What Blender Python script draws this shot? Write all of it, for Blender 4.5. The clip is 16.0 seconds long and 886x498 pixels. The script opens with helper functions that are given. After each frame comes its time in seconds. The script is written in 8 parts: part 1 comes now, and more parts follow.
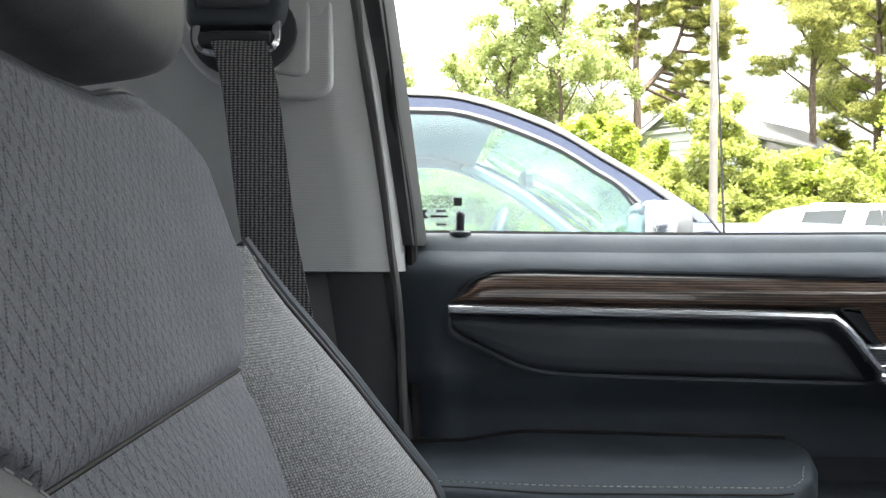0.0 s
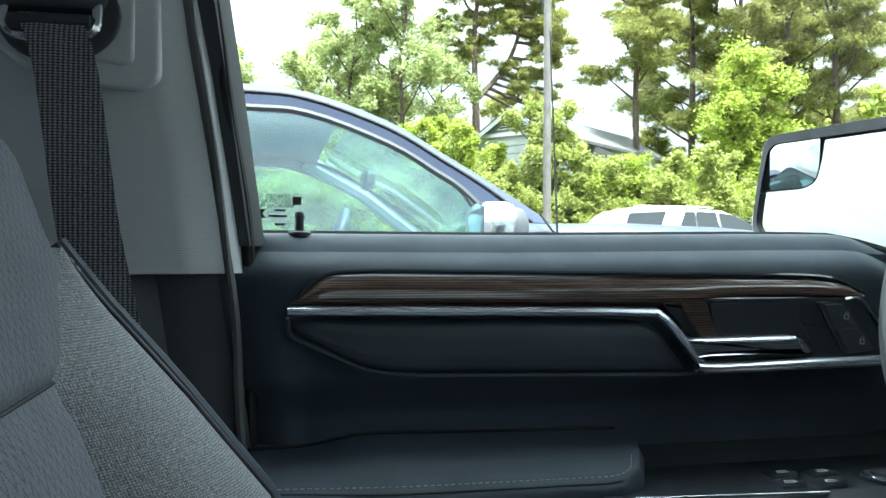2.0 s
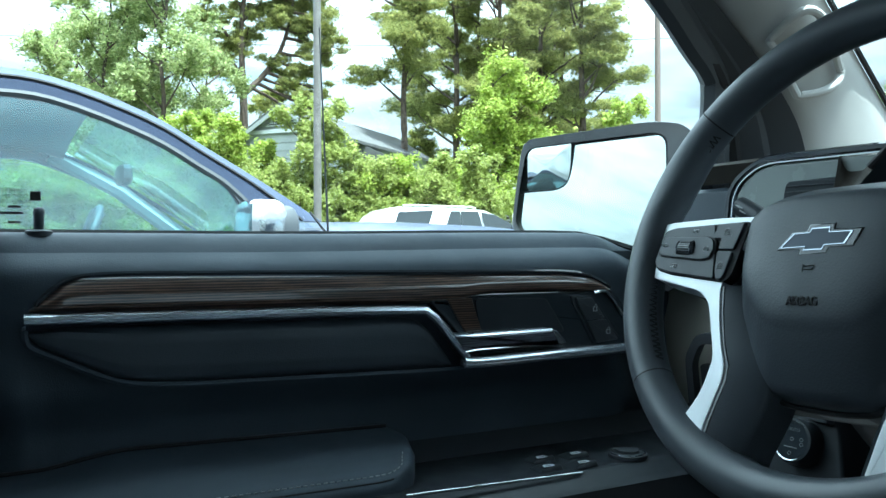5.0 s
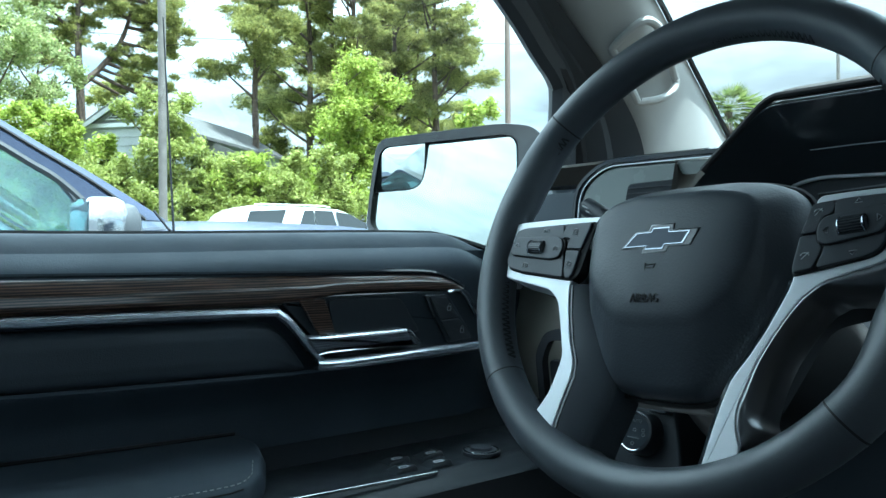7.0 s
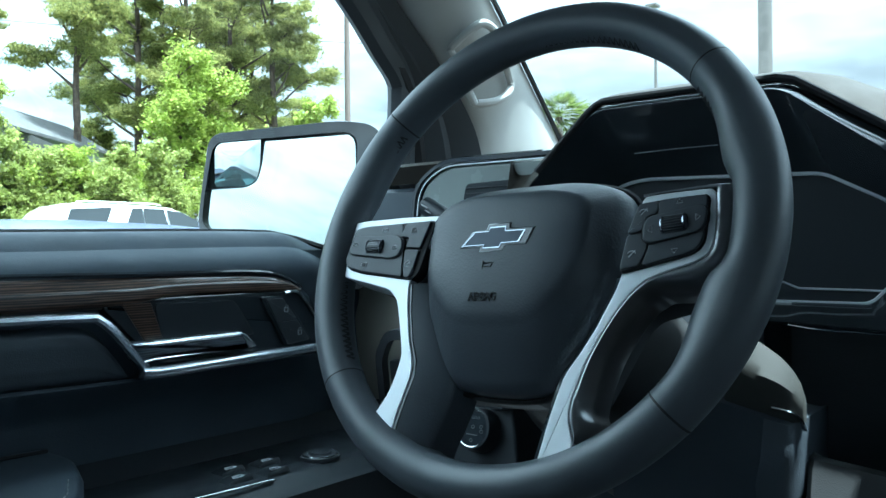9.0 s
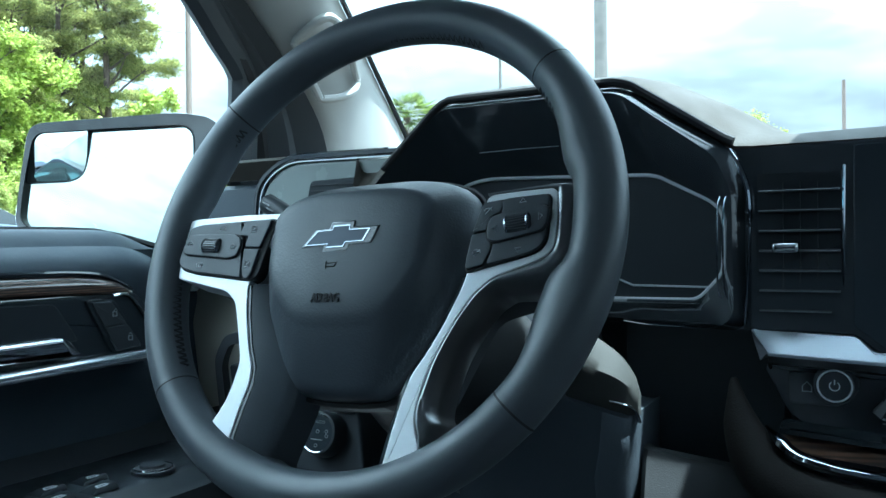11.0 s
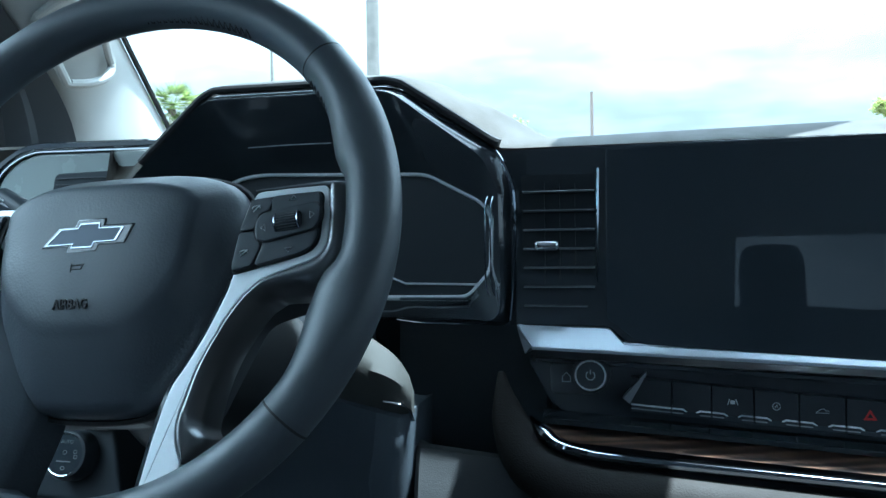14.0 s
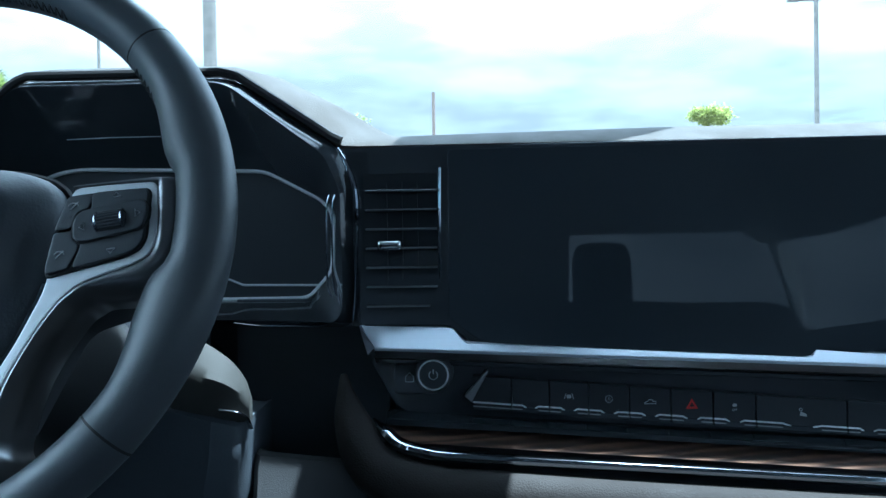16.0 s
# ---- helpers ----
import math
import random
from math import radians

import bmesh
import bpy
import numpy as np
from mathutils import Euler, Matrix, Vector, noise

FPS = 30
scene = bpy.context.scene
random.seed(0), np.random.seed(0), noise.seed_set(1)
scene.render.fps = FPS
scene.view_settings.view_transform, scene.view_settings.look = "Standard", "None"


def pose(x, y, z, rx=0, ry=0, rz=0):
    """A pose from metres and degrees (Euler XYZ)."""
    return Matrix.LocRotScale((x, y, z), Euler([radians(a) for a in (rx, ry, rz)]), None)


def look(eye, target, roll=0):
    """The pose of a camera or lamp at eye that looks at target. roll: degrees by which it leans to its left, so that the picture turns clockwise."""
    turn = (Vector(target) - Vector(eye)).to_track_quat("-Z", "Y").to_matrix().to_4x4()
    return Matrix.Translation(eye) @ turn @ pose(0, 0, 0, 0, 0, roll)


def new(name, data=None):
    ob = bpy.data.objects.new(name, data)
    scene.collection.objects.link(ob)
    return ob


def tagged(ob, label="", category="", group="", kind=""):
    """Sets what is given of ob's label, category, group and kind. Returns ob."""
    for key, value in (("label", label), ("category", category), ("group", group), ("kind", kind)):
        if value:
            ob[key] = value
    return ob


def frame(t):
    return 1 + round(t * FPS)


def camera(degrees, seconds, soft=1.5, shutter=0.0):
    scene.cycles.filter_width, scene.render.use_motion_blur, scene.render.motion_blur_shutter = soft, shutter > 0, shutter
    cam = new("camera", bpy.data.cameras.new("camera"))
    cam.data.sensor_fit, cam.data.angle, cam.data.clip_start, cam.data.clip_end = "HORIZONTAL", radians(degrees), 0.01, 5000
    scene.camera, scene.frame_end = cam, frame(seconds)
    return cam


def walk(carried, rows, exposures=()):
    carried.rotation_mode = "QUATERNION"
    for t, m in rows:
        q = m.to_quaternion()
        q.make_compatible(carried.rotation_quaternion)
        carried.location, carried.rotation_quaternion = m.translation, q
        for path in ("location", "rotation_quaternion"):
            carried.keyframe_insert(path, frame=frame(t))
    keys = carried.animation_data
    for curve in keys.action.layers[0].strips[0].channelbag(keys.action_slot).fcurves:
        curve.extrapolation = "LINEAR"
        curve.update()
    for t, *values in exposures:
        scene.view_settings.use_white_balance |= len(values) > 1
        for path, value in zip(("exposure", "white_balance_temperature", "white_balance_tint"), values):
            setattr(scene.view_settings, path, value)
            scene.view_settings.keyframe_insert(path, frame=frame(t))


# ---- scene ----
# Cab axes: x ahead, y to the driver's door, z up. EYE is the first eye's height over the ground,
# and places in the cab are given from that eye.
cam = camera(57.30, 16.0, soft=1.5)
EYE = 1.40
PATH = [  # seconds, place from the first eye, yaw, pitch, roll
    (0.0, 0.0000, 0.0000, 0.0000, -1.26, 0.14, -0.54),
    (0.5, 0.0003, 0.0021, -0.0000, -4.10, 0.18, -0.45),
    (1.0, 0.0001, 0.0061, -0.0002, -6.97, 0.20, -0.39),
    (1.5, 0.0018, 0.0077, -0.0001, -9.64, 0.22, -0.28),
    (2.0, 0.0023, 0.0097, -0.0002, -12.36, 0.25, -0.24),
    (2.5, 0.0026, 0.0114, -0.0001, -15.02, 0.25, -0.16),
    (3.0, 0.0036, 0.0148, -0.0002, -17.69, 0.26, -0.05),
    (3.5, 0.0046, 0.0162, -0.0003, -20.41, 0.26, 0.02),
    (4.0, 0.0060, 0.0184, 0.0001, -23.08, 0.20, 0.10),
    (6.5, 0.0127, 0.0294, 0.0005, -36.19, 0.11, 0.38),
    (7.0, 0.0150, 0.0318, 0.0008, -38.66, 0.06, 0.45),
    (7.5, 0.0168, 0.0337, 0.0005, -41.39, 0.08, 0.43),
    (8.0, 0.0199, 0.0367, 0.0008, -44.54, 0.00, 0.44),
    (8.5, 0.0218, 0.0377, 0.0009, -47.27, -0.04, 0.63),
    (9.0, 0.0244, 0.0397, 0.0006, -49.91, -0.08, 0.62),
    (11.5, 0.0416, 0.0470, 0.0009, -63.18, -0.36, 0.76),
    (12.0, 0.0439, 0.0479, 0.0014, -65.77, -0.45, 0.78),
    (12.5, 0.0459, 0.0490, 0.0017, -68.33, -0.52, 0.76),
    (13.0, 0.0479, 0.0497, 0.0011, -70.91, -0.50, 0.78),
    (13.5, 0.0505, 0.0503, 0.0015, -73.59, -0.59, 0.81),
    (14.0, 0.0536, 0.0509, 0.0013, -76.43, -0.62, 0.90),
    (14.5, 0.0562, 0.0514, 0.0013, -79.30, -0.67, 0.85),
    (15.0, 0.0593, 0.0515, 0.0017, -82.08, -0.76, 0.91),
    (15.5, 0.0618, 0.0512, 0.0017, -84.77, -0.82, 0.97),
    (16.0, 0.0641, 0.0517, 0.0023, -87.47, -0.92, 0.94),
]
walk(cam, [(t, pose(x, y, z + EYE, 90 + pitch, roll, yaw)) for t, x, y, z, yaw, pitch, roll in PATH],
     exposures=[(0.0, 2.85, 6700, 11), (0.5, 2.6, 6500, 8), (1.0, 2.38, 6300, 6), (2.0, 2.17, 5750, -2), (3.5, 1.85, 5250, -8), (6.5, 1.80, 5080, -9), (8.0, 1.84, 4980, -9), (9.2, 2.0, 4920, -9), (12.5, 2.32, 4800, -8), (14.5, 2.42, 4720, -6), (15.3, 2.38, 4680, -5), (16.0, 2.16, 4620, -4)])

# ---- light ----
SUN_FROM = Vector((0.12, -0.26, 0.96)).normalized()
world = bpy.data.worlds.new("world")
scene.world = world
world.use_nodes = True
wn, wl = world.node_tree.nodes, world.node_tree.links
wn.clear()
sky = wn.new("ShaderNodeTexSky")
sky.sky_type, sky.sun_disc = "NISHITA", False
sky.sun_elevation = math.asin(SUN_FROM.z)
sky.sun_rotation = math.atan2(SUN_FROM.x, SUN_FROM.y)
sky.altitude, sky.air_density, sky.dust_density, sky.ozone_density = 0, 1.0, 1.5, 1.0
w_geo = wn.new("ShaderNodeTexCoord")
w_map = wn.new("ShaderNodeMapping")
w_map.inputs["Scale"].default_value = (1.6, 1.6, 6.0)
w_noise = wn.new("ShaderNodeTexNoise")
w_noise.inputs["Scale"].default_value, w_noise.inputs["Detail"].default_value = 2.2, 7
w_noise.inputs["Roughness"].default_value = 0.55
w_ramp = wn.new("ShaderNodeValToRGB")
w_ramp.color_ramp.elements[0].position, w_ramp.color_ramp.elements[1].position = 0.18, 0.46
w_mix = wn.new("ShaderNodeMix")
w_mix.data_type = "RGBA"
w_soft = wn.new("ShaderNodeTexNoise")
w_soft.inputs["Scale"].default_value, w_soft.inputs["Detail"].default_value = 3.4, 6
w_tone = wn.new("ShaderNodeValToRGB")
w_tone.color_ramp.elements[0].position, w_tone.color_ramp.elements[0].color = 0.38, (6.1, 6.2, 6.3, 1)
w_tone.color_ramp.elements[1].position, w_tone.color_ramp.elements[1].color = 0.62, (10.2, 10.4, 10.5, 1)
w_bg = wn.new("ShaderNodeBackground")
w_bg.inputs["Strength"].default_value = 0.12
w_out = wn.new("ShaderNodeOutputWorld")
wl.new(w_geo.outputs["Generated"], w_map.inputs["Vector"])
wl.new(w_map.outputs["Vector"], w_noise.inputs["Vector"])
# a bank of cloud stands behind the truck
w_bank, w_sum, w_side = wn.new("ShaderNodeMapRange"), wn.new("ShaderNodeMath"), wn.new("ShaderNodeSeparateXYZ")
w_bank.inputs["From Min"].default_value, w_bank.inputs["From Max"].default_value = -0.15, -0.75
w_bank.inputs["To Min"].default_value, w_bank.inputs["To Max"].default_value = 0.0, 0.30
wl.new(w_geo.outputs["Generated"], w_side.inputs[0])
wl.new(w_side.outputs["X"], w_bank.inputs["Value"])
wl.new(w_noise.outputs["Fac"], w_sum.inputs[0])
wl.new(w_bank.outputs["Result"], w_sum.inputs[1])
wl.new(w_sum.outputs[0], w_ramp.inputs["Fac"])
wl.new(w_map.outputs["Vector"], w_soft.inputs["Vector"])
wl.new(w_soft.outputs["Fac"], w_tone.inputs["Fac"])
# thin cloud glows towards the high sun and dims to the horizon
w_sep, w_el = wn.new("ShaderNodeSeparateXYZ"), wn.new("ShaderNodeMapRange")
w_el.inputs["From Min"].default_value, w_el.inputs["From Max"].default_value = 0.17, 0.95
w_el.inputs["To Min"].default_value, w_el.inputs["To Max"].default_value = 0.25, 1.85
w_glow = wn.new("ShaderNodeVectorMath")
w_glow.operation = "SCALE"
wl.new(w_geo.outputs["Generated"], w_sep.inputs[0])
wl.new(w_sep.outputs["Z"], w_el.inputs["Value"])
wl.new(w_tone.outputs["Color"], w_glow.inputs[0])
# and it is thicker and whiter over the trees on the driver's side
w_thick, w_both = wn.new("ShaderNodeMapRange"), wn.new("ShaderNodeMath")
w_thick.inputs["From Min"].default_value, w_thick.inputs["From Max"].default_value = 0.60, 0.90
w_thick.inputs["To Min"].default_value, w_thick.inputs["To Max"].default_value = 1.0, 1.7
w_both.operation = "MULTIPLY"
wl.new(w_side.outputs["Y"], w_thick.inputs["Value"])
wl.new(w_el.outputs["Result"], w_both.inputs[0])
wl.new(w_thick.outputs["Result"], w_both.inputs[1])
wl.new(w_both.outputs[0], w_glow.inputs["Scale"])
wl.new(w_glow.outputs["Vector"], w_mix.inputs["B"])
wl.new(w_ramp.outputs["Color"], w_mix.inputs["Factor"])
wl.new(sky.outputs["Color"], w_mix.inputs["A"])
wl.new(w_mix.outputs["Result"], w_bg.inputs["Color"])
wl.new(w_bg.outputs["Background"], w_out.inputs["Surface"])

sun_data = bpy.data.lights.new("sun", "SUN")
sun_data.energy, sun_data.angle, sun_data.color = 4.6, radians(0.6), (1.0, 0.94, 0.85)
sun = new("sun", sun_data)
sun.matrix_world = look(SUN_FROM * 60, (0, 0, 0))


# ---- materials ----
class Mat:
    """A small builder for node materials."""

    def __init__(self, name, color, rough=0.5, metal=0.0, spec=0.5, coat=0.0):
        self.m = bpy.data.materials.new(name)
        self.m.use_nodes = True
        self.n, self.l = self.m.node_tree.nodes, self.m.node_tree.links
        self.b = self.n["Principled BSDF"]
        self.b.inputs["Base Color"].default_value = (*color, 1)
        self.b.inputs["Roughness"].default_value = rough
        self.b.inputs["Metallic"].default_value = metal
        self.b.inputs["Specular IOR Level"].default_value = spec
        self.b.inputs["Coat Weight"].default_value = coat
        self.b.inputs["Coat Roughness"].default_value = 0.03
        self.height = None

    def coords(self, scale=(1, 1, 1), rot=(0, 0, 0)):
        tc, mp = self.n.new("ShaderNodeTexCoord"), self.n.new("ShaderNodeMapping")
        mp.inputs["Scale"].default_value = scale
        mp.inputs["Rotation"].default_value = [radians(a) for a in rot]
        self.l.new(tc.outputs["Object"], mp.inputs["Vector"])
        return mp.outputs["Vector"]

    def noise(self, scale, detail=4, rough=0.5, vec=None, dist=0.0):
        t = self.n.new("ShaderNodeTexNoise")
        t.inputs["Scale"].default_value, t.inputs["Detail"].default_value = scale, detail
        t.inputs["Roughness"].default_value, t.inputs["Distortion"].default_value = rough, dist
        self.l.new(vec or self.coords(), t.inputs["Vector"])
        return t.outputs["Fac"]

    def voronoi(self, scale, vec=None, feature="F1"):
        t = self.n.new("ShaderNodeTexVoronoi")
        t.feature = feature
        t.inputs["Scale"].default_value = scale
        self.l.new(vec or self.coords(), t.inputs["Vector"])
        return t.outputs["Distance"]

    def wave(self, scale, vec=None, direction="X", profile="SIN", dist=0.0, dscale=1.0):
        t = self.n.new("ShaderNodeTexWave")
        t.bands_direction, t.wave_profile = direction, profile
        t.inputs["Scale"].default_value, t.inputs["Distortion"].default_value = scale, dist
        t.inputs["Detail Scale"].default_value = dscale
        self.l.new(vec or self.coords(), t.inputs["Vector"])
        return t.outputs["Fac"]

    def math(self, op, a, b):
        t = self.n.new("ShaderNodeMath")
        t.operation = op
        for k, v in enumerate((a, b)):
            if isinstance(v, (int, float)):
                t.inputs[k].default_value = v
            else:
                self.l.new(v, t.inputs[k])
        return t.outputs[0]

    def ramp(self, fac, stops):
        t = self.n.new("ShaderNodeValToRGB")
        e = t.color_ramp.elements
        while len(e) < len(stops):
            e.new(0.5)
        for k, (p, c) in enumerate(stops):
            e[k].position = p
            e[k].color = (*c, 1) if not isinstance(c, (int, float)) else (c, c, c, 1)
        self.l.new(fac, t.inputs["Fac"])
        return t.outputs["Color"]

    def color(self, out):
        self.l.new(out, self.b.inputs["Base Color"])
        return self

    def rough(self, out):
        self.l.new(out, self.b.inputs["Roughness"])
        return self

    def bump(self, out, dist=0.0005, strength=1.0):
        t = self.n.new("ShaderNodeBump")
        t.inputs["Distance"].default_value, t.inputs["Strength"].default_value = dist, strength
        self.l.new(out, t.inputs["Height"])
        if self.height:
            self.l.new(self.height, t.inputs["Normal"])
        self.height = t.outputs["Normal"]
        self.l.new(self.height, self.b.inputs["Normal"])
        return self


def grained(name, color, rough=0.55, grain=900.0, depth=0.00025, spec=0.4, var=0.12):
    """Moulded soft plastic or leatherette: fine leather grain and faint wear."""
    m = Mat(name, color, rough, spec=spec)
    dark, light = [c * (1 - var) for c in color], [c * (1 + var) for c in color]
    m.color(m.ramp(m.noise(9, 5), [(0.3, dark), (0.7, light)]))
    m.rough(m.ramp(m.noise(30, 4), [(0.3, rough - 0.07), (0.7, rough + 0.07)]))
    m.bump(m.voronoi(grain), depth, 0.5)
    m.bump(m.noise(grain * 0.4, 3), depth, 0.35)
    return m.m


M = {}
M["leatherette"] = grained("leatherette", (0.0530, 0.0670, 0.0835), 0.60, 750, 0.0002, spec=0.28)
M["pad_leather"] = grained("pad_leather", (0.0470, 0.0545, 0.0650), 0.45, 620, 0.00018, spec=0.5)
M["rim_leather"] = grained("rim_leather", (0.0700, 0.0780, 0.0880), 0.42, 1500, 0.0001, spec=0.5)
M["soft_black"] = grained("soft_black", (0.054, 0.065, 0.078), 0.55, 800, 0.0002)
M["lower_trim"] = grained("lower_trim", (0.075, 0.081, 0.089), 0.55, 1100, 0.00012)
M["console_grain"] = grained("console_grain", (0.050, 0.052, 0.054), 0.6, 1100, 0.0002)
M["dash_top"] = grained("dash_top", (0.0275, 0.0220, 0.0150), 0.72, 600, 0.0003, spec=0.40)
M["headrest"] = grained("headrest", (0.0862, 0.0897, 0.0949), 0.5, 500, 0.0002)
M["khaki_trim"] = grained("khaki_trim", (0.052, 0.052, 0.047), 0.65, 1300, 0.00008)
# khaki trim made paler, with the sun on the panel put into its base
M["kick_trim_lit"] = grained("kick_trim_lit", (0.42, 0.40, 0.34), 0.7, 1300, 0.00008, var=0.06)
M["lip_leather"] = grained("lip_leather", (0.036, 0.033, 0.031), 0.75, 700, 0.0004, spec=0.15)
M["button_black"] = grained("button_black", (0.0440, 0.0490, 0.0560), 0.42, 1500, 0.0001)
M["a_pillar_trim"] = grained("a_pillar_trim", (0.42, 0.42, 0.40), 0.7, 900, 0.0002, var=0.06)
M["headliner"] = grained("headliner", (0.60, 0.615, 0.615), 0.95, 1200, 0.0003, var=0.05)

m = Mat("ribbed_grey", (0.43, 0.45, 0.455), 0.6)
m.color(m.ramp(m.noise(12, 5), [(0.3, (0.60, 0.625, 0.63)), (0.7, (0.65, 0.675, 0.68))]))
m.bump(m.wave(150, direction="Z"), 0.0002, 0.5).bump(m.noise(900, 2), 0.0001, 0.4)
M["ribbed_grey"] = m.m

# Knitted insert: steep zigzag rows of small dark darts on a fine knit.
m = Mat("knit_insert", (0.07, 0.074, 0.08), 0.85, spec=0.25)
sep = m.n.new("ShaderNodeSeparateXYZ")
m.l.new(m.coords(), sep.inputs[0])
wob = m.math("MULTIPLY", m.math("SUBTRACT", m.noise(45, 2), 0.5), 0.003)
tri = m.math("PINGPONG", m.math("ADD", sep.outputs["Y"], wob), 0.0055)
row = m.math("FRACT", m.math("DIVIDE", m.math("ADD", sep.outputs["Z"], m.math("MULTIPLY", tri, 2.2)), 0.0125), 0)
thin = m.math("SUBTRACT", 1.0, m.math("MULTIPLY", m.math("ABSOLUTE", m.math("SUBTRACT", row, 0.5), 0), 6.0))
thin = m.math("MAXIMUM", thin, 0.0)
dash = m.math("ADD", m.math("MULTIPLY", m.wave(235, m.coords((0, 0, 1)), "Z"), 0.6), m.math("MULTIPLY", m.noise(260, 2, 0.6), 0.7))
dart = m.math("MULTIPLY", thin, dash)
knit = m.noise(1100, 2, 0.6, m.coords((0.4, 1, 0.6)))
h = m.math("SUBTRACT", m.math("ADD", m.math("MULTIPLY", knit, 0.75), m.math("MULTIPLY", m.noise(14, 5), 0.25)), m.math("MULTIPLY", dart, 0.42))
m.color(m.ramp(h, [(0.12, (0.038, 0.041, 0.050)), (0.46, (0.130, 0.138, 0.158)), (0.75, (0.200, 0.212, 0.238))]))
m.bump(dart, 0.0006, -0.3).bump(knit, 0.0006, 0.6)
M["knit_insert"] = m.m

# Woven two-tone cloth: crossed threads with pale flecks.
m = Mat("woven_bolster", (0.17, 0.175, 0.18), 0.9, spec=0.2)
wa = m.wave(190, m.coords((0, 1, 0.6)), "Y", dist=2.0, dscale=90)
wb = m.wave(190, m.coords((0, -0.6, 1)), "Z", dist=2.0, dscale=90)
h = m.math("ADD", m.math("MULTIPLY", m.math("MULTIPLY", wa, wb), 0.25), m.math("MULTIPLY", m.noise(780, 2, 0.8, m.coords((0.5, 1, 1))), 0.85))
m.color(m.ramp(h, [(0.30, (0.075, 0.080, 0.087)), (0.50, (0.205, 0.213, 0.224)), (0.70, (0.46, 0.47, 0.48))]))
m.bump(h, 0.0007, 0.7)
M["woven_bolster"] = m.m

# Seat belt webbing: ribs along the strap with bright flecks.
m = Mat("webbing", (0.03, 0.03, 0.033), 0.6, spec=0.4)
wa = m.wave(86, m.coords((1, 0, 0.13)), "X", dist=0.5, dscale=40)
wb = m.wave(140, m.coords((0.5, 0, 1)), "Z", dist=0.8, dscale=50)
fl = m.noise(1300, 2, 0.6, m.coords((1, 0.3, 0.6)))
h = m.math("ADD", m.math("MULTIPLY", m.math("MULTIPLY", m.math("ADD", wa, 0.5), m.math("ADD", wb, 0.3)), 0.34), m.math("MULTIPLY", fl, 0.75))
m.color(m.ramp(h, [(0.38, (0.014, 0.014, 0.016)), (0.60, (0.085, 0.086, 0.091)), (0.88, (0.42, 0.42, 0.43))]))
m.bump(wa, 0.0006, 0.5).bump(fl, 0.0005, 0.6)
M["webbing"] = m.m

# Lacquered open-pore veneer with the grain along the door or dash.
def veneer(name, axis):
    m = Mat(name, (0.08, 0.05, 0.035), 0.28, spec=0.5, coat=0.9)
    sc = (2.2, 1, 26) if axis == "x" else (1, 2.2, 26)
    vec = m.coords(sc)
    a = m.noise(9, 8, 0.62, vec, 0.6)
    b = m.wave(5.5, m.coords((sc[0] * 0.35, sc[1] * 0.35, sc[2] * 0.9)), "Z", dist=5.0, dscale=1.6)
    mixd = m.math("ADD", m.math("MULTIPLY", a, 0.7), m.math("MULTIPLY", b, 0.3))
    k = 1.55
    m.color(m.ramp(mixd, [(0.36, (0.006 * k, 0.004 * k, 0.0035 * k)), (0.50, (0.034 * k, 0.020 * k, 0.014 * k)), (0.64, (0.090 * k, 0.054 * k, 0.036 * k))]))
    m.bump(a, 0.0002, 0.25)
    return m.m


M["veneer_door"] = veneer("veneer_door", "x")
M["veneer_dash"] = veneer("veneer_dash", "y")

# base lifted above true black to stand in for lens glare
m = Mat("piano_black", (0.034, 0.040, 0.047), 0.09, spec=0.5, coat=0.4)
m.rough(m.ramp(m.noise(35, 4), [(0.3, 0.06), (0.8, 0.13)]))
M["piano_black"] = m.m
# lens glare is also put into this matte base
m = Mat("matte_black", (0.045, 0.049, 0.054), 0.6)
m.bump(m.noise(700, 3), 0.0002, 0.4)
M["matte_black"] = m.m
m = Mat("chrome", (0.72, 0.74, 0.77), 0.12, 1.0)
m.rough(m.ramp(m.noise(60, 3), [(0.3, 0.08), (0.8, 0.2)]))
M["chrome"] = m.m
m = Mat("satin_silver", (0.74, 0.76, 0.78), 0.45, 0.35)
m.rough(m.ramp(m.noise(80, 3), [(0.3, 0.36), (0.8, 0.48)]))
M["satin_silver"] = m.m
m = Mat("dark_satin_metal", (0.11, 0.115, 0.12), 0.30, 0.85)
M["dark_satin_metal"] = m.m
m = Mat("brushed_silver", (0.44, 0.47, 0.52), 0.38, 0.95)
m.bump(m.noise(40, 4, vec=m.coords((1, 1, 40))), 0.00005, 0.3)
M["brushed_silver"] = m.m
# black glass with a raised bluish base that imitates veiling glare
m = Mat("screen_glass", (0.032, 0.040, 0.049), 0.02, spec=0.5)
m.rough(m.ramp(m.noise(12, 5), [(0.3, 0.012), (0.8, 0.03)]))
M["screen_glass"] = m.m
# dial glass, its base raised for the same glare
m = Mat("cluster_glass", (0.042, 0.048, 0.055), 0.40, spec=0.25)
M["cluster_glass"] = m.m
M["badge_dark"] = Mat("badge_dark", (0.035, 0.040, 0.050), 0.35, 0.7).m
M["badge_edge"] = Mat("badge_edge", (0.016, 0.018, 0.024), 0.2, 0.0, coat=0.5).m
M["slat_line"] = Mat("slat_line", (0.22, 0.23, 0.24), 0.45, 0.1).m
m = Mat("spoke_satin", (0.20, 0.203, 0.21), 0.30, 0.9)
m.rough(m.ramp(m.noise(90, 3), [(0.3, 0.29), (0.8, 0.38)]))
M["spoke_satin"] = m.m
M["dark_chrome"] = Mat("dark_chrome", (0.33, 0.355, 0.40), 0.07, 1.0).m
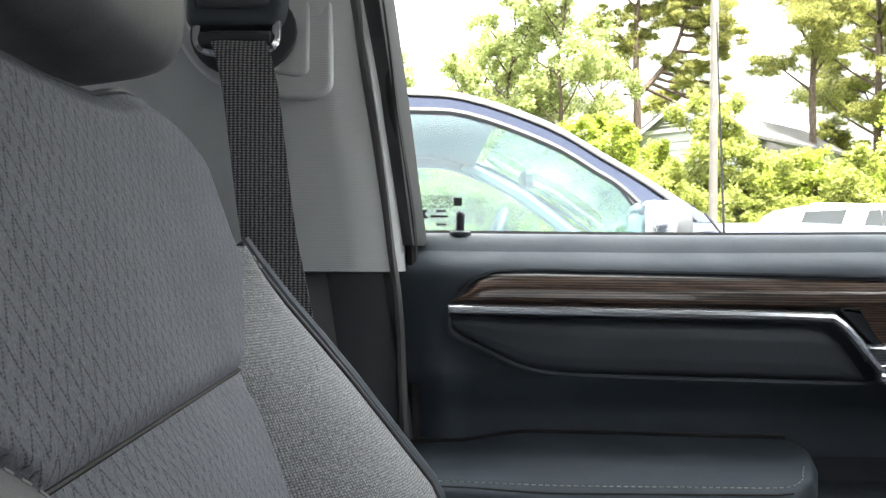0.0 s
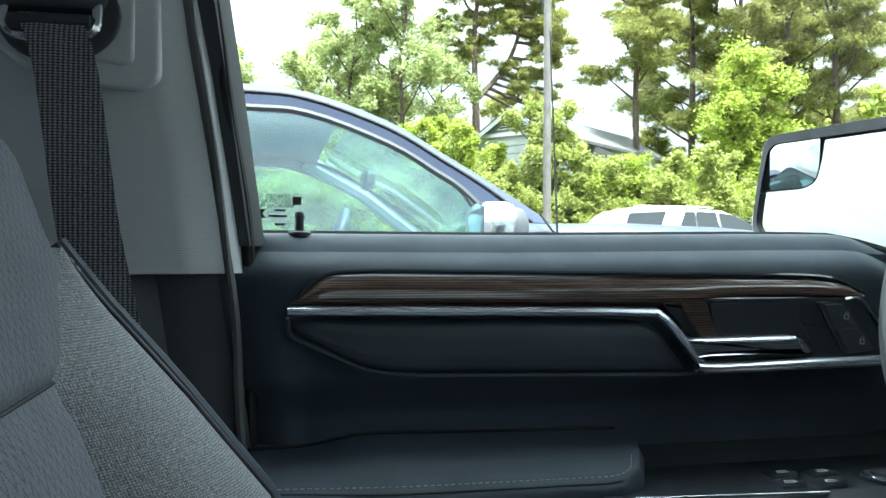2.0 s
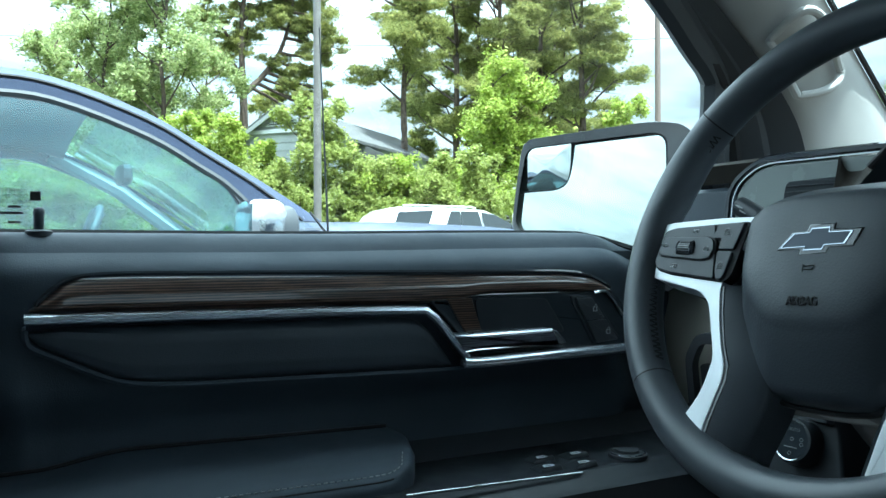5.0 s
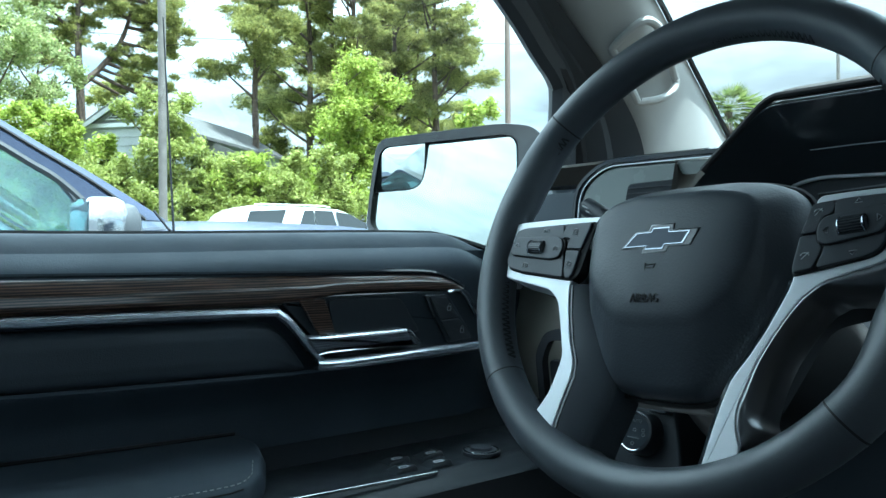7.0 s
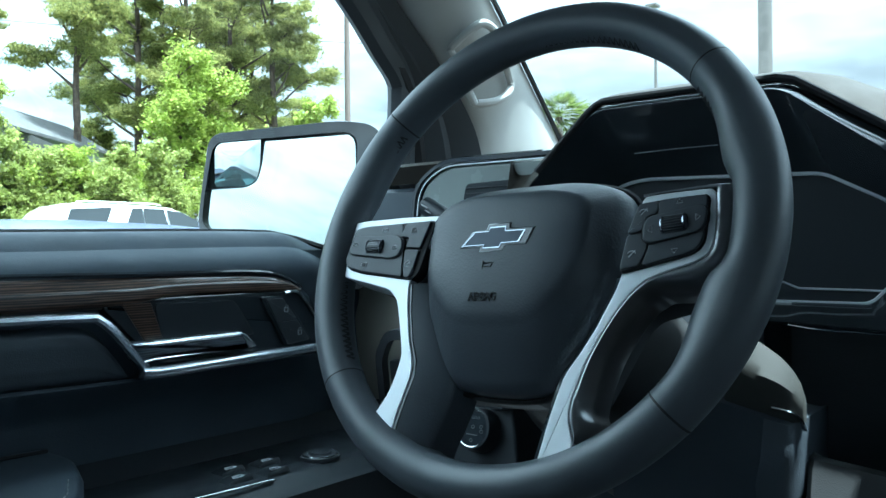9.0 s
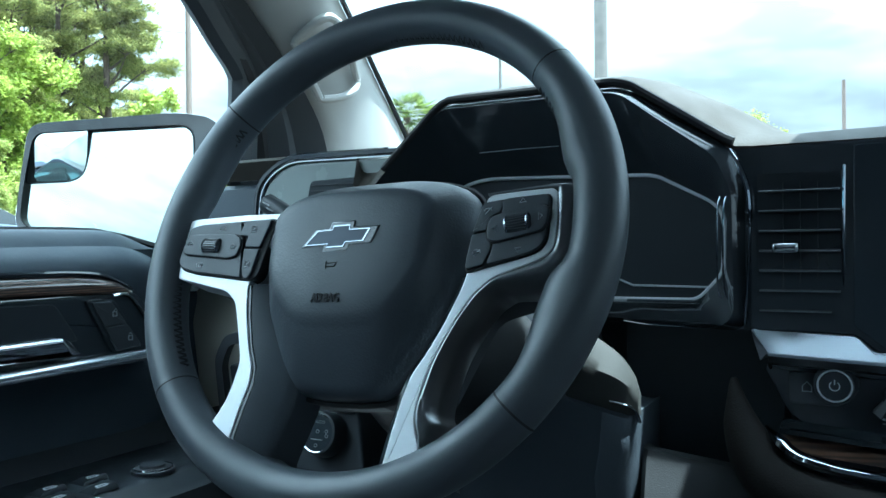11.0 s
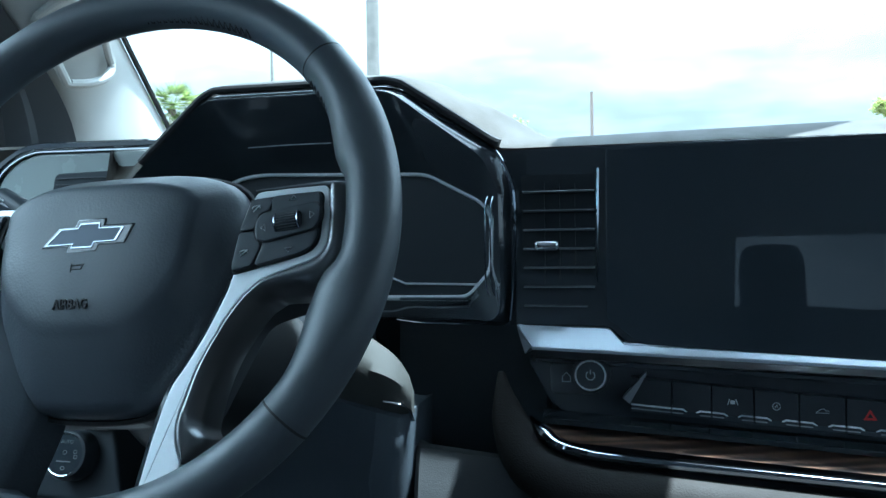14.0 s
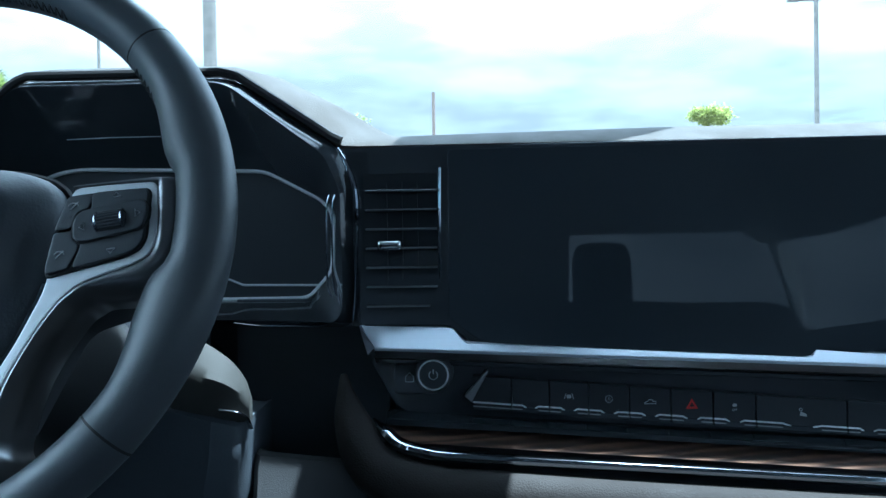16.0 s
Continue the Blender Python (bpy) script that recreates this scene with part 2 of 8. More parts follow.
m = Mat("rim_gloss", (0.020, 0.023, 0.027), 0.22, spec=0.28)
m.rough(m.ramp(m.noise(30, 4), [(0.3, 0.18), (0.8, 0.28)]))
M["rim_gloss"] = m.m
m = Mat("handle_satin", (0.17, 0.19, 0.22), 0.32, 0.45)
m.rough(m.ramp(m.noise(40, 3, vec=m.coords((1, 1, 20))), [(0.3, 0.24), (0.8, 0.36)]))
M["handle_satin"] = m.m
# plain white base; the bright reflection of the silver is put into it
M["ring_white"] = Mat("ring_white", (0.80, 0.82, 0.84), 0.4, 0.0).m
m = Mat("rail_satin", (0.74, 0.78, 0.84), 0.22, 0.80)
M["rail_satin"] = m.m
M["white_print"] = Mat("white_print", (0.62, 0.64, 0.66), 0.6).m
M["grey_print"] = Mat("grey_print", (0.42, 0.43, 0.44), 0.6).m
M["dim_print"] = Mat("dim_print", (0.13, 0.135, 0.14), 0.6).m
M["vent_face"] = grained("vent_face", (0.28, 0.305, 0.29), 0.26, 1400, 0.00005, var=0.05)
M["black_print"] = Mat("black_print", (0.01, 0.01, 0.011), 0.5).m
M["red_print"] = Mat("red_print", (0.45, 0.02, 0.02), 0.5).m
M["thread"] = Mat("thread", (0.32, 0.33, 0.33), 0.8).m
M["rubber"] = grained("rubber", (0.014, 0.014, 0.015), 0.7, 900, 0.0002)
M["seal_grey"] = grained("seal_grey", (0.125, 0.13, 0.128), 0.7, 900, 0.0002)
# near-black base that stands in for shade on the steering column
M["deep_black"] = grained("deep_black", (0.013, 0.0145, 0.016), 0.5, 1300, 0.0001)
m = Mat("mirror", (0.42, 0.46, 0.435), 0.0, 1.0)
M["mirror"] = m.m


def glass(name, tint, refl=1.0, base=0.05):
    """Thin window glass: clear with a tint, and its own gloss."""
    g = bpy.data.materials.new(name)
    g.use_nodes = True
    n, l = g.node_tree.nodes, g.node_tree.links
    n.clear()
    tr, gl, mx, fr, out = (n.new("ShaderNode" + k) for k in ("BsdfTransparent", "BsdfGlossy", "MixShader", "LayerWeight", "OutputMaterial"))
    pw, ad = n.new("ShaderNodeMath"), n.new("ShaderNodeMath")
    tr.inputs["Color"].default_value = (*tint, 1)
    gl.inputs["Roughness"].default_value = 0.01
    gl.inputs["Color"].default_value = (refl, refl, refl, 1)
    fr.inputs["Blend"].default_value = 0.5
    pw.operation, ad.operation = "POWER", "MULTIPLY_ADD"
    pw.inputs[1].default_value = 5.0
    ad.inputs[1].default_value, ad.inputs[2].default_value = 0.85, base
    l.new(fr.outputs["Facing"], pw.inputs[0])
    l.new(pw.outputs[0], ad.inputs[0])
    l.new(ad.outputs[0], mx.inputs[0])
    l.new(tr.outputs[0], mx.inputs[1])
    l.new(gl.outputs[0], mx.inputs[2])
    l.new(mx.outputs[0], out.inputs["Surface"])
    return g


M["cab_glass"] = glass("cab_glass", (0.90, 0.93, 0.92))
M["truck_glass"] = glass("truck_glass", (0.62, 0.82, 0.86), 0.9, 0.075)
M["dark_glass"] = glass("dark_glass", (0.16, 0.19, 0.20), 0.9)
M["rear_glass"] = glass("rear_glass", (0.68, 0.71, 0.73), 0.9)

m = Mat("blue_paint", (0.035, 0.045, 0.085), 0.45, 0.2, spec=0.3, coat=0.25)
m.color(m.ramp(m.noise(900, 1), [(0.35, (0.034, 0.044, 0.080)), (0.7, (0.075, 0.090, 0.145))]))
M["blue_paint"] = m.m
m = Mat("own_paint", (0.02, 0.03, 0.05), 0.3, 0.3, coat=1.0)
m.color(m.ramp(m.noise(900, 1), [(0.35, (0.014, 0.022, 0.038)), (0.7, (0.03, 0.045, 0.07))]))
M["own_paint"] = m.m
m = Mat("white_paint", (0.80, 0.81, 0.82), 0.3, coat=1.0)
m.color(m.ramp(m.noise(2, 3), [(0.3, (0.78, 0.79, 0.80)), (0.7, (0.83, 0.84, 0.85))]))
M["white_paint"] = m.m

m = Mat("asphalt", (0.06, 0.06, 0.06), 0.9)
m.color(m.ramp(m.noise(0.7, 8, 0.65), [(0.3, (0.05, 0.05, 0.052)), (0.7, (0.11, 0.108, 0.105))]))
m.bump(m.noise(60, 4), 0.006, 0.6)
M["asphalt"] = m.m
m = Mat("grass", (0.06, 0.10, 0.02), 0.9)
m.color(m.ramp(m.noise(4, 8, 0.7), [(0.3, (0.035, 0.06, 0.012)), (0.55, (0.08, 0.12, 0.025)), (0.8, (0.14, 0.15, 0.05))]))
M["grass"] = m.m
m = Mat("bark", (0.10, 0.075, 0.055), 0.95)
v = m.coords((1, 1, 0.25))
m.color(m.ramp(m.noise(9, 7, 0.7, v), [(0.3, (0.045, 0.034, 0.027)), (0.7, (0.17, 0.125, 0.095))]))
m.bump(m.noise(12, 5, 0.7, v), 0.05, 0.8)
M["bark"] = m.m
m = Mat("pole_wood", (0.22, 0.17, 0.14), 0.9)
m.color(m.ramp(m.noise(6, 6, 0.6, m.coords((8, 8, 0.3))), [(0.3, (0.16, 0.12, 0.10)), (0.7, (0.28, 0.22, 0.19))]))
M["pole_wood"] = m.m
m = Mat("galvanized", (0.34, 0.34, 0.33), 0.55, 0.3)
m.color(m.ramp(m.noise(5, 6), [(0.3, (0.40, 0.39, 0.36)), (0.7, (0.52, 0.50, 0.46))]))
M["galvanized"] = m.m
m = Mat("pole_bronze", (0.20, 0.18, 0.16), 0.5, 0.2)
m.color(m.ramp(m.noise(5, 6), [(0.3, (0.16, 0.145, 0.13)), (0.7, (0.24, 0.22, 0.195))]))
M["pole_bronze"] = m.m
# base set dark to put the switch ledge's shade into its colour
m = Mat("ledge_black", (0.027, 0.031, 0.036), 0.38, spec=0.25)
m.rough(m.ramp(m.noise(25, 4), [(0.3, 0.30), (0.7, 0.46)]))
M["ledge_black"] = m.m
m = Mat("siding", (0.62, 0.62, 0.60), 0.7)
m.color(m.ramp(m.noise(1.5, 6), [(0.3, (0.36, 0.37, 0.37)), (0.7, (0.44, 0.45, 0.45))]))
M["siding"] = m.m
m = Mat("shingle", (0.19, 0.185, 0.18), 0.95)
m.color(m.ramp(m.noise(3, 8, 0.7), [(0.3, (0.075, 0.073, 0.072)), (0.7, (0.14, 0.137, 0.133))]))
M["shingle"] = m.m


def leafy(name, dark, mid, light):
    """Leaves: each clump its own shade, thin enough to let light through."""
    m = Mat(name, mid, 0.55, spec=0.35)
    geo = m.n.new("ShaderNodeNewGeometry")
    col = m.ramp(m.math("ADD", m.math("MULTIPLY", geo.outputs["Random Per Island"], 0.7), m.math("MULTIPLY", m.noise(0.9, 4), 0.3)),
                 [(0.15, dark), (0.5, mid), (0.85, light)])
    m.color(col)
    tl = m.n.new("ShaderNodeBsdfTranslucent")
    ad = m.n.new("ShaderNodeMixShader")
    ad.inputs[0].default_value = 0.60
    m.l.new(col, tl.inputs["Color"])
    m.l.new(m.b.outputs[0], ad.inputs[1])
    m.l.new(tl.outputs[0], ad.inputs[2])
    m.l.new(ad.outputs[0], m.n["Material Output"].inputs["Surface"])
    return m.m


M["leaf_green"] = leafy("leaf_green", (0.19, 0.25, 0.09), (0.38, 0.43, 0.17), (0.58, 0.60, 0.31))
M["leaf_bright"] = leafy("leaf_bright", (0.18, 0.24, 0.03), (0.38, 0.46, 0.08), (0.56, 0.60, 0.16))
M["leaf_brush"] = leafy("leaf_brush", (0.19, 0.225, 0.05), (0.36, 0.41, 0.11), (0.52, 0.54, 0.19))
M["needle"] = leafy("needle", (0.11, 0.13, 0.04), (0.31, 0.33, 0.11), (0.56, 0.53, 0.18))
M["palm_leaf"] = leafy("palm_leaf", (0.06, 0.09, 0.02), (0.12, 0.16, 0.04), (0.22, 0.25, 0.08))


# ---- building helpers ----
ORIGIN = {}


def thing(name, at, label, category, group="", kind="", cab=True):
    """An Empty at the base of a thing; at is given from the eye in the cab, or from the ground outside."""
    ob = new(name)
    ob.empty_display_size = 0.05
    ob.location = Vector(at) + Vector((0, 0, EYE if cab else 0))
    ORIGIN[ob] = (ob.location.copy(), cab)
    return tagged(ob, label, category, group, kind)


def part(name, bm, mat, parent, label="", smooth=True, sharp=35):
    """Links a bmesh as one mesh object under a thing or a part."""
    origin, cab = ORIGIN[parent]
    bm.transform(Matrix.Translation(Vector((0, 0, EYE if cab else 0)) - origin))
    bmesh.ops.recalc_face_normals(bm, faces=bm.faces)
    me = bpy.data.meshes.new(name)
    if smooth:
        lim = radians(sharp)
        for f in bm.faces:
            f.smooth = True
        for e in bm.edges:
            e.smooth = not (len(e.link_faces) == 2 and e.calc_face_angle(0) > lim)
    bm.to_mesh(me)
    bm.free()
    me.materials.append(M[mat])
    ob = new(name, me)
    ob.parent = parent
    ORIGIN[ob] = ORIGIN[parent]
    return tagged(ob, label) if label else ob


def single(name, bm, mat, label, category, group="", kind="", cab=True, smooth=True):
    """A thing that is one mesh, with its origin at the middle of its base."""
    bm.transform(Matrix.Translation((0, 0, EYE if cab else 0)))
    co = np.array([v.co for v in bm.verts])
    at = Vector(((co[:, 0].min() + co[:, 0].max()) / 2, (co[:, 1].min() + co[:, 1].max()) / 2, co[:, 2].min()))
    bm.transform(Matrix.Translation(-at))
    bmesh.ops.recalc_face_normals(bm, faces=bm.faces)
    me = bpy.data.meshes.new(name)
    if smooth:
        for f in bm.faces:
            f.smooth = True
        for e in bm.edges:
            e.smooth = not (len(e.link_faces) == 2 and e.calc_face_angle(0) > radians(35))
    bm.to_mesh(me)
    bm.free()
    me.materials.append(M[mat])
    ob = new(name, me)
    ob.location = at
    ORIGIN[ob] = (at.copy(), cab)
    return tagged(ob, label, category, group, kind)


def frame_of(u, v, at=(0, 0, 0)):
    """The matrix from (u, v, w) to the cab, with w = u x v."""
    u, v = Vector(u).normalized(), Vector(v).normalized()
    w = u.cross(v)
    m = Matrix((u, v, w)).transposed().to_4x4()
    m.translation = at
    return m


def rounded(poly, r, n=4):
    """A polygon with its corners rounded; r is one radius, or one for each corner."""
    out, k = [], len(poly)
    for i, p in enumerate(poly):
        rr = r[i] if isinstance(r, (list, tuple)) else r
        p, a, b = Vector(p), Vector(poly[i - 1]), Vector(poly[(i + 1) % k])
        da, db = (a - p), (b - p)
        d = min(rr, da.length * 0.48, db.length * 0.48)
        if d < 1e-6:
            out.append(tuple(p))
            continue
        s, e = p + da.normalized() * d, p + db.normalized() * d
        for j in range(n + 1):
            t = j / n
            out.append(tuple((1 - t) ** 2 * s + 2 * t * (1 - t) * p + t * t * e))
    return out


def slab(poly, w0, w1, m=Matrix(), bevel=0.0015, seg=2, bm=None):
    """A polygon in (u, v) carried from w0 to w1, its front edge bevelled, put into the cab by m."""
    bm = bm or bmesh.new()
    area = sum(poly[i - 1][0] * poly[i][1] - poly[i][0] * poly[i - 1][1] for i in range(len(poly)))
    if area < 0:
        poly = poly[::-1]
    lo = [bm.verts.new(m @ Vector((u, v, w0))) for u, v in poly]
    rings = [lo]
    if bevel > 0:
        c = np.array(poly)
        nxt, prv = np.roll(c, -1, 0), np.roll(c, 1, 0)
        t1, t2 = c - prv, nxt - c
        t1 /= np.linalg.norm(t1, axis=1)[:, None] + 1e-9
        t2 /= np.linalg.norm(t2, axis=1)[:, None] + 1e-9
        n1, n2 = np.stack([-t1[:, 1], t1[:, 0]], 1), np.stack([-t2[:, 1], t2[:, 0]], 1)
        nn = n1 + n2
        nn /= np.maximum(0.35, (nn * n1).sum(1))[:, None]
        sg = 1 if w1 > w0 else -1
        for j in range(seg + 1):
            a = j / seg * math.pi / 2
            ins, w = bevel * (1 - math.cos(a)), w1 - sg * bevel * (1 - math.sin(a))
            rings.append([bm.verts.new(m @ Vector((*(p + q * ins), w))) for p, q in zip(c, nn)])
        rings.append([bm.verts.new(m @ Vector((*(p + q * bevel * 1.35), w1))) for p, q in zip(c, nn)])
    else:
        rings.append([bm.verts.new(m @ Vector((u, v, w1))) for u, v in poly])
    k = len(poly)
    for a, b in zip(rings, rings[1:]):
        for i in range(k):
            bm.faces.new((a[i], a[(i + 1) % k], b[(i + 1) % k], b[i]))
    bm.faces.new(lo[::-1])
    bm.faces.new(rings[-1])
    return bm


def ring_slab(outer, inner, w0, w1, m=Matrix(), bm=None):
    """A flat frame between two polygons with as many points each."""
    bm = bm or bmesh.new()
    k = len(outer)
    q = [[bm.verts.new(m @ Vector((*p, w))) for p in poly] for poly, w in ((outer, w0), (outer, w1), (inner, w1), (inner, w0))]
    for a, b in zip(q, q[1:] + q[:1]):
        for i in range(k):
            bm.faces.new((a[i], a[(i + 1) % k], b[(i + 1) % k], b[i]))
    return bm


def loft(rings, cap=True, closed=True, bm=None, loop=False):
    """A skin over rings of points; loop joins the last to the first."""
    bm = bm or bmesh.new()
    vs = [[bm.verts.new(p) for p in r] for r in rings]
    k = len(vs[0])
    pairs = list(zip(vs, vs[1:])) + ([(vs[-1], vs[0])] if loop else [])
    for a, b in pairs:
        for i in range(k if closed else k - 1):
            bm.faces.new((a[i], a[(i + 1) % k], b[(i + 1) % k], b[i]))
    if cap and not loop and closed:
        bm.faces.new(vs[0][::-1])
        bm.faces.new(vs[-1])
    return bm


def smooth_path(pts, n=6):
    """A Catmull-Rom line through the points."""
    p = [Vector(q) for q in pts]
    out = []
    for i in range(len(p) - 1):
        a, b, c, d = p[max(i - 1, 0)], p[i], p[i + 1], p[min(i + 2, len(p) - 1)]
        for j in range(n):
            t = j / n
            out.append(0.5 * ((2 * b) + (c - a) * t + (2 * a - 5 * b + 4 * c - d) * t * t + (3 * b - a - 3 * c + d) * t ** 3))
    return out + [p[-1]]


def tube(pts, r, sides=8, closed=False, up=(0, 0, 1), flat=1.0, bm=None, cap=True):
    """A round or flattened bar along a line; r is one radius or one for each point."""
    p = [Vector(q) for q in pts]
    rings = []
    for i, q in enumerate(p):
        a = p[i - 1] if (i or closed) else p[i]
        b = p[(i + 1) % len(p)] if (i + 1 < len(p) or closed) else p[i]
        t = (b - a).normalized()
        s = t.cross(Vector(up))
        if s.length < 1e-4:
            s = t.cross(Vector((1, 0, 0.01)))
        s.normalize()
        u = s.cross(t)
        rr = r[i] if isinstance(r, (list, tuple)) else r
        rings.append([q + s * math.cos(2 * math.pi * j / sides) * rr + u * math.sin(2 * math.pi * j / sides) * rr * flat for j in range(sides)])
    return loft(rings, cap=cap, loop=closed, bm=bm)


def block(x0, x1, y0, y1, z0, z1, bevel=0.004, seg=2):
    bm = bmesh.new()
    bmesh.ops.create_cube(bm, size=1, matrix=Matrix.LocRotScale(((x0 + x1) / 2, (y0 + y1) / 2, (z0 + z1) / 2), None, (x1 - x0, y1 - y0, z1 - z0)))
    if bevel:
        bmesh.ops.bevel(bm, geom=bm.edges[:], offset=bevel, segments=seg, profile=0.6, affect="EDGES")
    return bm


def hull_shape(size, at, power=3.0, n=20, m=0, rot=Matrix()):
    """A cushion: a superellipsoid of that size."""
    bm = bmesh.new()
    m = m or n // 2
    bmesh.ops.create_uvsphere(bm, u_segments=n, v_segments=m, radius=1)
    for v in bm.verts:
        c = v.co
        k = (abs(c.x) ** power + abs(c.y) ** power + abs(c.z) ** power) ** (-1 / power)
        v.co = Vector(at) + rot @ Vector((c.x * k * size[0] / 2, c.y * k * size[1] / 2, c.z * k * size[2] / 2))
    return bm


def sheet(fn, us, vs, thick=None, bm=None):
    """A surface fn(u, v) -> point over two lists of numbers; thick gives it a back."""
    bm = bm or bmesh.new()
    g = [[bm.verts.new(fn(u, v)) for v in vs] for u in us]
    for a, b in zip(g, g[1:]):
        for i in range(len(vs) - 1):
            bm.faces.new((a[i], b[i], b[i + 1], a[i + 1]))
    if thick:
        off = Vector(thick)
        h = [[bm.verts.new(q.co + off) for q in row] for row in g]
        for a, b in zip(h, h[1:]):
            for i in range(len(vs) - 1):
                bm.faces.new((a[i + 1], b[i + 1], b[i], a[i]))
        rim = [(g[0][i], h[0][i]) for i in range(len(vs))] + [(g[i][-1], h[i][-1]) for i in range(1, len(us))] \
            + [(g[-1][i], h[-1][i]) for i in range(len(vs) - 2, -1, -1)] + [(g[i][0], h[i][0]) for i in range(len(us) - 2, 0, -1)]
        for (a, c), (b, d) in zip(rim, rim[1:] + rim[:1]):
            bm.faces.new((a, c, d, b))
    return bm


def stitches(pts, length=0.004, gap=0.003, r=0.0006, bm=None):
    """A row of thread stitches along a line."""
    bm = bm or bmesh.new()
    p = smooth_path(pts, 12)
    run, on = 0.0, None
    for a, b in zip(p, p[1:]):
        d = (b - a).length
        s = 0.0
        while s < d:
            ph = (run + s) % (length + gap)
            if on is None and ph < length:
                on = a.lerp(b, s / d)
            elif on is not None and ph >= length:
                tube([on, a.lerp(b, s / d)], r, 5, bm=bm)
                on = None
            s += 0.0005
        run += d
    return bm


def lettering(body, size, m, depth=0.0004, bm=None):
    """Words in the built-in font as a thin mesh, middle at m's origin."""
    cu = bpy.data.curves.new("text", "FONT")
    cu.body, cu.size, cu.align_x, cu.align_y, cu.extrude, cu.resolution_u = body, size, "CENTER", "CENTER", depth / 2, 3
    ob = bpy.data.objects.new("text", cu)
    me = bpy.data.meshes.new_from_object(ob)
    bm = bm or bmesh.new()
    me.transform(m)
    bm.from_mesh(me)
    bpy.data.meshes.remove(me)
    bpy.data.objects.remove(ob)
    bpy.data.curves.remove(cu)
    return bm


def ss(a, b, x):
    """Smooth step from 0 at a to 1 at b."""
    t = min(1, max(0, (x - a) / (b - a)))
    return t * t * (3 - 2 * t)


def line(xs, ys):
    """Straight-line interpolation as a function."""
    return lambda x: float(np.interp(x, xs, ys))


def frange(a, b, n):
    return [a + (b - a) * i / n for i in range(n + 1)]


DOOR = frame_of((1, 0, 0), (0, 0, 1))      # u ahead, v up, w into the cab (-y)
DASH = frame_of((0, -1, 0), (0, 0, 1))     # u to the right, v up, w to the rear (-x)


# ---- the cab's shell ----
def cab_shell():
    # roof lining: a shallow arch from the screen header to the back
    fn = lambda x, y: Vector((x, y, 0.50 - 0.16 * abs((y + 0.03) / 0.72) ** 3 * 0.6 - 0.10 * ss(0.25, 0.62, x) - 0.03 * ss(-1.0, -1.4, x)))
    bm = sheet(fn, frange(-1.42, 0.672, 20), frange(-0.74, 0.68, 24), (0, 0, 0.03))
    single("ceiling", bm, "headliner", "light grey cloth roof lining of the cab", "ceiling", kind="structure")
    single("floor", block(-1.42, 1.1, -0.86, 0.80, -0.80, -0.76, 0.01), "rubber", "black rubber floor of the truck cab", "floor", kind="structure")
    # rear wall with the back window's opening; its driver half is closed to keep the display's reflection dark
    o = [(-0.80, -0.80), (0.86, -0.80), (0.86, 0.20), (0.72, 0.47), (-0.66, 0.47), (-0.80, 0.20)]
    i = [(0.115, 0.02), (0.83, 0.02), (0.83, 0.10), (0.76, 0.345), (0.125, 0.345), (0.115, 0.10)]
    bm = ring_slab(o, i, -0.06, 0.0, frame_of((0, -1, 0), (0, 0, 1), (-1.42, 0, 0)))
    single("wall_rear", bm, "headliner", "grey trimmed rear wall of the cab", "wall", kind="structure")
    gl = thing("window_rear", (-1.40, -0.03, 0.02), "tinted rear window of the truck cab", "window", kind="structure")
    part("pane", slab(i, 0.0, 0.005, frame_of((0, -1, 0), (0, 0, 1), (-1.40, 0, 0)), 0), "rear_glass", gl)
    # unseen piece added at the top middle of the windscreen to shade the dash
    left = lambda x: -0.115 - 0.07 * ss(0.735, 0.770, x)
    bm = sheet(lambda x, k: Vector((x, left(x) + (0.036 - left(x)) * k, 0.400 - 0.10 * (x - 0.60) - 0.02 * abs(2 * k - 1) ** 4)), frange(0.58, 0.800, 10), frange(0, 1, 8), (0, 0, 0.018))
    single("overhead_blocker", bm, "soft_black", "unseen dark blocker added at the windscreen's upper middle to shade the dash", "trim", kind="structure")
    # passenger's side: lower wall, post and header
    bm = block(-1.42, 1.15, -0.88, -0.84, -0.80, 0.015, 0.01)
    single("wall_passenger", bm, "soft_black", "dark door trim on the passenger side", "wall", kind="structure")
    bm = tube(smooth_path([(1.12, -0.83, 0.02), (0.92, -0.80, 0.20), (0.66, -0.77, 0.33), (0.40, -0.76, 0.37), (-0.6, -0.76, 0.350), (-1.42, -0.75, 0.43)], 5), 0.075, 12, flat=1.65)
    single("header_passenger", bm, "headliner", "grey lining above the passenger windows", "trim", kind="structure")
    bm = loft([[Vector((x + dx, y, z)) for dx, y in ((0, -0.02 + yy), (0.15, -0.02 + yy), (0.15, 0.03 + yy), (0, 0.03 + yy))] for x, yy, z in ((-0.20, -0.85, 0.0), (-0.26, -0.80, 0.25), (-0.30, -0.74, 0.44))])
    single("post_passenger", bm, "ribbed_grey", "light grey centre post on the passenger side", "trim", kind="structure")
    wp = thing("window_passenger", (-0.86, -0.82, 0.015), "dark tinted rear side window", "window", kind="structure")
    part("pane", sheet(lambda x, z: Vector((x, -0.845 + 0.22 * z, z)), frange(-1.40, -0.30, 4), frange(0.01, 0.36, 4), (0, -0.004, 0)), "rear_glass", wp)
    # driver's side behind the seat
    bm = block(-1.42, -0.15, 0.81, 0.85, -0.80, 0.015, 0.01)
    single("wall_driver", bm, "soft_black", "dark rear door trim on the driver side", "wall", kind="structure")
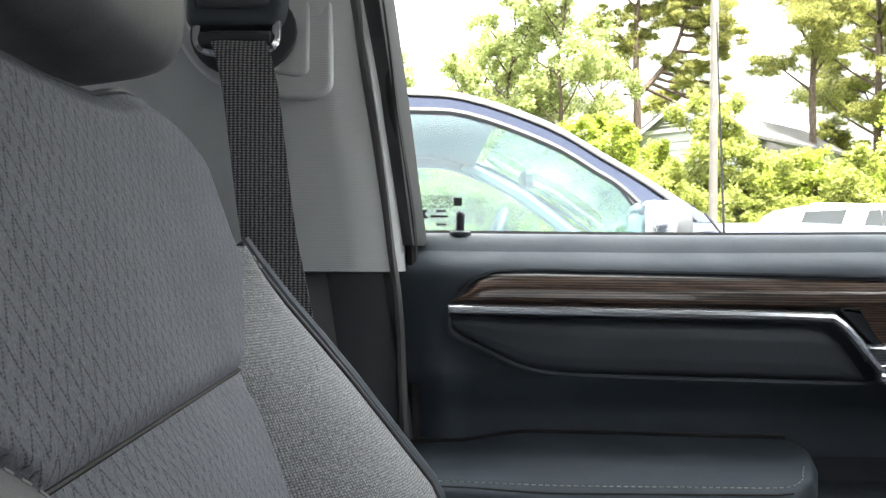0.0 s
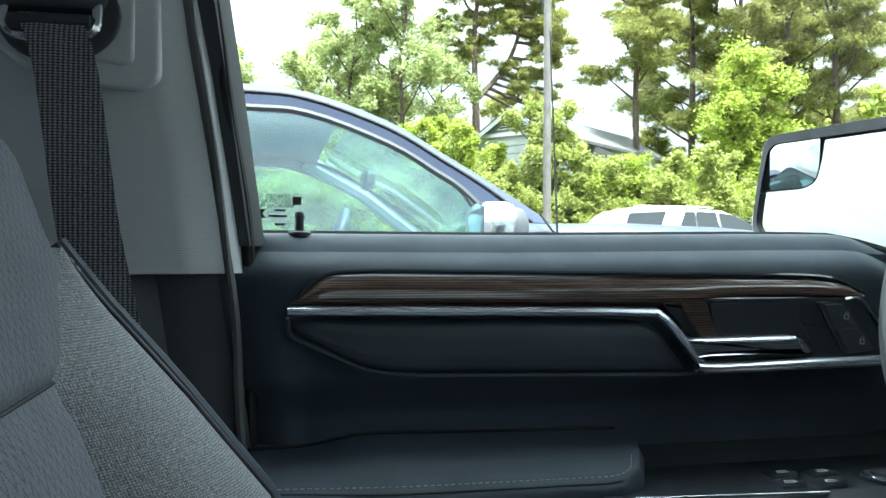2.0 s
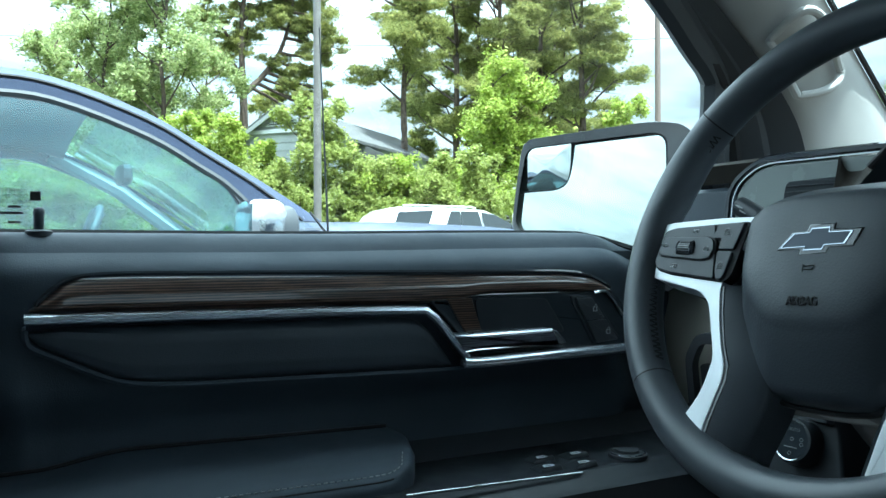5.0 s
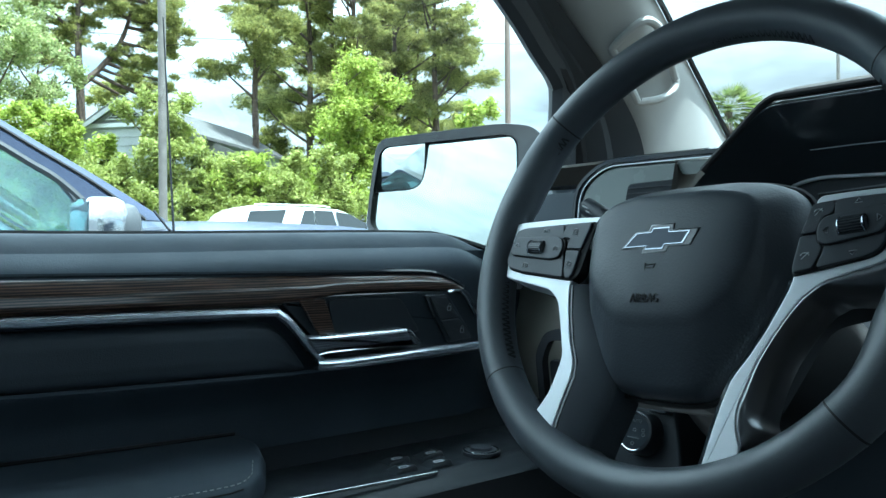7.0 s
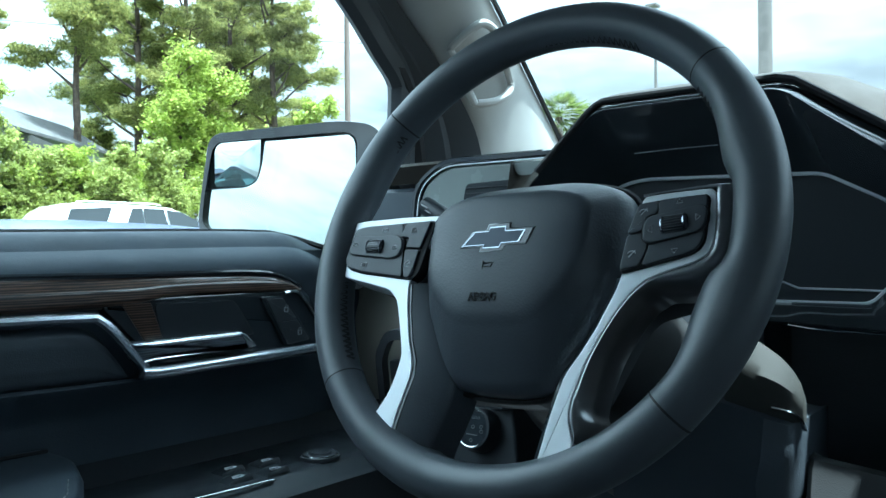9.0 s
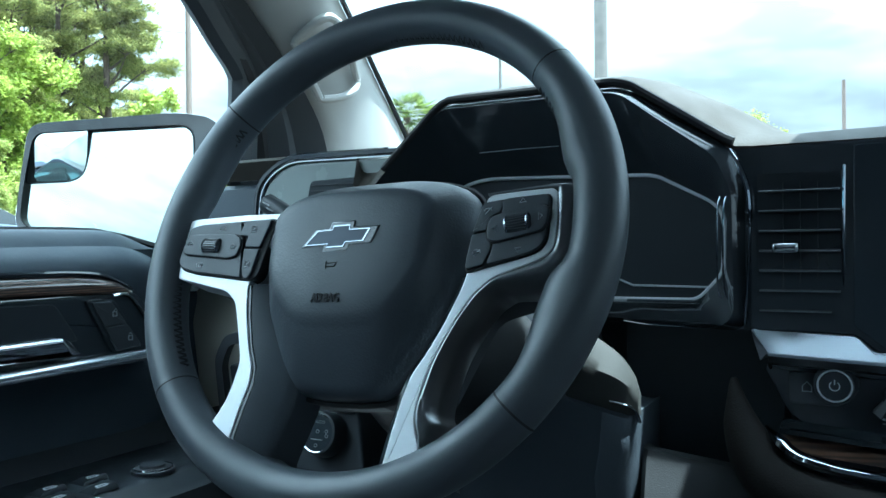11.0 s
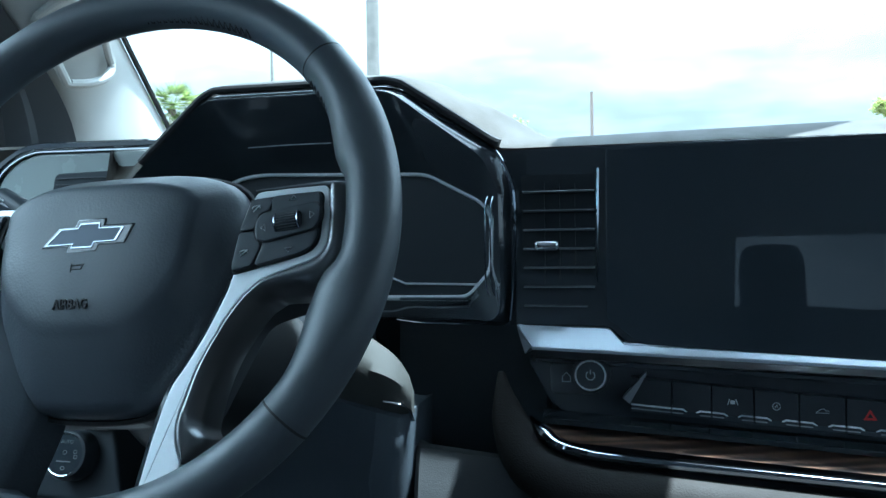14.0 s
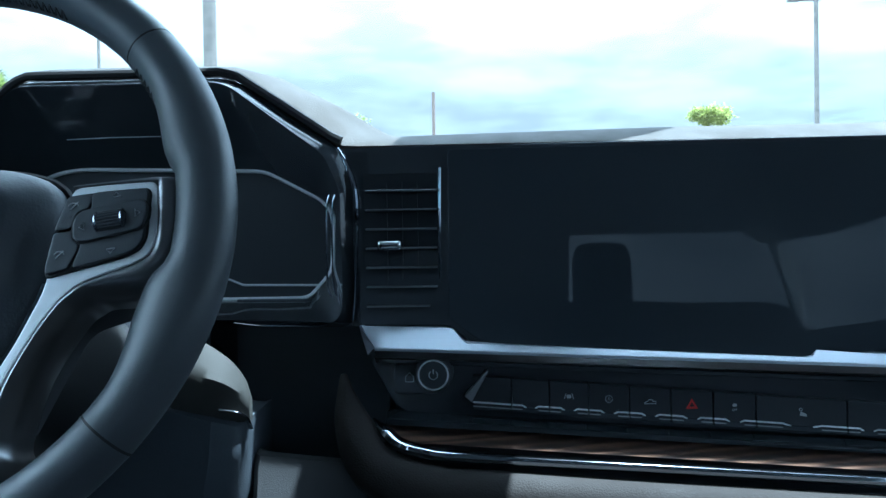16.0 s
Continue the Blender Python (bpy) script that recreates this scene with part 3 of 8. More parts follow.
    bm = tube(smooth_path([(0.62, 0.66, 0.40), (0.40, 0.68, 0.44), (-0.6, 0.68, 0.45), (-1.42, 0.69, 0.38)], 5), 0.04, 8)
    single("header_driver", bm, "headliner", "grey lining above the driver side windows", "trim", kind="structure")


cab_shell()


# ---- driver's door ----
def door_y(x, z):
    """How far to the left the door's trim stands at a place."""
    y = 0.765
    y += 0.050 * ss(-0.034, 0.022, z) ** 1.9                     # rolls out to the sill
    y += 0.012 * ss(-0.03, -0.075, z) * ss(0.0, 0.03, x)         # hollow below the veneer
    hollow = ss(-0.115, -0.16, z) * (1 - ss(0.62, 0.70, x))
    y += 0.020 * hollow
    y += 0.022 * (1 - ss(-0.035, 0.024, x))
    y += 0.05 * ss(0.62, 0.76, x)                                # falls away towards the dash
    return y


def sill_z(x):
    return 0.018 + 0.004 * ss(0.2, 0.6, x) - 0.03 * ss(0.62, 0.80, x)


def driver_door():
    d = thing("door_1", (0.35, 0.80, -0.70), "closed driver door with dark soft trim and wood veneer", "door", kind="structure")
    xs = frange(-0.026, 0.80, 60)

    def fn(x, v):
        # v runs from the bottom (-0.70) to the inner edge (0), then rolls over the sill to the glass
        if v <= 0:
            return Vector((x + 0.022 * ss(0.0, -0.25, v) * (1 - ss(-0.03, 0.10, x)), door_y(x, v), v + sill_z(x) - 0.018))
        a = v / 0.05
        return Vector((x, door_y(x, 0.0) + 0.045 * a, sill_z(x) * (1 - (1 - min(1, a * 1.6)) ** 2)))
    bm = sheet(fn, xs, sorted(set(frange(-0.70, -0.21, 18) + frange(-0.21, 0.0, 42) + frange(0.0, 0.05, 10))))
    part("door_panel", bm, "leatherette", d, "dark blue-grey soft-touch door panel")
    # outer skin and bottom to close the door
    part("door_skin", block(-0.04, 0.92, 0.93, 0.97, -0.95, 0.0, 0.01), "own_paint", d, "dark blue painted outer door skin")
    part("sill_seal", tube([(x, 0.835, sill_z(x) - 0.002) for x in frange(-0.01, 0.80, 20)], 0.006, 6), "rubber", d, "black window seal")

    # veneer strip with its pointed rear end: bulged, its lower third turned down
    def strip(x0, x1, top, bot, prof, n=60, k=14, back=0.012):
        """A bulged strip along the door between two edge lines; prof gives how proud it stands across its height."""
        us = [x0 + (x1 - x0) * (0.5 - 0.5 * math.cos(math.pi * i / n)) for i in range(n + 1)]
        ends = lambda x: min(1.0, max(0.02, min((x - x0) / 0.02, (x1 - x) / 0.02)) ** 0.5)
        return sheet(lambda x, q: Vector((x, 0.768 - prof(q) * ends(x), top(x) + (bot(x) - top(x)) * q)), us, frange(0, 1, k), (0, back, 0))
    v_top = line([0.026, 0.052, 0.066, 0.10, 0.56, 0.592, 0.612, 0.634], [-0.047, -0.0245, -0.0208, -0.0200, -0.0250, -0.0280, -0.0335, -0.0465])
    v_bot = line([0.026, 0.10, 0.395, 0.425, 0.46, 0.50, 0.634], [-0.0485, -0.0505, -0.0530, -0.0525, -0.0455, -0.0440, -0.0475])
    part("veneer_strip", strip(0.026, 0.634, v_top, v_bot, line([0, 0.08, 0.40, 0.46, 0.80, 0.86, 1.0], [0.0, 0.006, 0.0126, 0.0130, 0.0139, 0.0134, 0.006])), "veneer_door", d, "glossy dark brown wood veneer strip")
    part("veneer_edge", tube([DOOR @ Vector((u, v, -0.7635)) for u, v in rounded([(0.023, -0.049), (0.053, -0.0195), (0.10, -0.0175), (0.56, -0.0225), (0.595, -0.0255), (0.640, -0.046)], 0.02, 5)[3:]], 0.0022, 6), "piano_black", d)
    bez = rounded([(0.390, -0.050), (0.40, -0.0485), (0.44, -0.044), (0.632, -0.045), (0.662, -0.085), (0.655, -0.108), (0.452, -0.112), (0.438, -0.100)], 0.008, 3)
    part("handle_bezel", slab(bez, -0.79, -0.757, DOOR, 0.003, 2), "piano_black", d, "glossy black surround of the door handle")
    cup = rounded([(0.4422, -0.0496), (0.5341, -0.0517), (0.5601, -0.0900), (0.4503, -0.0900)], 0.006, 3)
    # flat plate; the recess's shade is put into its dark colour
    part("handle_cup", slab(cup, -0.775, -0.7553, DOOR, 0.0008, 1), "ledge_black", d, "flat dark plate standing in for the hollow behind the handle")
    lockp = rounded([(0.566, -0.0500), (0.600, -0.0500), (0.6395, -0.1035), (0.598, -0.1065)], 0.004, 2)
    part("lock_panel", slab(lockp, -0.77, -0.7535, DOOR, 0.002, 2), "piano_black", d, "black door lock switch panel")
    lk1 = rounded([(0.5722, -0.0524), (0.5955, -0.0529), (0.6145, -0.0770), (0.5870, -0.0785)], 0.002, 2)
    lk2 = rounded([(0.5876, -0.0795), (0.6152, -0.0780), (0.6335, -0.1018), (0.6020, -0.1049)], 0.002, 2)
    for k, (pl, c) in enumerate(((lk1, (0.5990, -0.0650)), (lk2, (0.6180, -0.0915)))):
        s = part("lock_switch", slab(pl, -0.76, -0.7515, DOOR, 0.001, 2), "button_black", d)
        bm = ring_slab([(c[0] + 0.0028 * a, c[1] + 0.0026 * b - 0.001) for a, b in ((-1, -1), (1, -1), (1, 1), (-1, 1))], [(c[0] + 0.0020 * a, c[1] + 0.0019 * b - 0.001) for a, b in ((-1, -1), (1, -1), (1, 1), (-1, 1))], -0.7515, -0.7511, DOOR)
        tube([DOOR @ Vector((c[0] + 0.0020 * math.cos(t) + 0.001 * (1 - k), c[1] + 0.0016 + 0.0026 * math.sin(t), -0.7512)) for t in frange(0, math.pi, 6)], 0.0003, 4, bm=bm)
        part("lock_symbol", bm, "grey_print", s, "pale printed padlock symbol")
    # bright rail under the veneer: along, down the slant, and under the handle
    rail = smooth_path([(0.022, 0.7545, -0.0540), (0.20, 0.7545, -0.0560), (0.36, 0.7530, -0.0585), (0.388, 0.752, -0.0630), (0.412, 0.749, -0.0895), (0.430, 0.748, -0.1115)], 6)
    part("bright_rail", tube(rail, 0.0058, 10, flat=0.8), "rail_satin", d, "bright chrome rail")
    rail = smooth_path([(0.424, 0.748, -0.1135), (0.450, 0.747, -0.1150), (0.54, 0.748, -0.1135), (0.640, 0.751, -0.1125), (0.656, 0.752, -0.1080), (0.656, 0.752, -0.098)], 6)
    part("bright_rail", tube(rail, 0.0070, 12, flat=0.9), "rail_satin", d, "bright chrome rail")
    part("bright_edge", tube(smooth_path([(0.600, 0.7555, -0.0475), (0.620, 0.755, -0.0485), (0.645, 0.756, -0.078), (0.657, 0.757, -0.094)], 6), 0.0022, 8), "chrome", d, "thin chrome edge by the lock switch")
    # wood end of the recess, and the pull handle: a flat satin blade with bright edges
    part("recess_veneer", slab([(0.4087, -0.0480), (0.4388, -0.0490), (0.4523, -0.0880), (0.4335, -0.0880)], -0.77, -0.7548, DOOR, 0.0008, 1), "veneer_door", d, "dark wood at the recess")
    blade = [(0.4115, -0.0845), (0.432, -0.0850), (0.5305, -0.0838), (0.5378, -0.0868), (0.551, -0.1013), (0.538, -0.1008), (0.436, -0.1020), (0.423, -0.1035)]
    h = part("door_handle", slab(rounded(blade, 0.0015, 2), -0.768, -0.742, DOOR, 0.0030, 3), "handle_satin", d, "satin grey metal door pull handle", True, 20)
    part("handle_edge", tube([DOOR @ Vector((u, v, -0.7425)) for u, v in ((0.4130, -0.0862), (0.432, -0.0872), (0.48, -0.0866), (0.5310, -0.0860))], [0.0010, 0.0026, 0.0028, 0.0026], 8), "rail_satin", h, "bright edge of the handle")
    part("handle_edge", tube([DOOR @ Vector((u, v, -0.7432)) for u, v in ((0.424, -0.1032), (0.436, -0.1018), (0.49, -0.1012), (0.540, -0.1008))], 0.0012, 8), "chrome", h, "bright edge of the handle")
    part("handle_tip", slab(rounded([(0.5300, -0.0838), (0.5385, -0.0866), (0.5520, -0.1010), (0.5410, -0.1010)], 0.0015, 2), -0.765, -0.7410, DOOR, 0.0012, 2), "rail_satin", h, "bright slanted end of the handle")

    # padded insert below the rail
    p_top = line([0.024, 0.05, 0.36, 0.380, 0.392, 0.421], [-0.066, -0.0622, -0.0665, -0.0700, -0.0800, -0.1200])
    p_bot = line([0.024, 0.034, 0.090, 0.108, 0.15, 0.405, 0.421], [-0.068, -0.0770, -0.1070, -0.1115, -0.1145, -0.1205, -0.1190])
    part("padded_insert", strip(0.024, 0.421, p_top, p_bot, line([0, 0.05, 0.12, 0.3, 0.7, 0.9, 0.97, 1.0], [0.0, 0.006, 0.0100, 0.0120, 0.0110, 0.008, 0.004, 0.0]), 70, 24), "soft_black", d, "black padded door insert")
    part("insert_piping", tube([DOOR @ Vector((u, v, -0.763)) for u, v in rounded([(0.0225, -0.062), (0.0235, -0.077), (0.096, -0.1130), (0.15, -0.1172), (0.41, -0.1235), (0.50, -0.1225), (0.66, -0.118)], [0.001, 0.01, 0.03, 0.03, 0.05, 0.05, 0.001], 6)], 0.0028, 6), "leatherette", d, "raised edge under the insert")

    # arm rest: a padded ledge with a creased top, its front end cut off aslant
    z_back = line([-0.03, 0.041, 0.075, 0.10, 0.351], [-0.1850, -0.1838, -0.1775, -0.1745, -0.1800])
    z_near = line([-0.03, 0.12, 0.31, 0.345], [-0.1975, -0.2024, -0.2040, -0.2000])
    x_end = line([0.690, 0.697, 0.705, 0.73, 0.760, 0.785, 0.80], [0.318, 0.326, 0.338, 0.352, 0.360, 0.352, 0.350])
    prof = [(0.802, -0.05), (0.785, 0.0), (0.770, 0.12), (0.750, 0.30), (0.732, 0.50), (0.727, 0.58), (0.722, 0.69), (0.712, 0.86), (0.704, 0.97), (0.697, 1.12), (0.692, 1.35), (0.690, 1.75), (0.692, 2.6), (0.702, 4.2)]

    def arm(q, a):
        """q runs along the ledge and down its front end, a across it and down its side."""
        k = a * (len(prof) - 1)
        i = min(int(k), len(prof) - 2)
        y, f = (prof[i][j] + (prof[i + 1][j] - prof[i][j]) * (k - i) for j in (0, 1))
        x = -0.03 + (x_end(y) + 0.03) * min(q, 1.0)
        z = z_back(x) + (z_near(x) - z_back(x)) * f
        over = max(0.0, q - 1.0)
        return Vector((x + 0.007 * min(1.0, over * 6), y, z - 0.006 * min(1.0, over * 6) ** 2 - 0.10 * max(0.0, over - 0.15)))
    ar = part("arm_rest", sheet(arm, frange(0, 0.9, 22) + [0.93, 0.96, 0.98, 1.0, 1.05, 1.1, 1.17, 1.4, 2.0], frange(0, 1, 13 * 3)), "leatherette", d, "dark padded arm rest with pale stitching", True, 50)
    row = 8.4 / 13
    part("stitching", stitches([arm(q, row) + Vector((0, -0.0008, 0.0008)) for q in frange(0.05, 0.965, 14)] + [arm(0.985, 7.6 / 13) + Vector((0, 0, 0.0008)), arm(0.985, 6.6 / 13) + Vector((0, 0, 0.0008)), arm(0.985, 5.0 / 13) + Vector((0, 0, 0.0008))], 0.0036, 0.0026, 0.0005), "thread", ar, "pale thread stitching")
    part("side_seam", tube([arm(q, 9.3 / 13) for q in frange(0.0, 0.99, 24)], 0.0009, 5), "rubber", ar, "dark seam along the arm rest")
    # black tube draws the seam together with the shadow line in its crease
    part("wall_seam", tube([(x, 0.7835, z_back(x) + 0.0015) for x in frange(-0.02, 0.352, 26)], 0.0018, 6), "rubber", d)

    # switch ledge ahead of the arm rest
    led = sheet(lambda x, y: Vector((x, y, -0.219 + 0.0 * x - 0.012 * ss(0.675, 0.645, y) + 0.02 * ss(0.77, 0.80, y))), frange(0.30, 0.80, 24), frange(0.64, 0.80, 12), (0, 0, -0.05))
    lg = part("switch_ledge", led, "ledge_black", d, "black window switch ledge")
    part("ledge_rail", tube(smooth_path([(0.318, 0.665, -0.2145), (0.40, 0.665, -0.2168), (0.512, 0.665, -0.2200)], 6), 0.0014, 8), "chrome", d, "thin chrome line on the ledge")
    for x, y in ((0.486, 0.690), (0.526, 0.685), (0.500, 0.722), (0.541, 0.718)):
        sw = part("window_switch", loft([[Vector((x + s * (0.0135 - i), y + q * (0.0105 - i), z - (0.004 if s < 0 else 0.0) * (z > -0.218))) for s, q in ((-1, -1), (1, -1), (1, 1), (-1, 1))] for z, i in ((-0.219, 0), (-0.2145, 0.001), (-0.2130, 0.003))]), "ledge_black", d)
        part("switch_symbol", ring_slab([(x + 0.007 * a + 0.0, y + 0.003 * b - 0.004) for a, b in ((-1, -1), (1, -1), (0.7, 1), (-0.7, 1))], [(x + 0.005 * a, y + 0.0018 * b - 0.004) for a, b in ((-1, -1), (1, -1), (0.7, 1), (-0.7, 1))], -0.2146, -0.2138, Matrix()), "white_print", sw, "pale window symbol")
    bm = bmesh.new()
    for r0, r1, z0, z1 in ((0.021, 0.021, -0.219, -0.2155), (0.021, 0.017, -0.2155, -0.2140), (0.013, 0.012, -0.2140, -0.2115)):
        loft([[Vector((0.592 + r * math.cos(t), 0.690 + r * math.sin(t), z)) for t in frange(0, 2 * math.pi, 24)[:-1]] for r, z in ((r0, z0), (r1, z1))], bm=bm)
    part("mirror_dial", bm, "button_black", d, "round mirror adjusting dial")
    part("dial_ring", tube([(0.592 + 0.0185 * math.cos(t), 0.690 + 0.0185 * math.sin(t), -0.2146) for t in frange(0, 2 * math.pi, 28)[:-1]], 0.0009, 6, closed=True), "chrome", d, "chrome ring of the dial")

    # lock knob on the sill
    kn = part("lock_knob", loft([[Vector((0.0349 + r * math.cos(t), 0.812 + r * math.sin(t), z + 0.0010)) for t in frange(0, 2 * math.pi, 16)[:-1]] for r, z in
                                 ((0.0042, 0.016), (0.0042, 0.030), (0.0046, 0.033), (0.0046, 0.034), (0.0043, 0.0365), (0.003, 0.0382), (0.0012, 0.0388))]), "soft_black", d, "black door lock knob")
    part("knob_collar", loft([[Vector((0.0349 + r * math.cos(t), 0.812 + r * math.sin(t), z + 0.0010)) for t in frange(0, 2 * math.pi, 20)[:-1]] for r, z in ((0.011, 0.014), (0.011, 0.0178), (0.009, 0.0192), (0.0045, 0.0192))]), "soft_black", kn)

    # window frame: rear post, top rail along the A-post, front post
    bar = [(-0.012, 0.800, 0.005), (-0.032, 0.785, 0.15), (-0.055, 0.755, 0.30), (-0.075, 0.715, 0.42)]
    fr = loft([[Vector((x + dx, y + dy, z)) for dx, dy in ((-0.030, -0.012), (0.000, -0.018), (0.014, 0.004), (0.014, 0.02), (-0.030, 0.02))] for x, y, z in bar])
    part("frame_post", fr, "matte_black", d, "black window frame post")
    edge = smooth_path([(0.842, 0.800, 0.00), (0.828, 0.790, 0.12), (0.825, 0.782, 0.205), (0.812, 0.777, 0.232), (0.770, 0.768, 0.262), (0.700, 0.752, 0.310), (0.560, 0.728, 0.395), (0.42, 0.715, 0.43), (0.1, 0.713, 0.44), (-0.08, 0.715, 0.43)], 5)
    part("window_frame", tube(edge, 0.022, 8, up=(0, 1, 0), flat=0.8), "matte_black", d, "black upper window frame")


driver_door()


def driver_window():
    """The door glass with its printed maker's marks, read from behind."""
    w = thing("window_1", (0.35, 0.80, 0.0), "clear driver door window with small printed marks", "window", kind="structure")
    fn = lambda x, z: Vector((x, 0.832 - 0.22 * max(0, z) - 0.18 * max(0, z) ** 2, z))
    bm = bmesh.new()
    zs = frange(-0.03, 0.43, 10)
    rows = [[bm.verts.new(fn(-0.06 + (min(0.83, 0.83 - 1.45 * max(0, z - 0.215)) + 0.06) * i / 12, z)) for i in range(13)] for z in zs]
    for a, b in zip(rows, rows[1:]):
        for i in range(12):
            bm.faces.new((a[i], a[i + 1], b[i + 1], b[i]))
    g = part("pane", bm, "cab_glass", w, "clear side glass")
    g.visible_shadow = False
    mk = lambda x, z: frame_of((-1, 0, 0), (0, 0.2, 1), fn(x, z) + Vector((0, -0.0012, 0)))
    bm = bmesh.new()
    for k, (txt, size) in enumerate((("TEMPERED GS", 0.0052), ("DOT 287 AS-2", 0.0052), ("TRANS. 70% MIN.", 0.0050))):
        lettering(txt, size, mk(0.0105, 0.0540 - 0.0046 * k), bm=bm)
    for x, z, ww in ((0.016, 0.0405, 0.005), (0.014, 0.0350, 0.009), (0.016, 0.0270, 0.005)):
        slab([(-ww, -0.001), (ww, -0.001), (ww, 0.001), (-ww, 0.001)], 0, 0.0003, mk(x, z), 0, bm=bm)
    part("printed_marks", bm, "black_print", g, "tiny black print on the glass", smooth=False)
    bm = slab([(-0.0042, -0.0042), (0.0042, -0.0042), (0.0042, 0.0042), (-0.0042, 0.0042)], 0, 0.0003, mk(0.0325, 0.0500), 0)
    slab([(-0.006, -0.0045), (0.006, -0.0045), (0.002, 0.0), (0.006, 0.0045), (-0.006, 0.0045), (-0.002, 0)], 0, 0.0003, mk(-0.003, 0.0375), 0, bm=bm)
    part("printed_badge", bm, "black_print", g, "small black square badge", smooth=False)


driver_window()


# ---- centre post and seat belt ----
def centre_post():
    # upper trim: light grey, its front edge turned towards the door
    rings = []
    for z, xf, y in ((-0.020, -0.036, 0.775), (0.05, -0.046, 0.770), (0.12, -0.057, 0.764), (0.165, -0.064, 0.758), (0.24, -0.078, 0.745), (0.42, -0.11, 0.70)):
        rings.append([Vector(p) for p in ((xf + 0.020, y + 0.05, z), (xf + 0.018, y + 0.010, z), (xf + 0.014, y + 0.001, z), (xf + 0.002, y - 0.007, z), (xf - 0.022, y - 0.017, z), (xf - 0.034, y - 0.019, z), (xf - 0.09, y - 0.016, z), (xf - 0.18, y - 0.014, z), (xf - 0.30, y, z), (xf - 0.30, y + 0.05, z))])
    p = thing("post_driver", (-0.15, 0.78, -0.75), "light grey ribbed centre post trim behind the seat belt", "pillar trim", kind="structure")
    part("upper_trim", loft(rings), "ribbed_grey", p, "light grey plastic post trim")
    rings = []
    for z, xf, y in ((-0.75, 0.02, 0.785), (-0.30, 0.005, 0.782), (-0.16, -0.012, 0.780), (-0.08, -0.026, 0.779), (-0.0215, -0.035, 0.777)):
        d = 0.018 * ss(-0.20, -0.06, z)
        rings.append([Vector(q) for q in ((xf, y + 0.05, z), (xf, y + 0.01, z), (xf - 0.005, y, z), (xf - 0.03, y - 0.004, z), (xf - 0.06, y - 0.010 + d, z), (xf - 0.09, y - 0.016, z), (xf - 0.18, y - 0.02, z), (xf - 0.36, y, z), (xf - 0.36, y + 0.05, z))])
    part("lower_trim", loft(rings), "lower_trim", p, "dark grained lower post trim")
    # door seal between post and door
    part("door_seal", tube(smooth_path([(-0.012, 0.800, -0.60), (-0.010, 0.795, -0.2), (-0.013, 0.790, 0.0), (-0.030, 0.776, 0.12), (-0.048, 0.755, 0.25), (-0.079, 0.708, 0.42)], 5), 0.006, 8), "rubber", p, "black rubber door seal")
    part("seal_strip", tube(smooth_path([(0.004, 0.772, -0.45), (-0.0165, 0.772, -0.194), (-0.0240, 0.772, -0.0635), (-0.0345, 0.770, 0.0115), (-0.0462, 0.762, 0.098), (-0.0600, 0.750, 0.183), (-0.0680, 0.742, 0.236), (-0.098, 0.705, 0.40)], 5), 0.0062, 8, flat=0.7), "seal_grey", p, "grey rolled seal along the post")
    part("door_jamb", block(-0.075, 0.015, 0.818, 0.86, -0.70, -0.004, 0.004), "rubber", p, "black door jamb")
    # raised shroud round the belt guide, with its slide
    pl = frame_of((1, 0, 0), (0, 0.12, 1), (-0.148, 0.741, 0.20))
    part("guide_panel", slab(rounded([(-0.080, -0.010), (-0.055, -0.046), (-0.015, -0.064), (0.050, -0.066), (0.064, -0.056), (0.058, 0.16), (-0.080, 0.16)], [0.03, 0.03, 0.02, 0.012, 0.012, 0.01, 0.01], 5), 0.0, 0.010, pl, 0.004, 3), "ribbed_grey", p, "raised grey panel round the belt guide")
    part("slide_ridge", slab(rounded([(-0.070, -0.002), (-0.045, -0.036), (0.034, -0.048), (0.043, -0.044), (0.040, 0.16), (-0.070, 0.16)], [0.02, 0.03, 0.008, 0.008, 0.01, 0.01], 5), 0.009, 0.015, pl, 0.003, 3), "ribbed_grey", p, "raised ridge beside the belt slide")


centre_post()


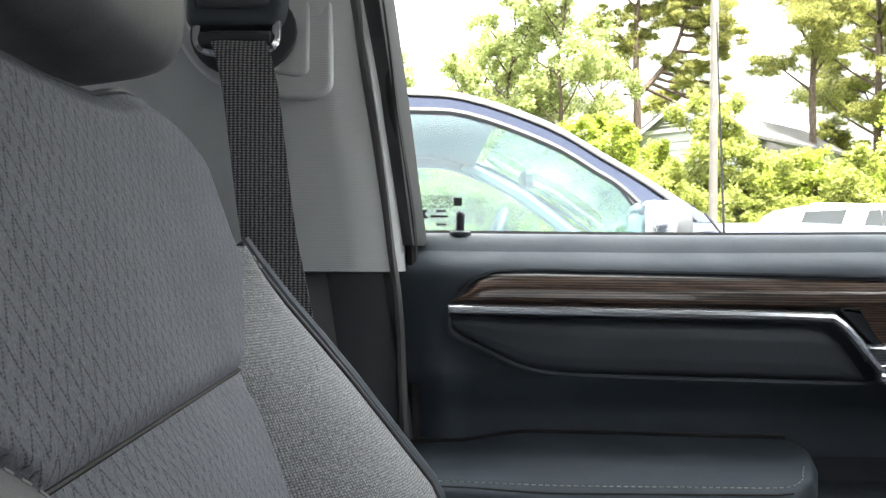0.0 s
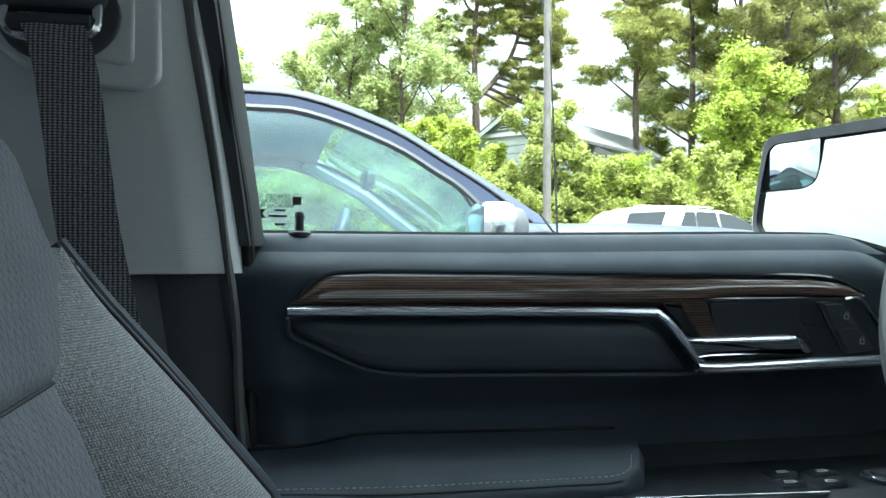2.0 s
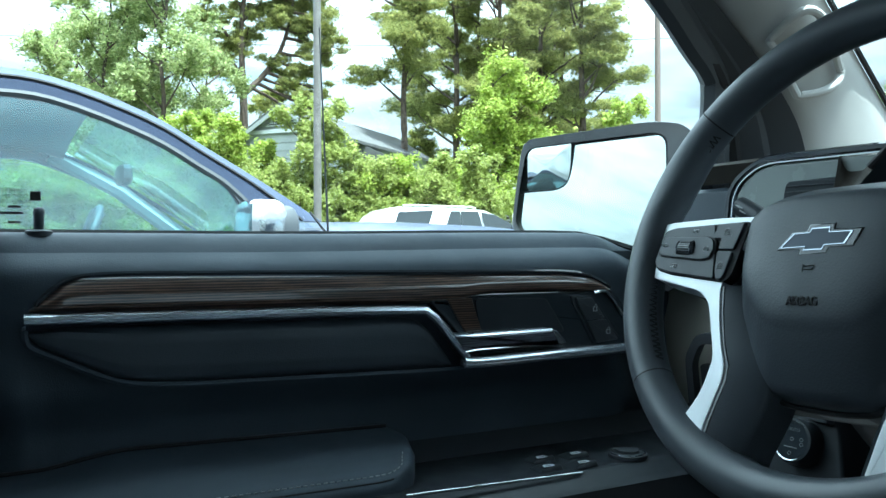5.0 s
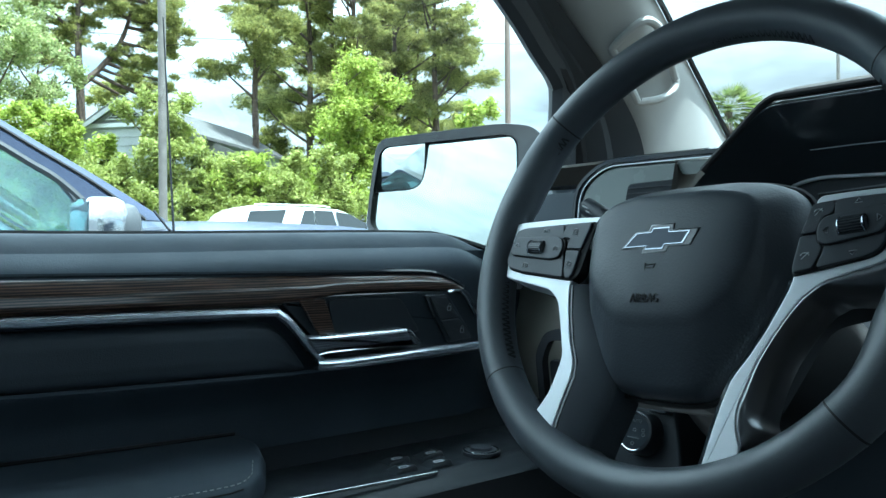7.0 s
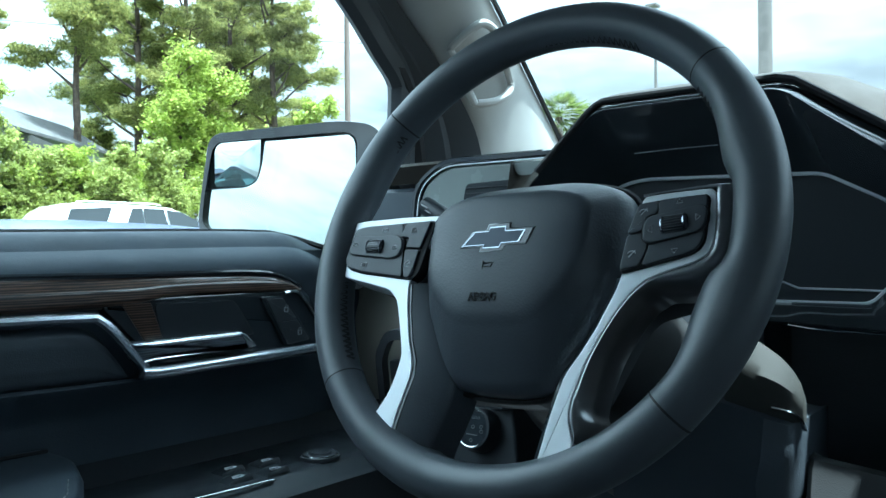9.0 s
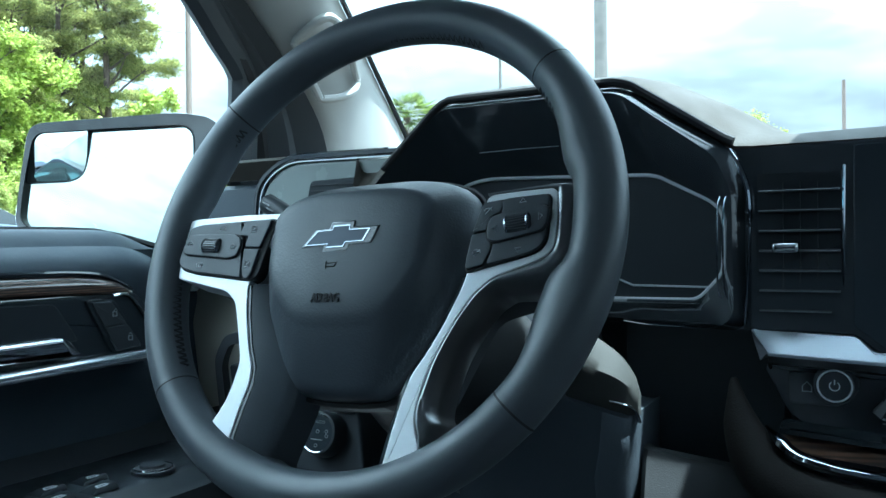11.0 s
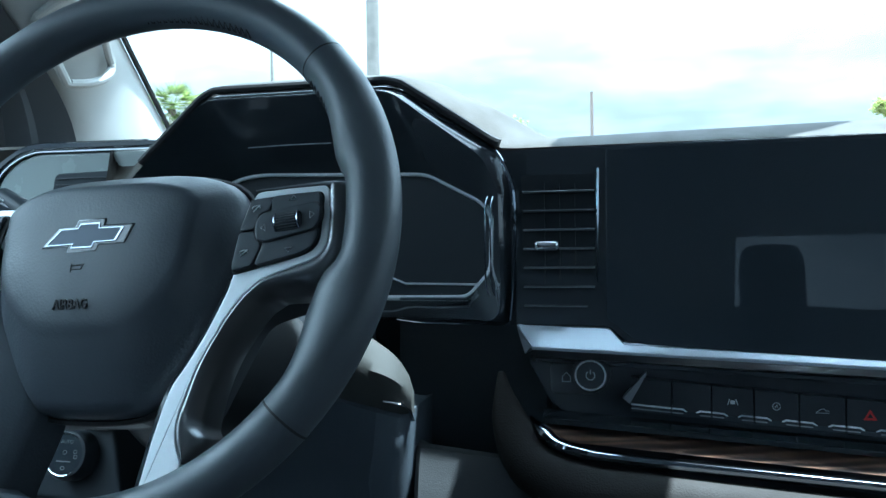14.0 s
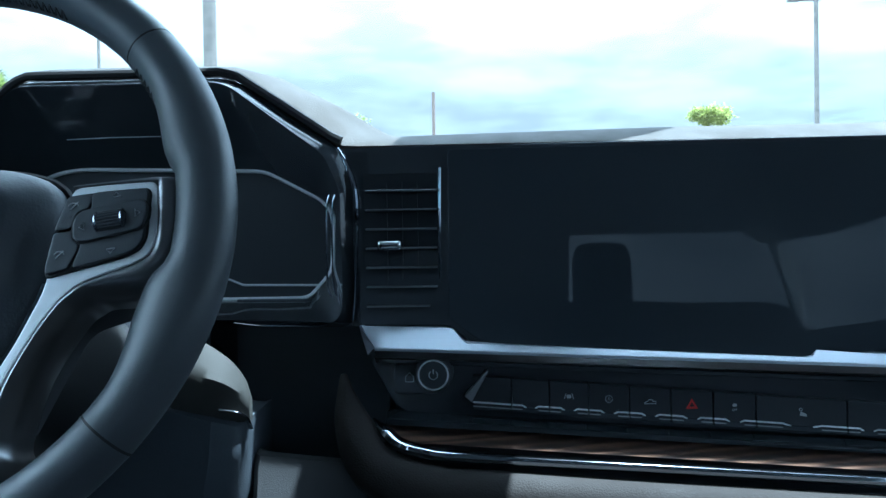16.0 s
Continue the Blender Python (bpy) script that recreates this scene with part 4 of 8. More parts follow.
def seat_belt():
    b = thing("seat_belt", (-0.13, 0.70, -0.70), "black woven seat belt hanging from its guide", "seat belt")
    pts = smooth_path([(-0.168, 0.722, 0.196), (-0.165, 0.700, 0.184), (-0.158, 0.690, 0.170), (-0.150, 0.688, 0.140), (-0.143, 0.688, 0.09), (-0.134, 0.690, 0.02), (-0.118, 0.692, -0.06), (-0.09, 0.69, -0.2), (-0.04, 0.69, -0.45), (0.0, 0.70, -0.70)], 8)
    rings = []
    for q in pts:
        rings.append([q + Vector((dx, 0.0008 * math.sin(dx * 160) + dy, dz)) for dx, dy, dz in ((-0.0237, 0, 0), (-0.012, -0.0006, 0), (0, -0.0008, 0), (0.012, -0.0006, 0), (0.0237, 0, 0), (0.0237, 0.0013, 0), (0, 0.0010, 0), (-0.0237, 0.0013, 0))])
    part("webbing", loft(rings), "webbing", b, "black ribbed belt webbing")
    # guide: a metal loop in a dark cup, a cover over it
    m = frame_of((1, 0, 0.03), (0, 0.12, 1), (-0.164, 0.716, 0.186))
    cup = [(0.047 * math.cos(t) + 0.003, 0.040 * math.sin(t) + 0.004) for t in frange(0, 2 * math.pi, 28)[:-1]]
    part("guide_cup", slab(cup, 0.0, 0.004, m, 0.002, 2), "matte_black", b, "dark cup of the belt guide")
    ring = [m @ Vector((0.034 * math.copysign(abs(math.cos(t)) ** 0.6, math.cos(t)), 0.019 * math.copysign(abs(math.sin(t)) ** 0.6, math.sin(t)), 0.014)) for t in frange(0, 2 * math.pi, 32)[:-1]]
    part("guide_loop", tube(ring, 0.0042, 8, closed=True, up=(0, 1, 0)), "chrome", b, "polished metal belt loop")
    part("guide_bar", tube([m @ Vector((-0.030, -0.008, 0.018)), m @ Vector((0.030, -0.008, 0.018))], 0.006, 10, up=(0, 1, 0)), "matte_black", b)
    bm = slab(rounded([(-0.043, 0.004), (0.036, 0.004), (0.042, 0.020), (0.040, 0.060), (-0.044, 0.060)], [0.008, 0.008, 0.008, 0.01, 0.01], 4), 0.0, 0.022, m, 0.006, 4)
    c = part("guide_cover", bm, "soft_black", b, "dark grey cover of the belt guide")
    part("adjuster_button", slab(rounded([(-0.034, 0.017), (0.030, 0.017), (0.028, 0.062), (-0.034, 0.062)], 0.010, 5), 0.0215, 0.029, m, 0.005, 4), "lower_trim", c, "rounded height adjuster button")


seat_belt()


# ---- seats ----
def back_x(z):
    """The backrest's front plane leans back."""
    return -0.137 - 0.36 * z


def seat_back(s, yc, full, drop):
    """The backrest of a front seat; full adds the stitching and piping that is seen close to."""
    hw = line([-0.45, -0.20, -0.07, 0.0, 0.04, 0.08, 0.09], [0.255, 0.253, 0.248, 0.238, 0.236, 0.205, 0.160])
    def put(name, bm, *rest):
        bm.transform(Matrix.Translation((0, 0, -drop)))
        return part(name, bm, *rest)
    seam = line([-0.45, -0.074, 0.0, 0.02], [0.122, 0.128, 0.228, 0.240])
    bulge = line([-0.45, -0.32, -0.18, -0.10, -0.04, 0.0, 0.09], [0.085, 0.095, 0.085, 0.050, 0.020, 0.004, 0.0])

    # body: sides, top and rear, as one skin behind the covers
    rings = []
    for z in frange(-0.45, 0.050, 16):
        x0, w = back_x(z) - 0.012 * ss(-0.06, 0.0, z), (hw(z) - 0.002) * (1 - 0.09 * ss(-0.06, 0.0, z))
        b = bulge(z)
        rings.append([Vector((x, yc + y, z)) for x, y in ((x0 - 0.006, -min(seam(z), w - 0.035)), (x0 + b - 0.008, -w + 0.03), (x0 + b - 0.030, -w), (x0 - 0.09, -w + 0.006), (x0 - 0.125, -w + 0.04), (x0 - 0.135, 0), (x0 - 0.125, w - 0.04), (x0 - 0.09, w - 0.006), (x0 + b - 0.030, w), (x0 + b - 0.008, w - 0.03), (x0 - 0.006, min(seam(z), w - 0.035)))])
    rings.append([Vector((-0.205 + (q.x - back_x(0.05) + 0.06) * 0.6, yc + (q.y - yc) * 0.86, 0.066)) for q in rings[-1]])
    put("backrest_shell", loft(rings), "soft_black", s, "dark grey backrest sides")

    # knitted insert in two cushions parted by the cross seam; its top edge dips in the middle
    crest = line([0.0, 0.058, 0.085, 0.112, 0.140, 0.165, 0.190, 0.208, 0.222, 0.231, 0.24], [0.077, 0.079, 0.086, 0.0915, 0.093, 0.089, 0.081, 0.070, 0.052, 0.030, 0.006])

    def cover(z0, z1, name, edge):
        top = z1 > 0

        def fn(a, k):
            z = z0 + (z1 - z0) * a
            w = min(seam(z), 0.2335)
            y = k * w
            e = ss(0.93, 1.0, a)
            puff = 0.0065 * (1 - (1 - min(1, a / 0.10)) ** 2 if a < 0.5 else 1 - ((1 if top else 0) * 0 + (0 if top else ss(0.90, 1.0, a) ** 2))) * (1 - ss(0.93, 1.0, abs(k)) ** 2)
            if top:
                z = z0 + (min(z1, crest(abs(y)) if a > 0.01 else z1) - z0) * a
                puff -= 0.010 * e + 0.007 * ss(0.88, 1.0, abs(k)) * ss(-0.03, 0.02, z)
            return Vector((back_x(z) + puff - 0.0035, yc + y, z))
        return put(name, sheet(fn, frange(0, 0.1, 5) + frange(0.14, 0.9, 16) + frange(0.92, 1, 5), frange(-1, -0.9, 5) + frange(-0.86, 0.86, 26) + frange(0.9, 1, 5)), "knit_insert", s, edge)
    cover(-0.0735, 0.094, "upper_insert", "dark grey knitted backrest panel")
    cover(-0.42, -0.0750, "lower_insert", "dark grey knitted lower backrest panel")
    # woven side bolsters
    for sg in (-1, 1):
        def fn(a, k):
            z = -0.45 + 0.452 * a
            y0, y1 = seam(z) + 0.001, hw(z) - 0.002
            b = bulge(z)
            f = math.sin(k * math.pi / 2) ** (0.9 if sg > 0 else 0.6)
            return Vector((back_x(z) - 0.004 + b * f * 0.98 + 0.006 * math.sin(k * math.pi), yc + sg * (y0 + (y1 - y0) * k), z))
        bo = put("bolster", sheet(fn, frange(0, 1, 30), frange(0, 1, 14)), "woven_bolster" if sg > 0 else "headrest", s, "grey side bolster with black piping")
        put("piping", tube([fn(a, 0.985) + Vector((0.001, 0, 0.001)) for a in frange(0, 1, 30)], 0.0020, 8), "matte_black", bo, "black piping")
        put("edge_roll", tube([fn(a, 1.0) + Vector((-0.001, sg * 0.006, 0.0035 * ss(0.5, 1, a))) for a in frange(0, 1, 30)], 0.0068, 10), "leatherette", bo, "dark smooth edging outside the piping")
        if full and sg > 0:
            put("stitching", stitches([fn(a, 0.80) + Vector((0.002, 0, 0)) for a in frange(0.965, 0.997, 6)], 0.004, 0.003, 0.0007), "thread", bo, "pale stitching")
        elif full:
            put("stitching", stitches([fn(a, 0.16) + Vector((0.002, 0, 0)) for a in frange(0.3, 0.99, 20)], 0.0036, 0.0030, 0.00045), "thread", bo, "pale stitching")
    if full:
        # folded seams of the insert
        for z in (-0.0742,):
            put("cross_seam", tube([Vector((back_x(z) - 0.0030, yc + 0.128 * k, z)) for k in frange(-1, 1, 12)], 0.0011, 6), "rubber", s, "dark sewn cross seam")
        put("top_seam", tube([Vector((back_x(crest(abs(dy))) - 0.012, yc + dy, crest(abs(dy)) + 0.0015)) for dy in frange(-0.16, 0.16, 32)], 0.0020, 6), "lower_trim", s, "grey edging along the top seam")


def head_rest(s, x, yc, z, size=(0.11, 0.255, 0.20)):
    r = Matrix.Rotation(radians(-8), 3, "Y")
    h = part("head_rest", hull_shape(size, (x, yc, z + size[2] / 2), 4.5, 64, 40, r), "headrest", s, "dark grey padded head rest")
    for dy in (-0.06, 0.06):
        part("post", tube([(x, yc + dy, z + 0.02), (x + 0.005, yc + dy, z - 0.06)], 0.006, 8, up=(1, 0, 0)), "chrome", h, "metal head rest post")


def front_seat(name, yc, label, full, drop=0.0, lean=0.0):
    s = thing(name, (0.05, yc, -0.72), label, "car seat", "front seats")
    seat_back(s, yc, full, drop)
    head_rest(s, -0.197 - lean, yc, 0.087 - drop)
    part("seat_cushion", hull_shape((0.56, 0.50, 0.20), (0.10, yc, -0.48), 4.0, 28, 16), "knit_insert", s, "dark grey seat cushion")
    part("seat_base", block(-0.15, 0.32, yc - 0.22, yc + 0.22, -0.76, -0.55, 0.02), "matte_black", s, "black seat base")


front_seat("driver_seat", 0.373, "dark grey cloth driver seat with woven bolsters", True)
front_seat("passenger_seat", -0.355, "dark grey cloth passenger seat with head rest", False, 0.270, 0.03)


def rear_bench():
    s = thing("rear_bench", (-1.05, -0.03, -0.76), "dark grey cloth rear bench with two head rests", "car seat")
    part("cushion", hull_shape((0.50, 1.40, 0.20), (-0.92, -0.03, -0.42), 5, 28, 14), "knit_insert", s)
    part("backrest", hull_shape((0.16, 1.40, 0.62), (-1.22, -0.03, -0.20), 5, 28, 16, Matrix.Rotation(radians(-14), 3, "Y")), "knit_insert", s)
    part("bench_base", block(-1.30, -0.70, -0.70, 0.64, -0.76, -0.45, 0.02), "matte_black", s)
    for y, w, h in ((0.30, 0.21, 0.20), (-0.218, 0.185, 0.245)):
        head_rest(s, -1.27, y, 0.05, (0.09, w, h))


rear_bench()


# ---- front posts, windscreen ----
def front_post(sg, name, label):
    """The A-post trim: from the dash end up to the roof."""
    yc = -0.03
    Y = lambda y: yc + sg * (y - yc)
    p = thing(name, (1.0, Y(0.74), 0.05), label, "pillar trim", kind="structure")
    inner = smooth_path([(1.19, 0.735, 0.115), (1.104, 0.720, 0.178), (0.985, 0.692, 0.248), (0.860, 0.662, 0.320), (0.70, 0.625, 0.400), (0.58, 0.60, 0.450)], 5)
    edge = smooth_path([(0.900, 0.800, 0.000), (0.885, 0.790, 0.130), (0.845, 0.778, 0.222), (0.740, 0.756, 0.300), (0.60, 0.715, 0.385), (0.46, 0.675, 0.440)], 5)
    outer = smooth_path([(0.945, 0.745, 0.020), (0.925, 0.732, 0.133), (0.880, 0.742, 0.217), (0.772, 0.745, 0.310), (0.61, 0.706, 0.396), (0.46, 0.668, 0.440)], 5)
    rings = []
    for a, b in zip(inner, outer):
        mid = a.lerp(b, 0.5)
        ins = Vector((-0.055, -0.040, 0.0))  # bulges towards the driver
        pts = [a.lerp(b, t) + ins * (math.sin(math.pi * min(1, t * 1.0)) ** 0.7) * 0.55 for t in frange(0, 1, 8)]
        back = [b + Vector((0.05, 0.04, 0.0)), a + Vector((0.04, 0.045, 0.0))]
        rings.append([Vector((q.x, Y(q.y), q.z)) for q in pts + back])
    part("post_trim", loft(rings), "a_pillar_trim", p, "grey front post trim")
    # black rubber between trim and door frame, dark screen edge
    part("door_seal", tube([Vector((q.x - 0.028, Y(q.y - 0.006), q.z)) for q in edge], 0.011, 8), "rubber", p, "black door seal")
    fold = [[Vector((q.x, Y(q.y), q.z)) for q in (a + Vector((-0.028, 0.0, 0)), a.lerp(b, 0.45) + Vector((-0.018, -0.006, 0)), a.lerp(b, 0.55) + Vector((-0.012, -0.002, 0)), b + Vector((-0.006, -0.010, 0)), b + Vector((0.02, 0.03, 0)), a + Vector((0.03, 0.03, 0)))] for a, b in zip(edge, outer)]
    # black frame, widened over trim whose curve-side shade is coloured in
    part("door_surround", loft(fold), "matte_black", p, "black surround of the door opening and of the trim's shaded side")
    part("screen_seal", tube([Vector((q.x + 0.004, Y(q.y - 0.003), q.z)) for q in inner], 0.004, 6), "rubber", p, "dark edge of the windscreen")
    # grab handle standing off the post
    if sg > 0:
        loop = smooth_path([Vector(q) * 0.986 for q in ((0.850, 0.720, 0.262), (0.850, 0.700, 0.274), (0.852, 0.682, 0.284), (0.862, 0.672, 0.290), (0.882, 0.670, 0.284), (0.912, 0.678, 0.264), (0.940, 0.690, 0.242), (0.952, 0.694, 0.226), (0.940, 0.694, 0.210), (0.920, 0.702, 0.200), (0.898, 0.716, 0.196))], 4)
        part("grab_handle", tube(loop, 0.0055, 10, closed=True), "a_pillar_trim", p, "grey grab handle on the post")


front_post(1, "post_front_driver", "grey front post trim with a grab handle")
front_post(-1, "post_front_passenger", "grey front post trim on the passenger side")


def windscreen():
    w = thing("windscreen", (1.0, -0.03, 0.1), "clear sloping windscreen", "window", kind="structure")
    fn = lambda a, k: Vector((1.235 - 0.66 * a + 0.10 * (1 - k * k) * (1 - 0.5 * a), -0.03 + k * (0.775 - 0.135 * a), 0.128 + 0.332 * a))
    g = part("pane", sheet(fn, frange(0, 1, 12), frange(-1, 1, 24)), "cab_glass", w, "clear windscreen glass")
    g.visible_shadow = False
    # unseen strips added under the glass only to block sun from the dash
    part("sun_blocker", sheet(lambda x, y: fn((1.335 - 0.07 * (y / 0.7) ** 2 - x) / 0.70, (y + 0.03) / 0.66) + Vector((0, 0, -0.006)), frange(0.734, 0.752, 4), frange(-0.55, 0.195, 18), (0, 0, 0.003)), "matte_black", w, "unseen dark strip added under the windscreen to block the sun")
    part("sun_blocker", sheet(lambda x, y: fn((1.335 - 0.07 * (y / 0.7) ** 2 - x) / 0.70, (y + 0.03) / 0.66) + Vector((0, 0, -0.006)), frange(0.63, 0.84, 6), frange(0.405, 0.62, 8), (0, 0, 0.003)), "matte_black", w, "unseen dark strip added under the windscreen to block the sun")
    part("sun_blocker", sheet(lambda x, y: fn((1.335 - 0.07 * (y / 0.7) ** 2 - x) / 0.70, (y + 0.03) / 0.66) + Vector((0, 0, -0.006)), frange(0.63, 0.745, 4), frange(0.20, 0.400, 8), (0, 0, 0.003)), "matte_black", w, "unseen dark strip added under the windscreen to block the sun")


windscreen()


# ---- dashboard ----
def dashboard():
    d = thing("dashboard", (0.9, -0.03, -0.45), "dark two-tone dashboard with black gloss trim", "dashboard")
    # top pad: a soft roll behind the screen and over the hood of the dials, then down to the windscreen
    front = line([-0.80, -0.545, -0.530, -0.495, -0.426, -0.414, -0.256, -0.243, -0.163, -0.155, 0.82], [0.0985, 0.0985, 0.0290, 0.0680, 0.1290, 0.1335, 0.1330, 0.1295, 0.0765, 0.0750, 0.0750])
    ridge = line([-0.80, -0.560, -0.545, -0.518, -0.470, -0.455, -0.436, -0.300, -0.259, -0.224, -0.174, -0.133, -0.124, -0.085, 0.106, 0.82], [0.106, 0.106, 0.092, 0.0930, 0.1370, 0.1485, 0.1552, 0.1550, 0.1530, 0.1440, 0.1190, 0.0925, 0.0895, 0.0902, 0.0930, 0.0935])
    edge = line([-0.80, -0.545, -0.532, 0.82], [0.742, 0.742, 0.708, 0.708])
    base = line([0.70, 0.78, 0.85, 1.0, 1.3], [0.085, 0.090, 0.096, 0.110, 0.125])

    def top(s, y):
        u = -y
        x0, z0, z1 = edge(u), front(u), ridge(u)
        if s <= 1.0:      # rolls up from the trim to the crown
            x = x0 + (0.78 - x0) * s
            return Vector((x, y, z0 + (z1 - z0) * math.sin(s * math.pi / 2) ** 0.85))
        x = 0.78 + (1.30 - 0.78) * (s - 1.0)
        k = 1 - ss(0.79, 1.12, x)
        return Vector((x, y, base(x) + (z1 - 0.090) * k))
    part("top_pad", sheet(top, [0, 0.02, 0.06, 0.12, 0.2, 0.3, 0.42, 0.55, 0.7, 0.85] + frange(1.0, 2.0, 16), frange(-0.80, 0.745, 124), (0.012, 0, -0.02)), "dash_top", d, "grey grained dashboard top", True, 50)
    part("pad_edge", tube([Vector((edge(u) - 0.0015, -u, front(u) + 0.0036)) for u in frange(-0.490, -0.160, 44)], 0.0036, 8, up=(1, 0, 0)), "rubber", d, "dark rolled edge of the hood pad")
    # the body under it
    rings = []
    for y in frange(-0.82, 0.77, 12):
        rings.append([Vector((x, y, z)) for x, z in ((0.790, 0.060), (0.790, -0.10), (0.82, -0.20), (0.86, -0.45), (1.2, -0.45), (1.25, 0.08))])
    part("body", loft(rings), "soft_black", d, "black dashboard body")
    part("dash_end", block(0.755, 1.05, 0.690, 0.815, -0.045, 0.075, 0.012, 3), "soft_black", d, "black end cap of the dashboard")
    return d


dash = dashboard()


def instrument_cluster(d):
    at = lambda x: frame_of((0, -1, 0), (0, 0, 1), (x, 0, 0))  # u right, v up, w to the rear
    # hood outline, the inner edge of its chamfer, and the display's edge, corner by corner
    e0 = [(-0.530, -0.069), (-0.530, 0.028), (-0.495, 0.0675), (-0.426, 0.1290), (-0.414, 0.1330), (-0.256, 0.1325), (-0.243, 0.1290), (-0.163, 0.0760), (-0.1535, 0.0580), (-0.1485, 0.0400), (-0.1485, -0.0590), (-0.158, -0.0700), (-0.245, -0.0660), (-0.40, -0.0660)]
    e1 = [(-0.524, -0.064), (-0.524, 0.026), (-0.489, 0.0640), (-0.4225, 0.1235), (-0.412, 0.1268), (-0.2575, 0.1264), (-0.2458, 0.1225), (-0.1721, 0.0669), (-0.1660, 0.0530), (-0.1600, 0.0385), (-0.1590, -0.0540), (-0.165, -0.0640), (-0.245, -0.0612), (-0.40, -0.0612)]
    e2 = [(-0.500, -0.0505), (-0.500, 0.010), (-0.470, 0.030), (-0.4277, 0.0615), (-0.400, 0.0662), (-0.255, 0.0620), (-0.236, 0.0613), (-0.188, 0.0362), (-0.1795, 0.0270), (-0.1772, 0.0150), (-0.1787, -0.0267), (-0.2000, -0.0502), (-0.245, -0.0505), (-0.40, -0.0505)]
    rad = [0.004, 0.010, 0.02, 0.014, 0.012, 0.012, 0.014, 0.010, 0.010, 0.010, 0.008, 0.008, 0.004, 0.004]
    r0, r1, r2 = (rounded(e, rad, 4) for e in (e0, e1, e2))
    mix = lambda p, q, f: [(s[0] + (t[0] - s[0]) * f, s[1] + (t[1] - s[1]) * f) for s, t in zip(p, q)]
    rm = mix(r1, r2, 0.80)
    lv = [(r0, 0.800), (r0, 0.7085), (mix(r0, r1, 0.10), 0.7062), (mix(r0, r1, 0.93), 0.6958), (r1, 0.6952), (mix(r1, r2, 0.03), 0.6966), (rm, 0.7500), (mix(r1, r2, 0.83), 0.7520), (mix(r1, r2, 0.98), 0.7610), (r2, 0.766)]
    part("cluster_surround", loft([[Vector((x, -u, v)) for u, v in poly] for poly, x in lv], cap=False), "piano_black", d, "glossy black hood round the instrument display", True, 16)
    part("display", slab(r2, -0.01, 0.0, at(0.768), 0), "cluster_glass", d, "dark switched-off instrument display")
    part("display_ring", tube([Vector((0.7635, -u, v)) for u, v in r2], 0.0022, 6, closed=True, up=(1, 0, 0)), "ring_white", d, "thin silver line round the display")
    part("display_step", tube([Vector((0.752, -u, v)) for u, v in rm], 0.0008, 5, closed=True, up=(1, 0, 0)), "dark_satin_metal", d)
    part("display_line", tube([Vector((0.7665, -u, v)) for u, v in ((-0.300, -0.0315), (-0.2711, -0.0328), (-0.2587, -0.0379), (-0.1850, -0.0389))], 0.0010, 6, up=(1, 0, 0)), "ring_white", d)
    # edge highlight of the gloss hood, drawn as a thin chrome tube
    part("lip_glint", tube(smooth_path([(0.6990, 0.2469, -0.0637), (0.6990, 0.2265, -0.0662), (0.6990, 0.1993, -0.0670), (0.6990, 0.1813, -0.0676), (0.6990, 0.1722, -0.0660)], 4), 0.0007, 6, up=(1, 0, 0)), "dark_chrome", d, "added chrome line standing in for the highlight under the dials")
    # thin silver bars painted in as reflections inside the hood
    for v, u0, u1 in ((0.1030, -0.405, -0.350), (0.0880, -0.395, -0.315)):
        part("hood_glint", tube([Vector((0.730, -u0, v)), Vector((0.730, -(u0 + u1) / 2, v + 0.001)), Vector((0.730, -u1, v + 0.001))], 0.0004, 5), "satin_silver", d)


instrument_cluster(dash)


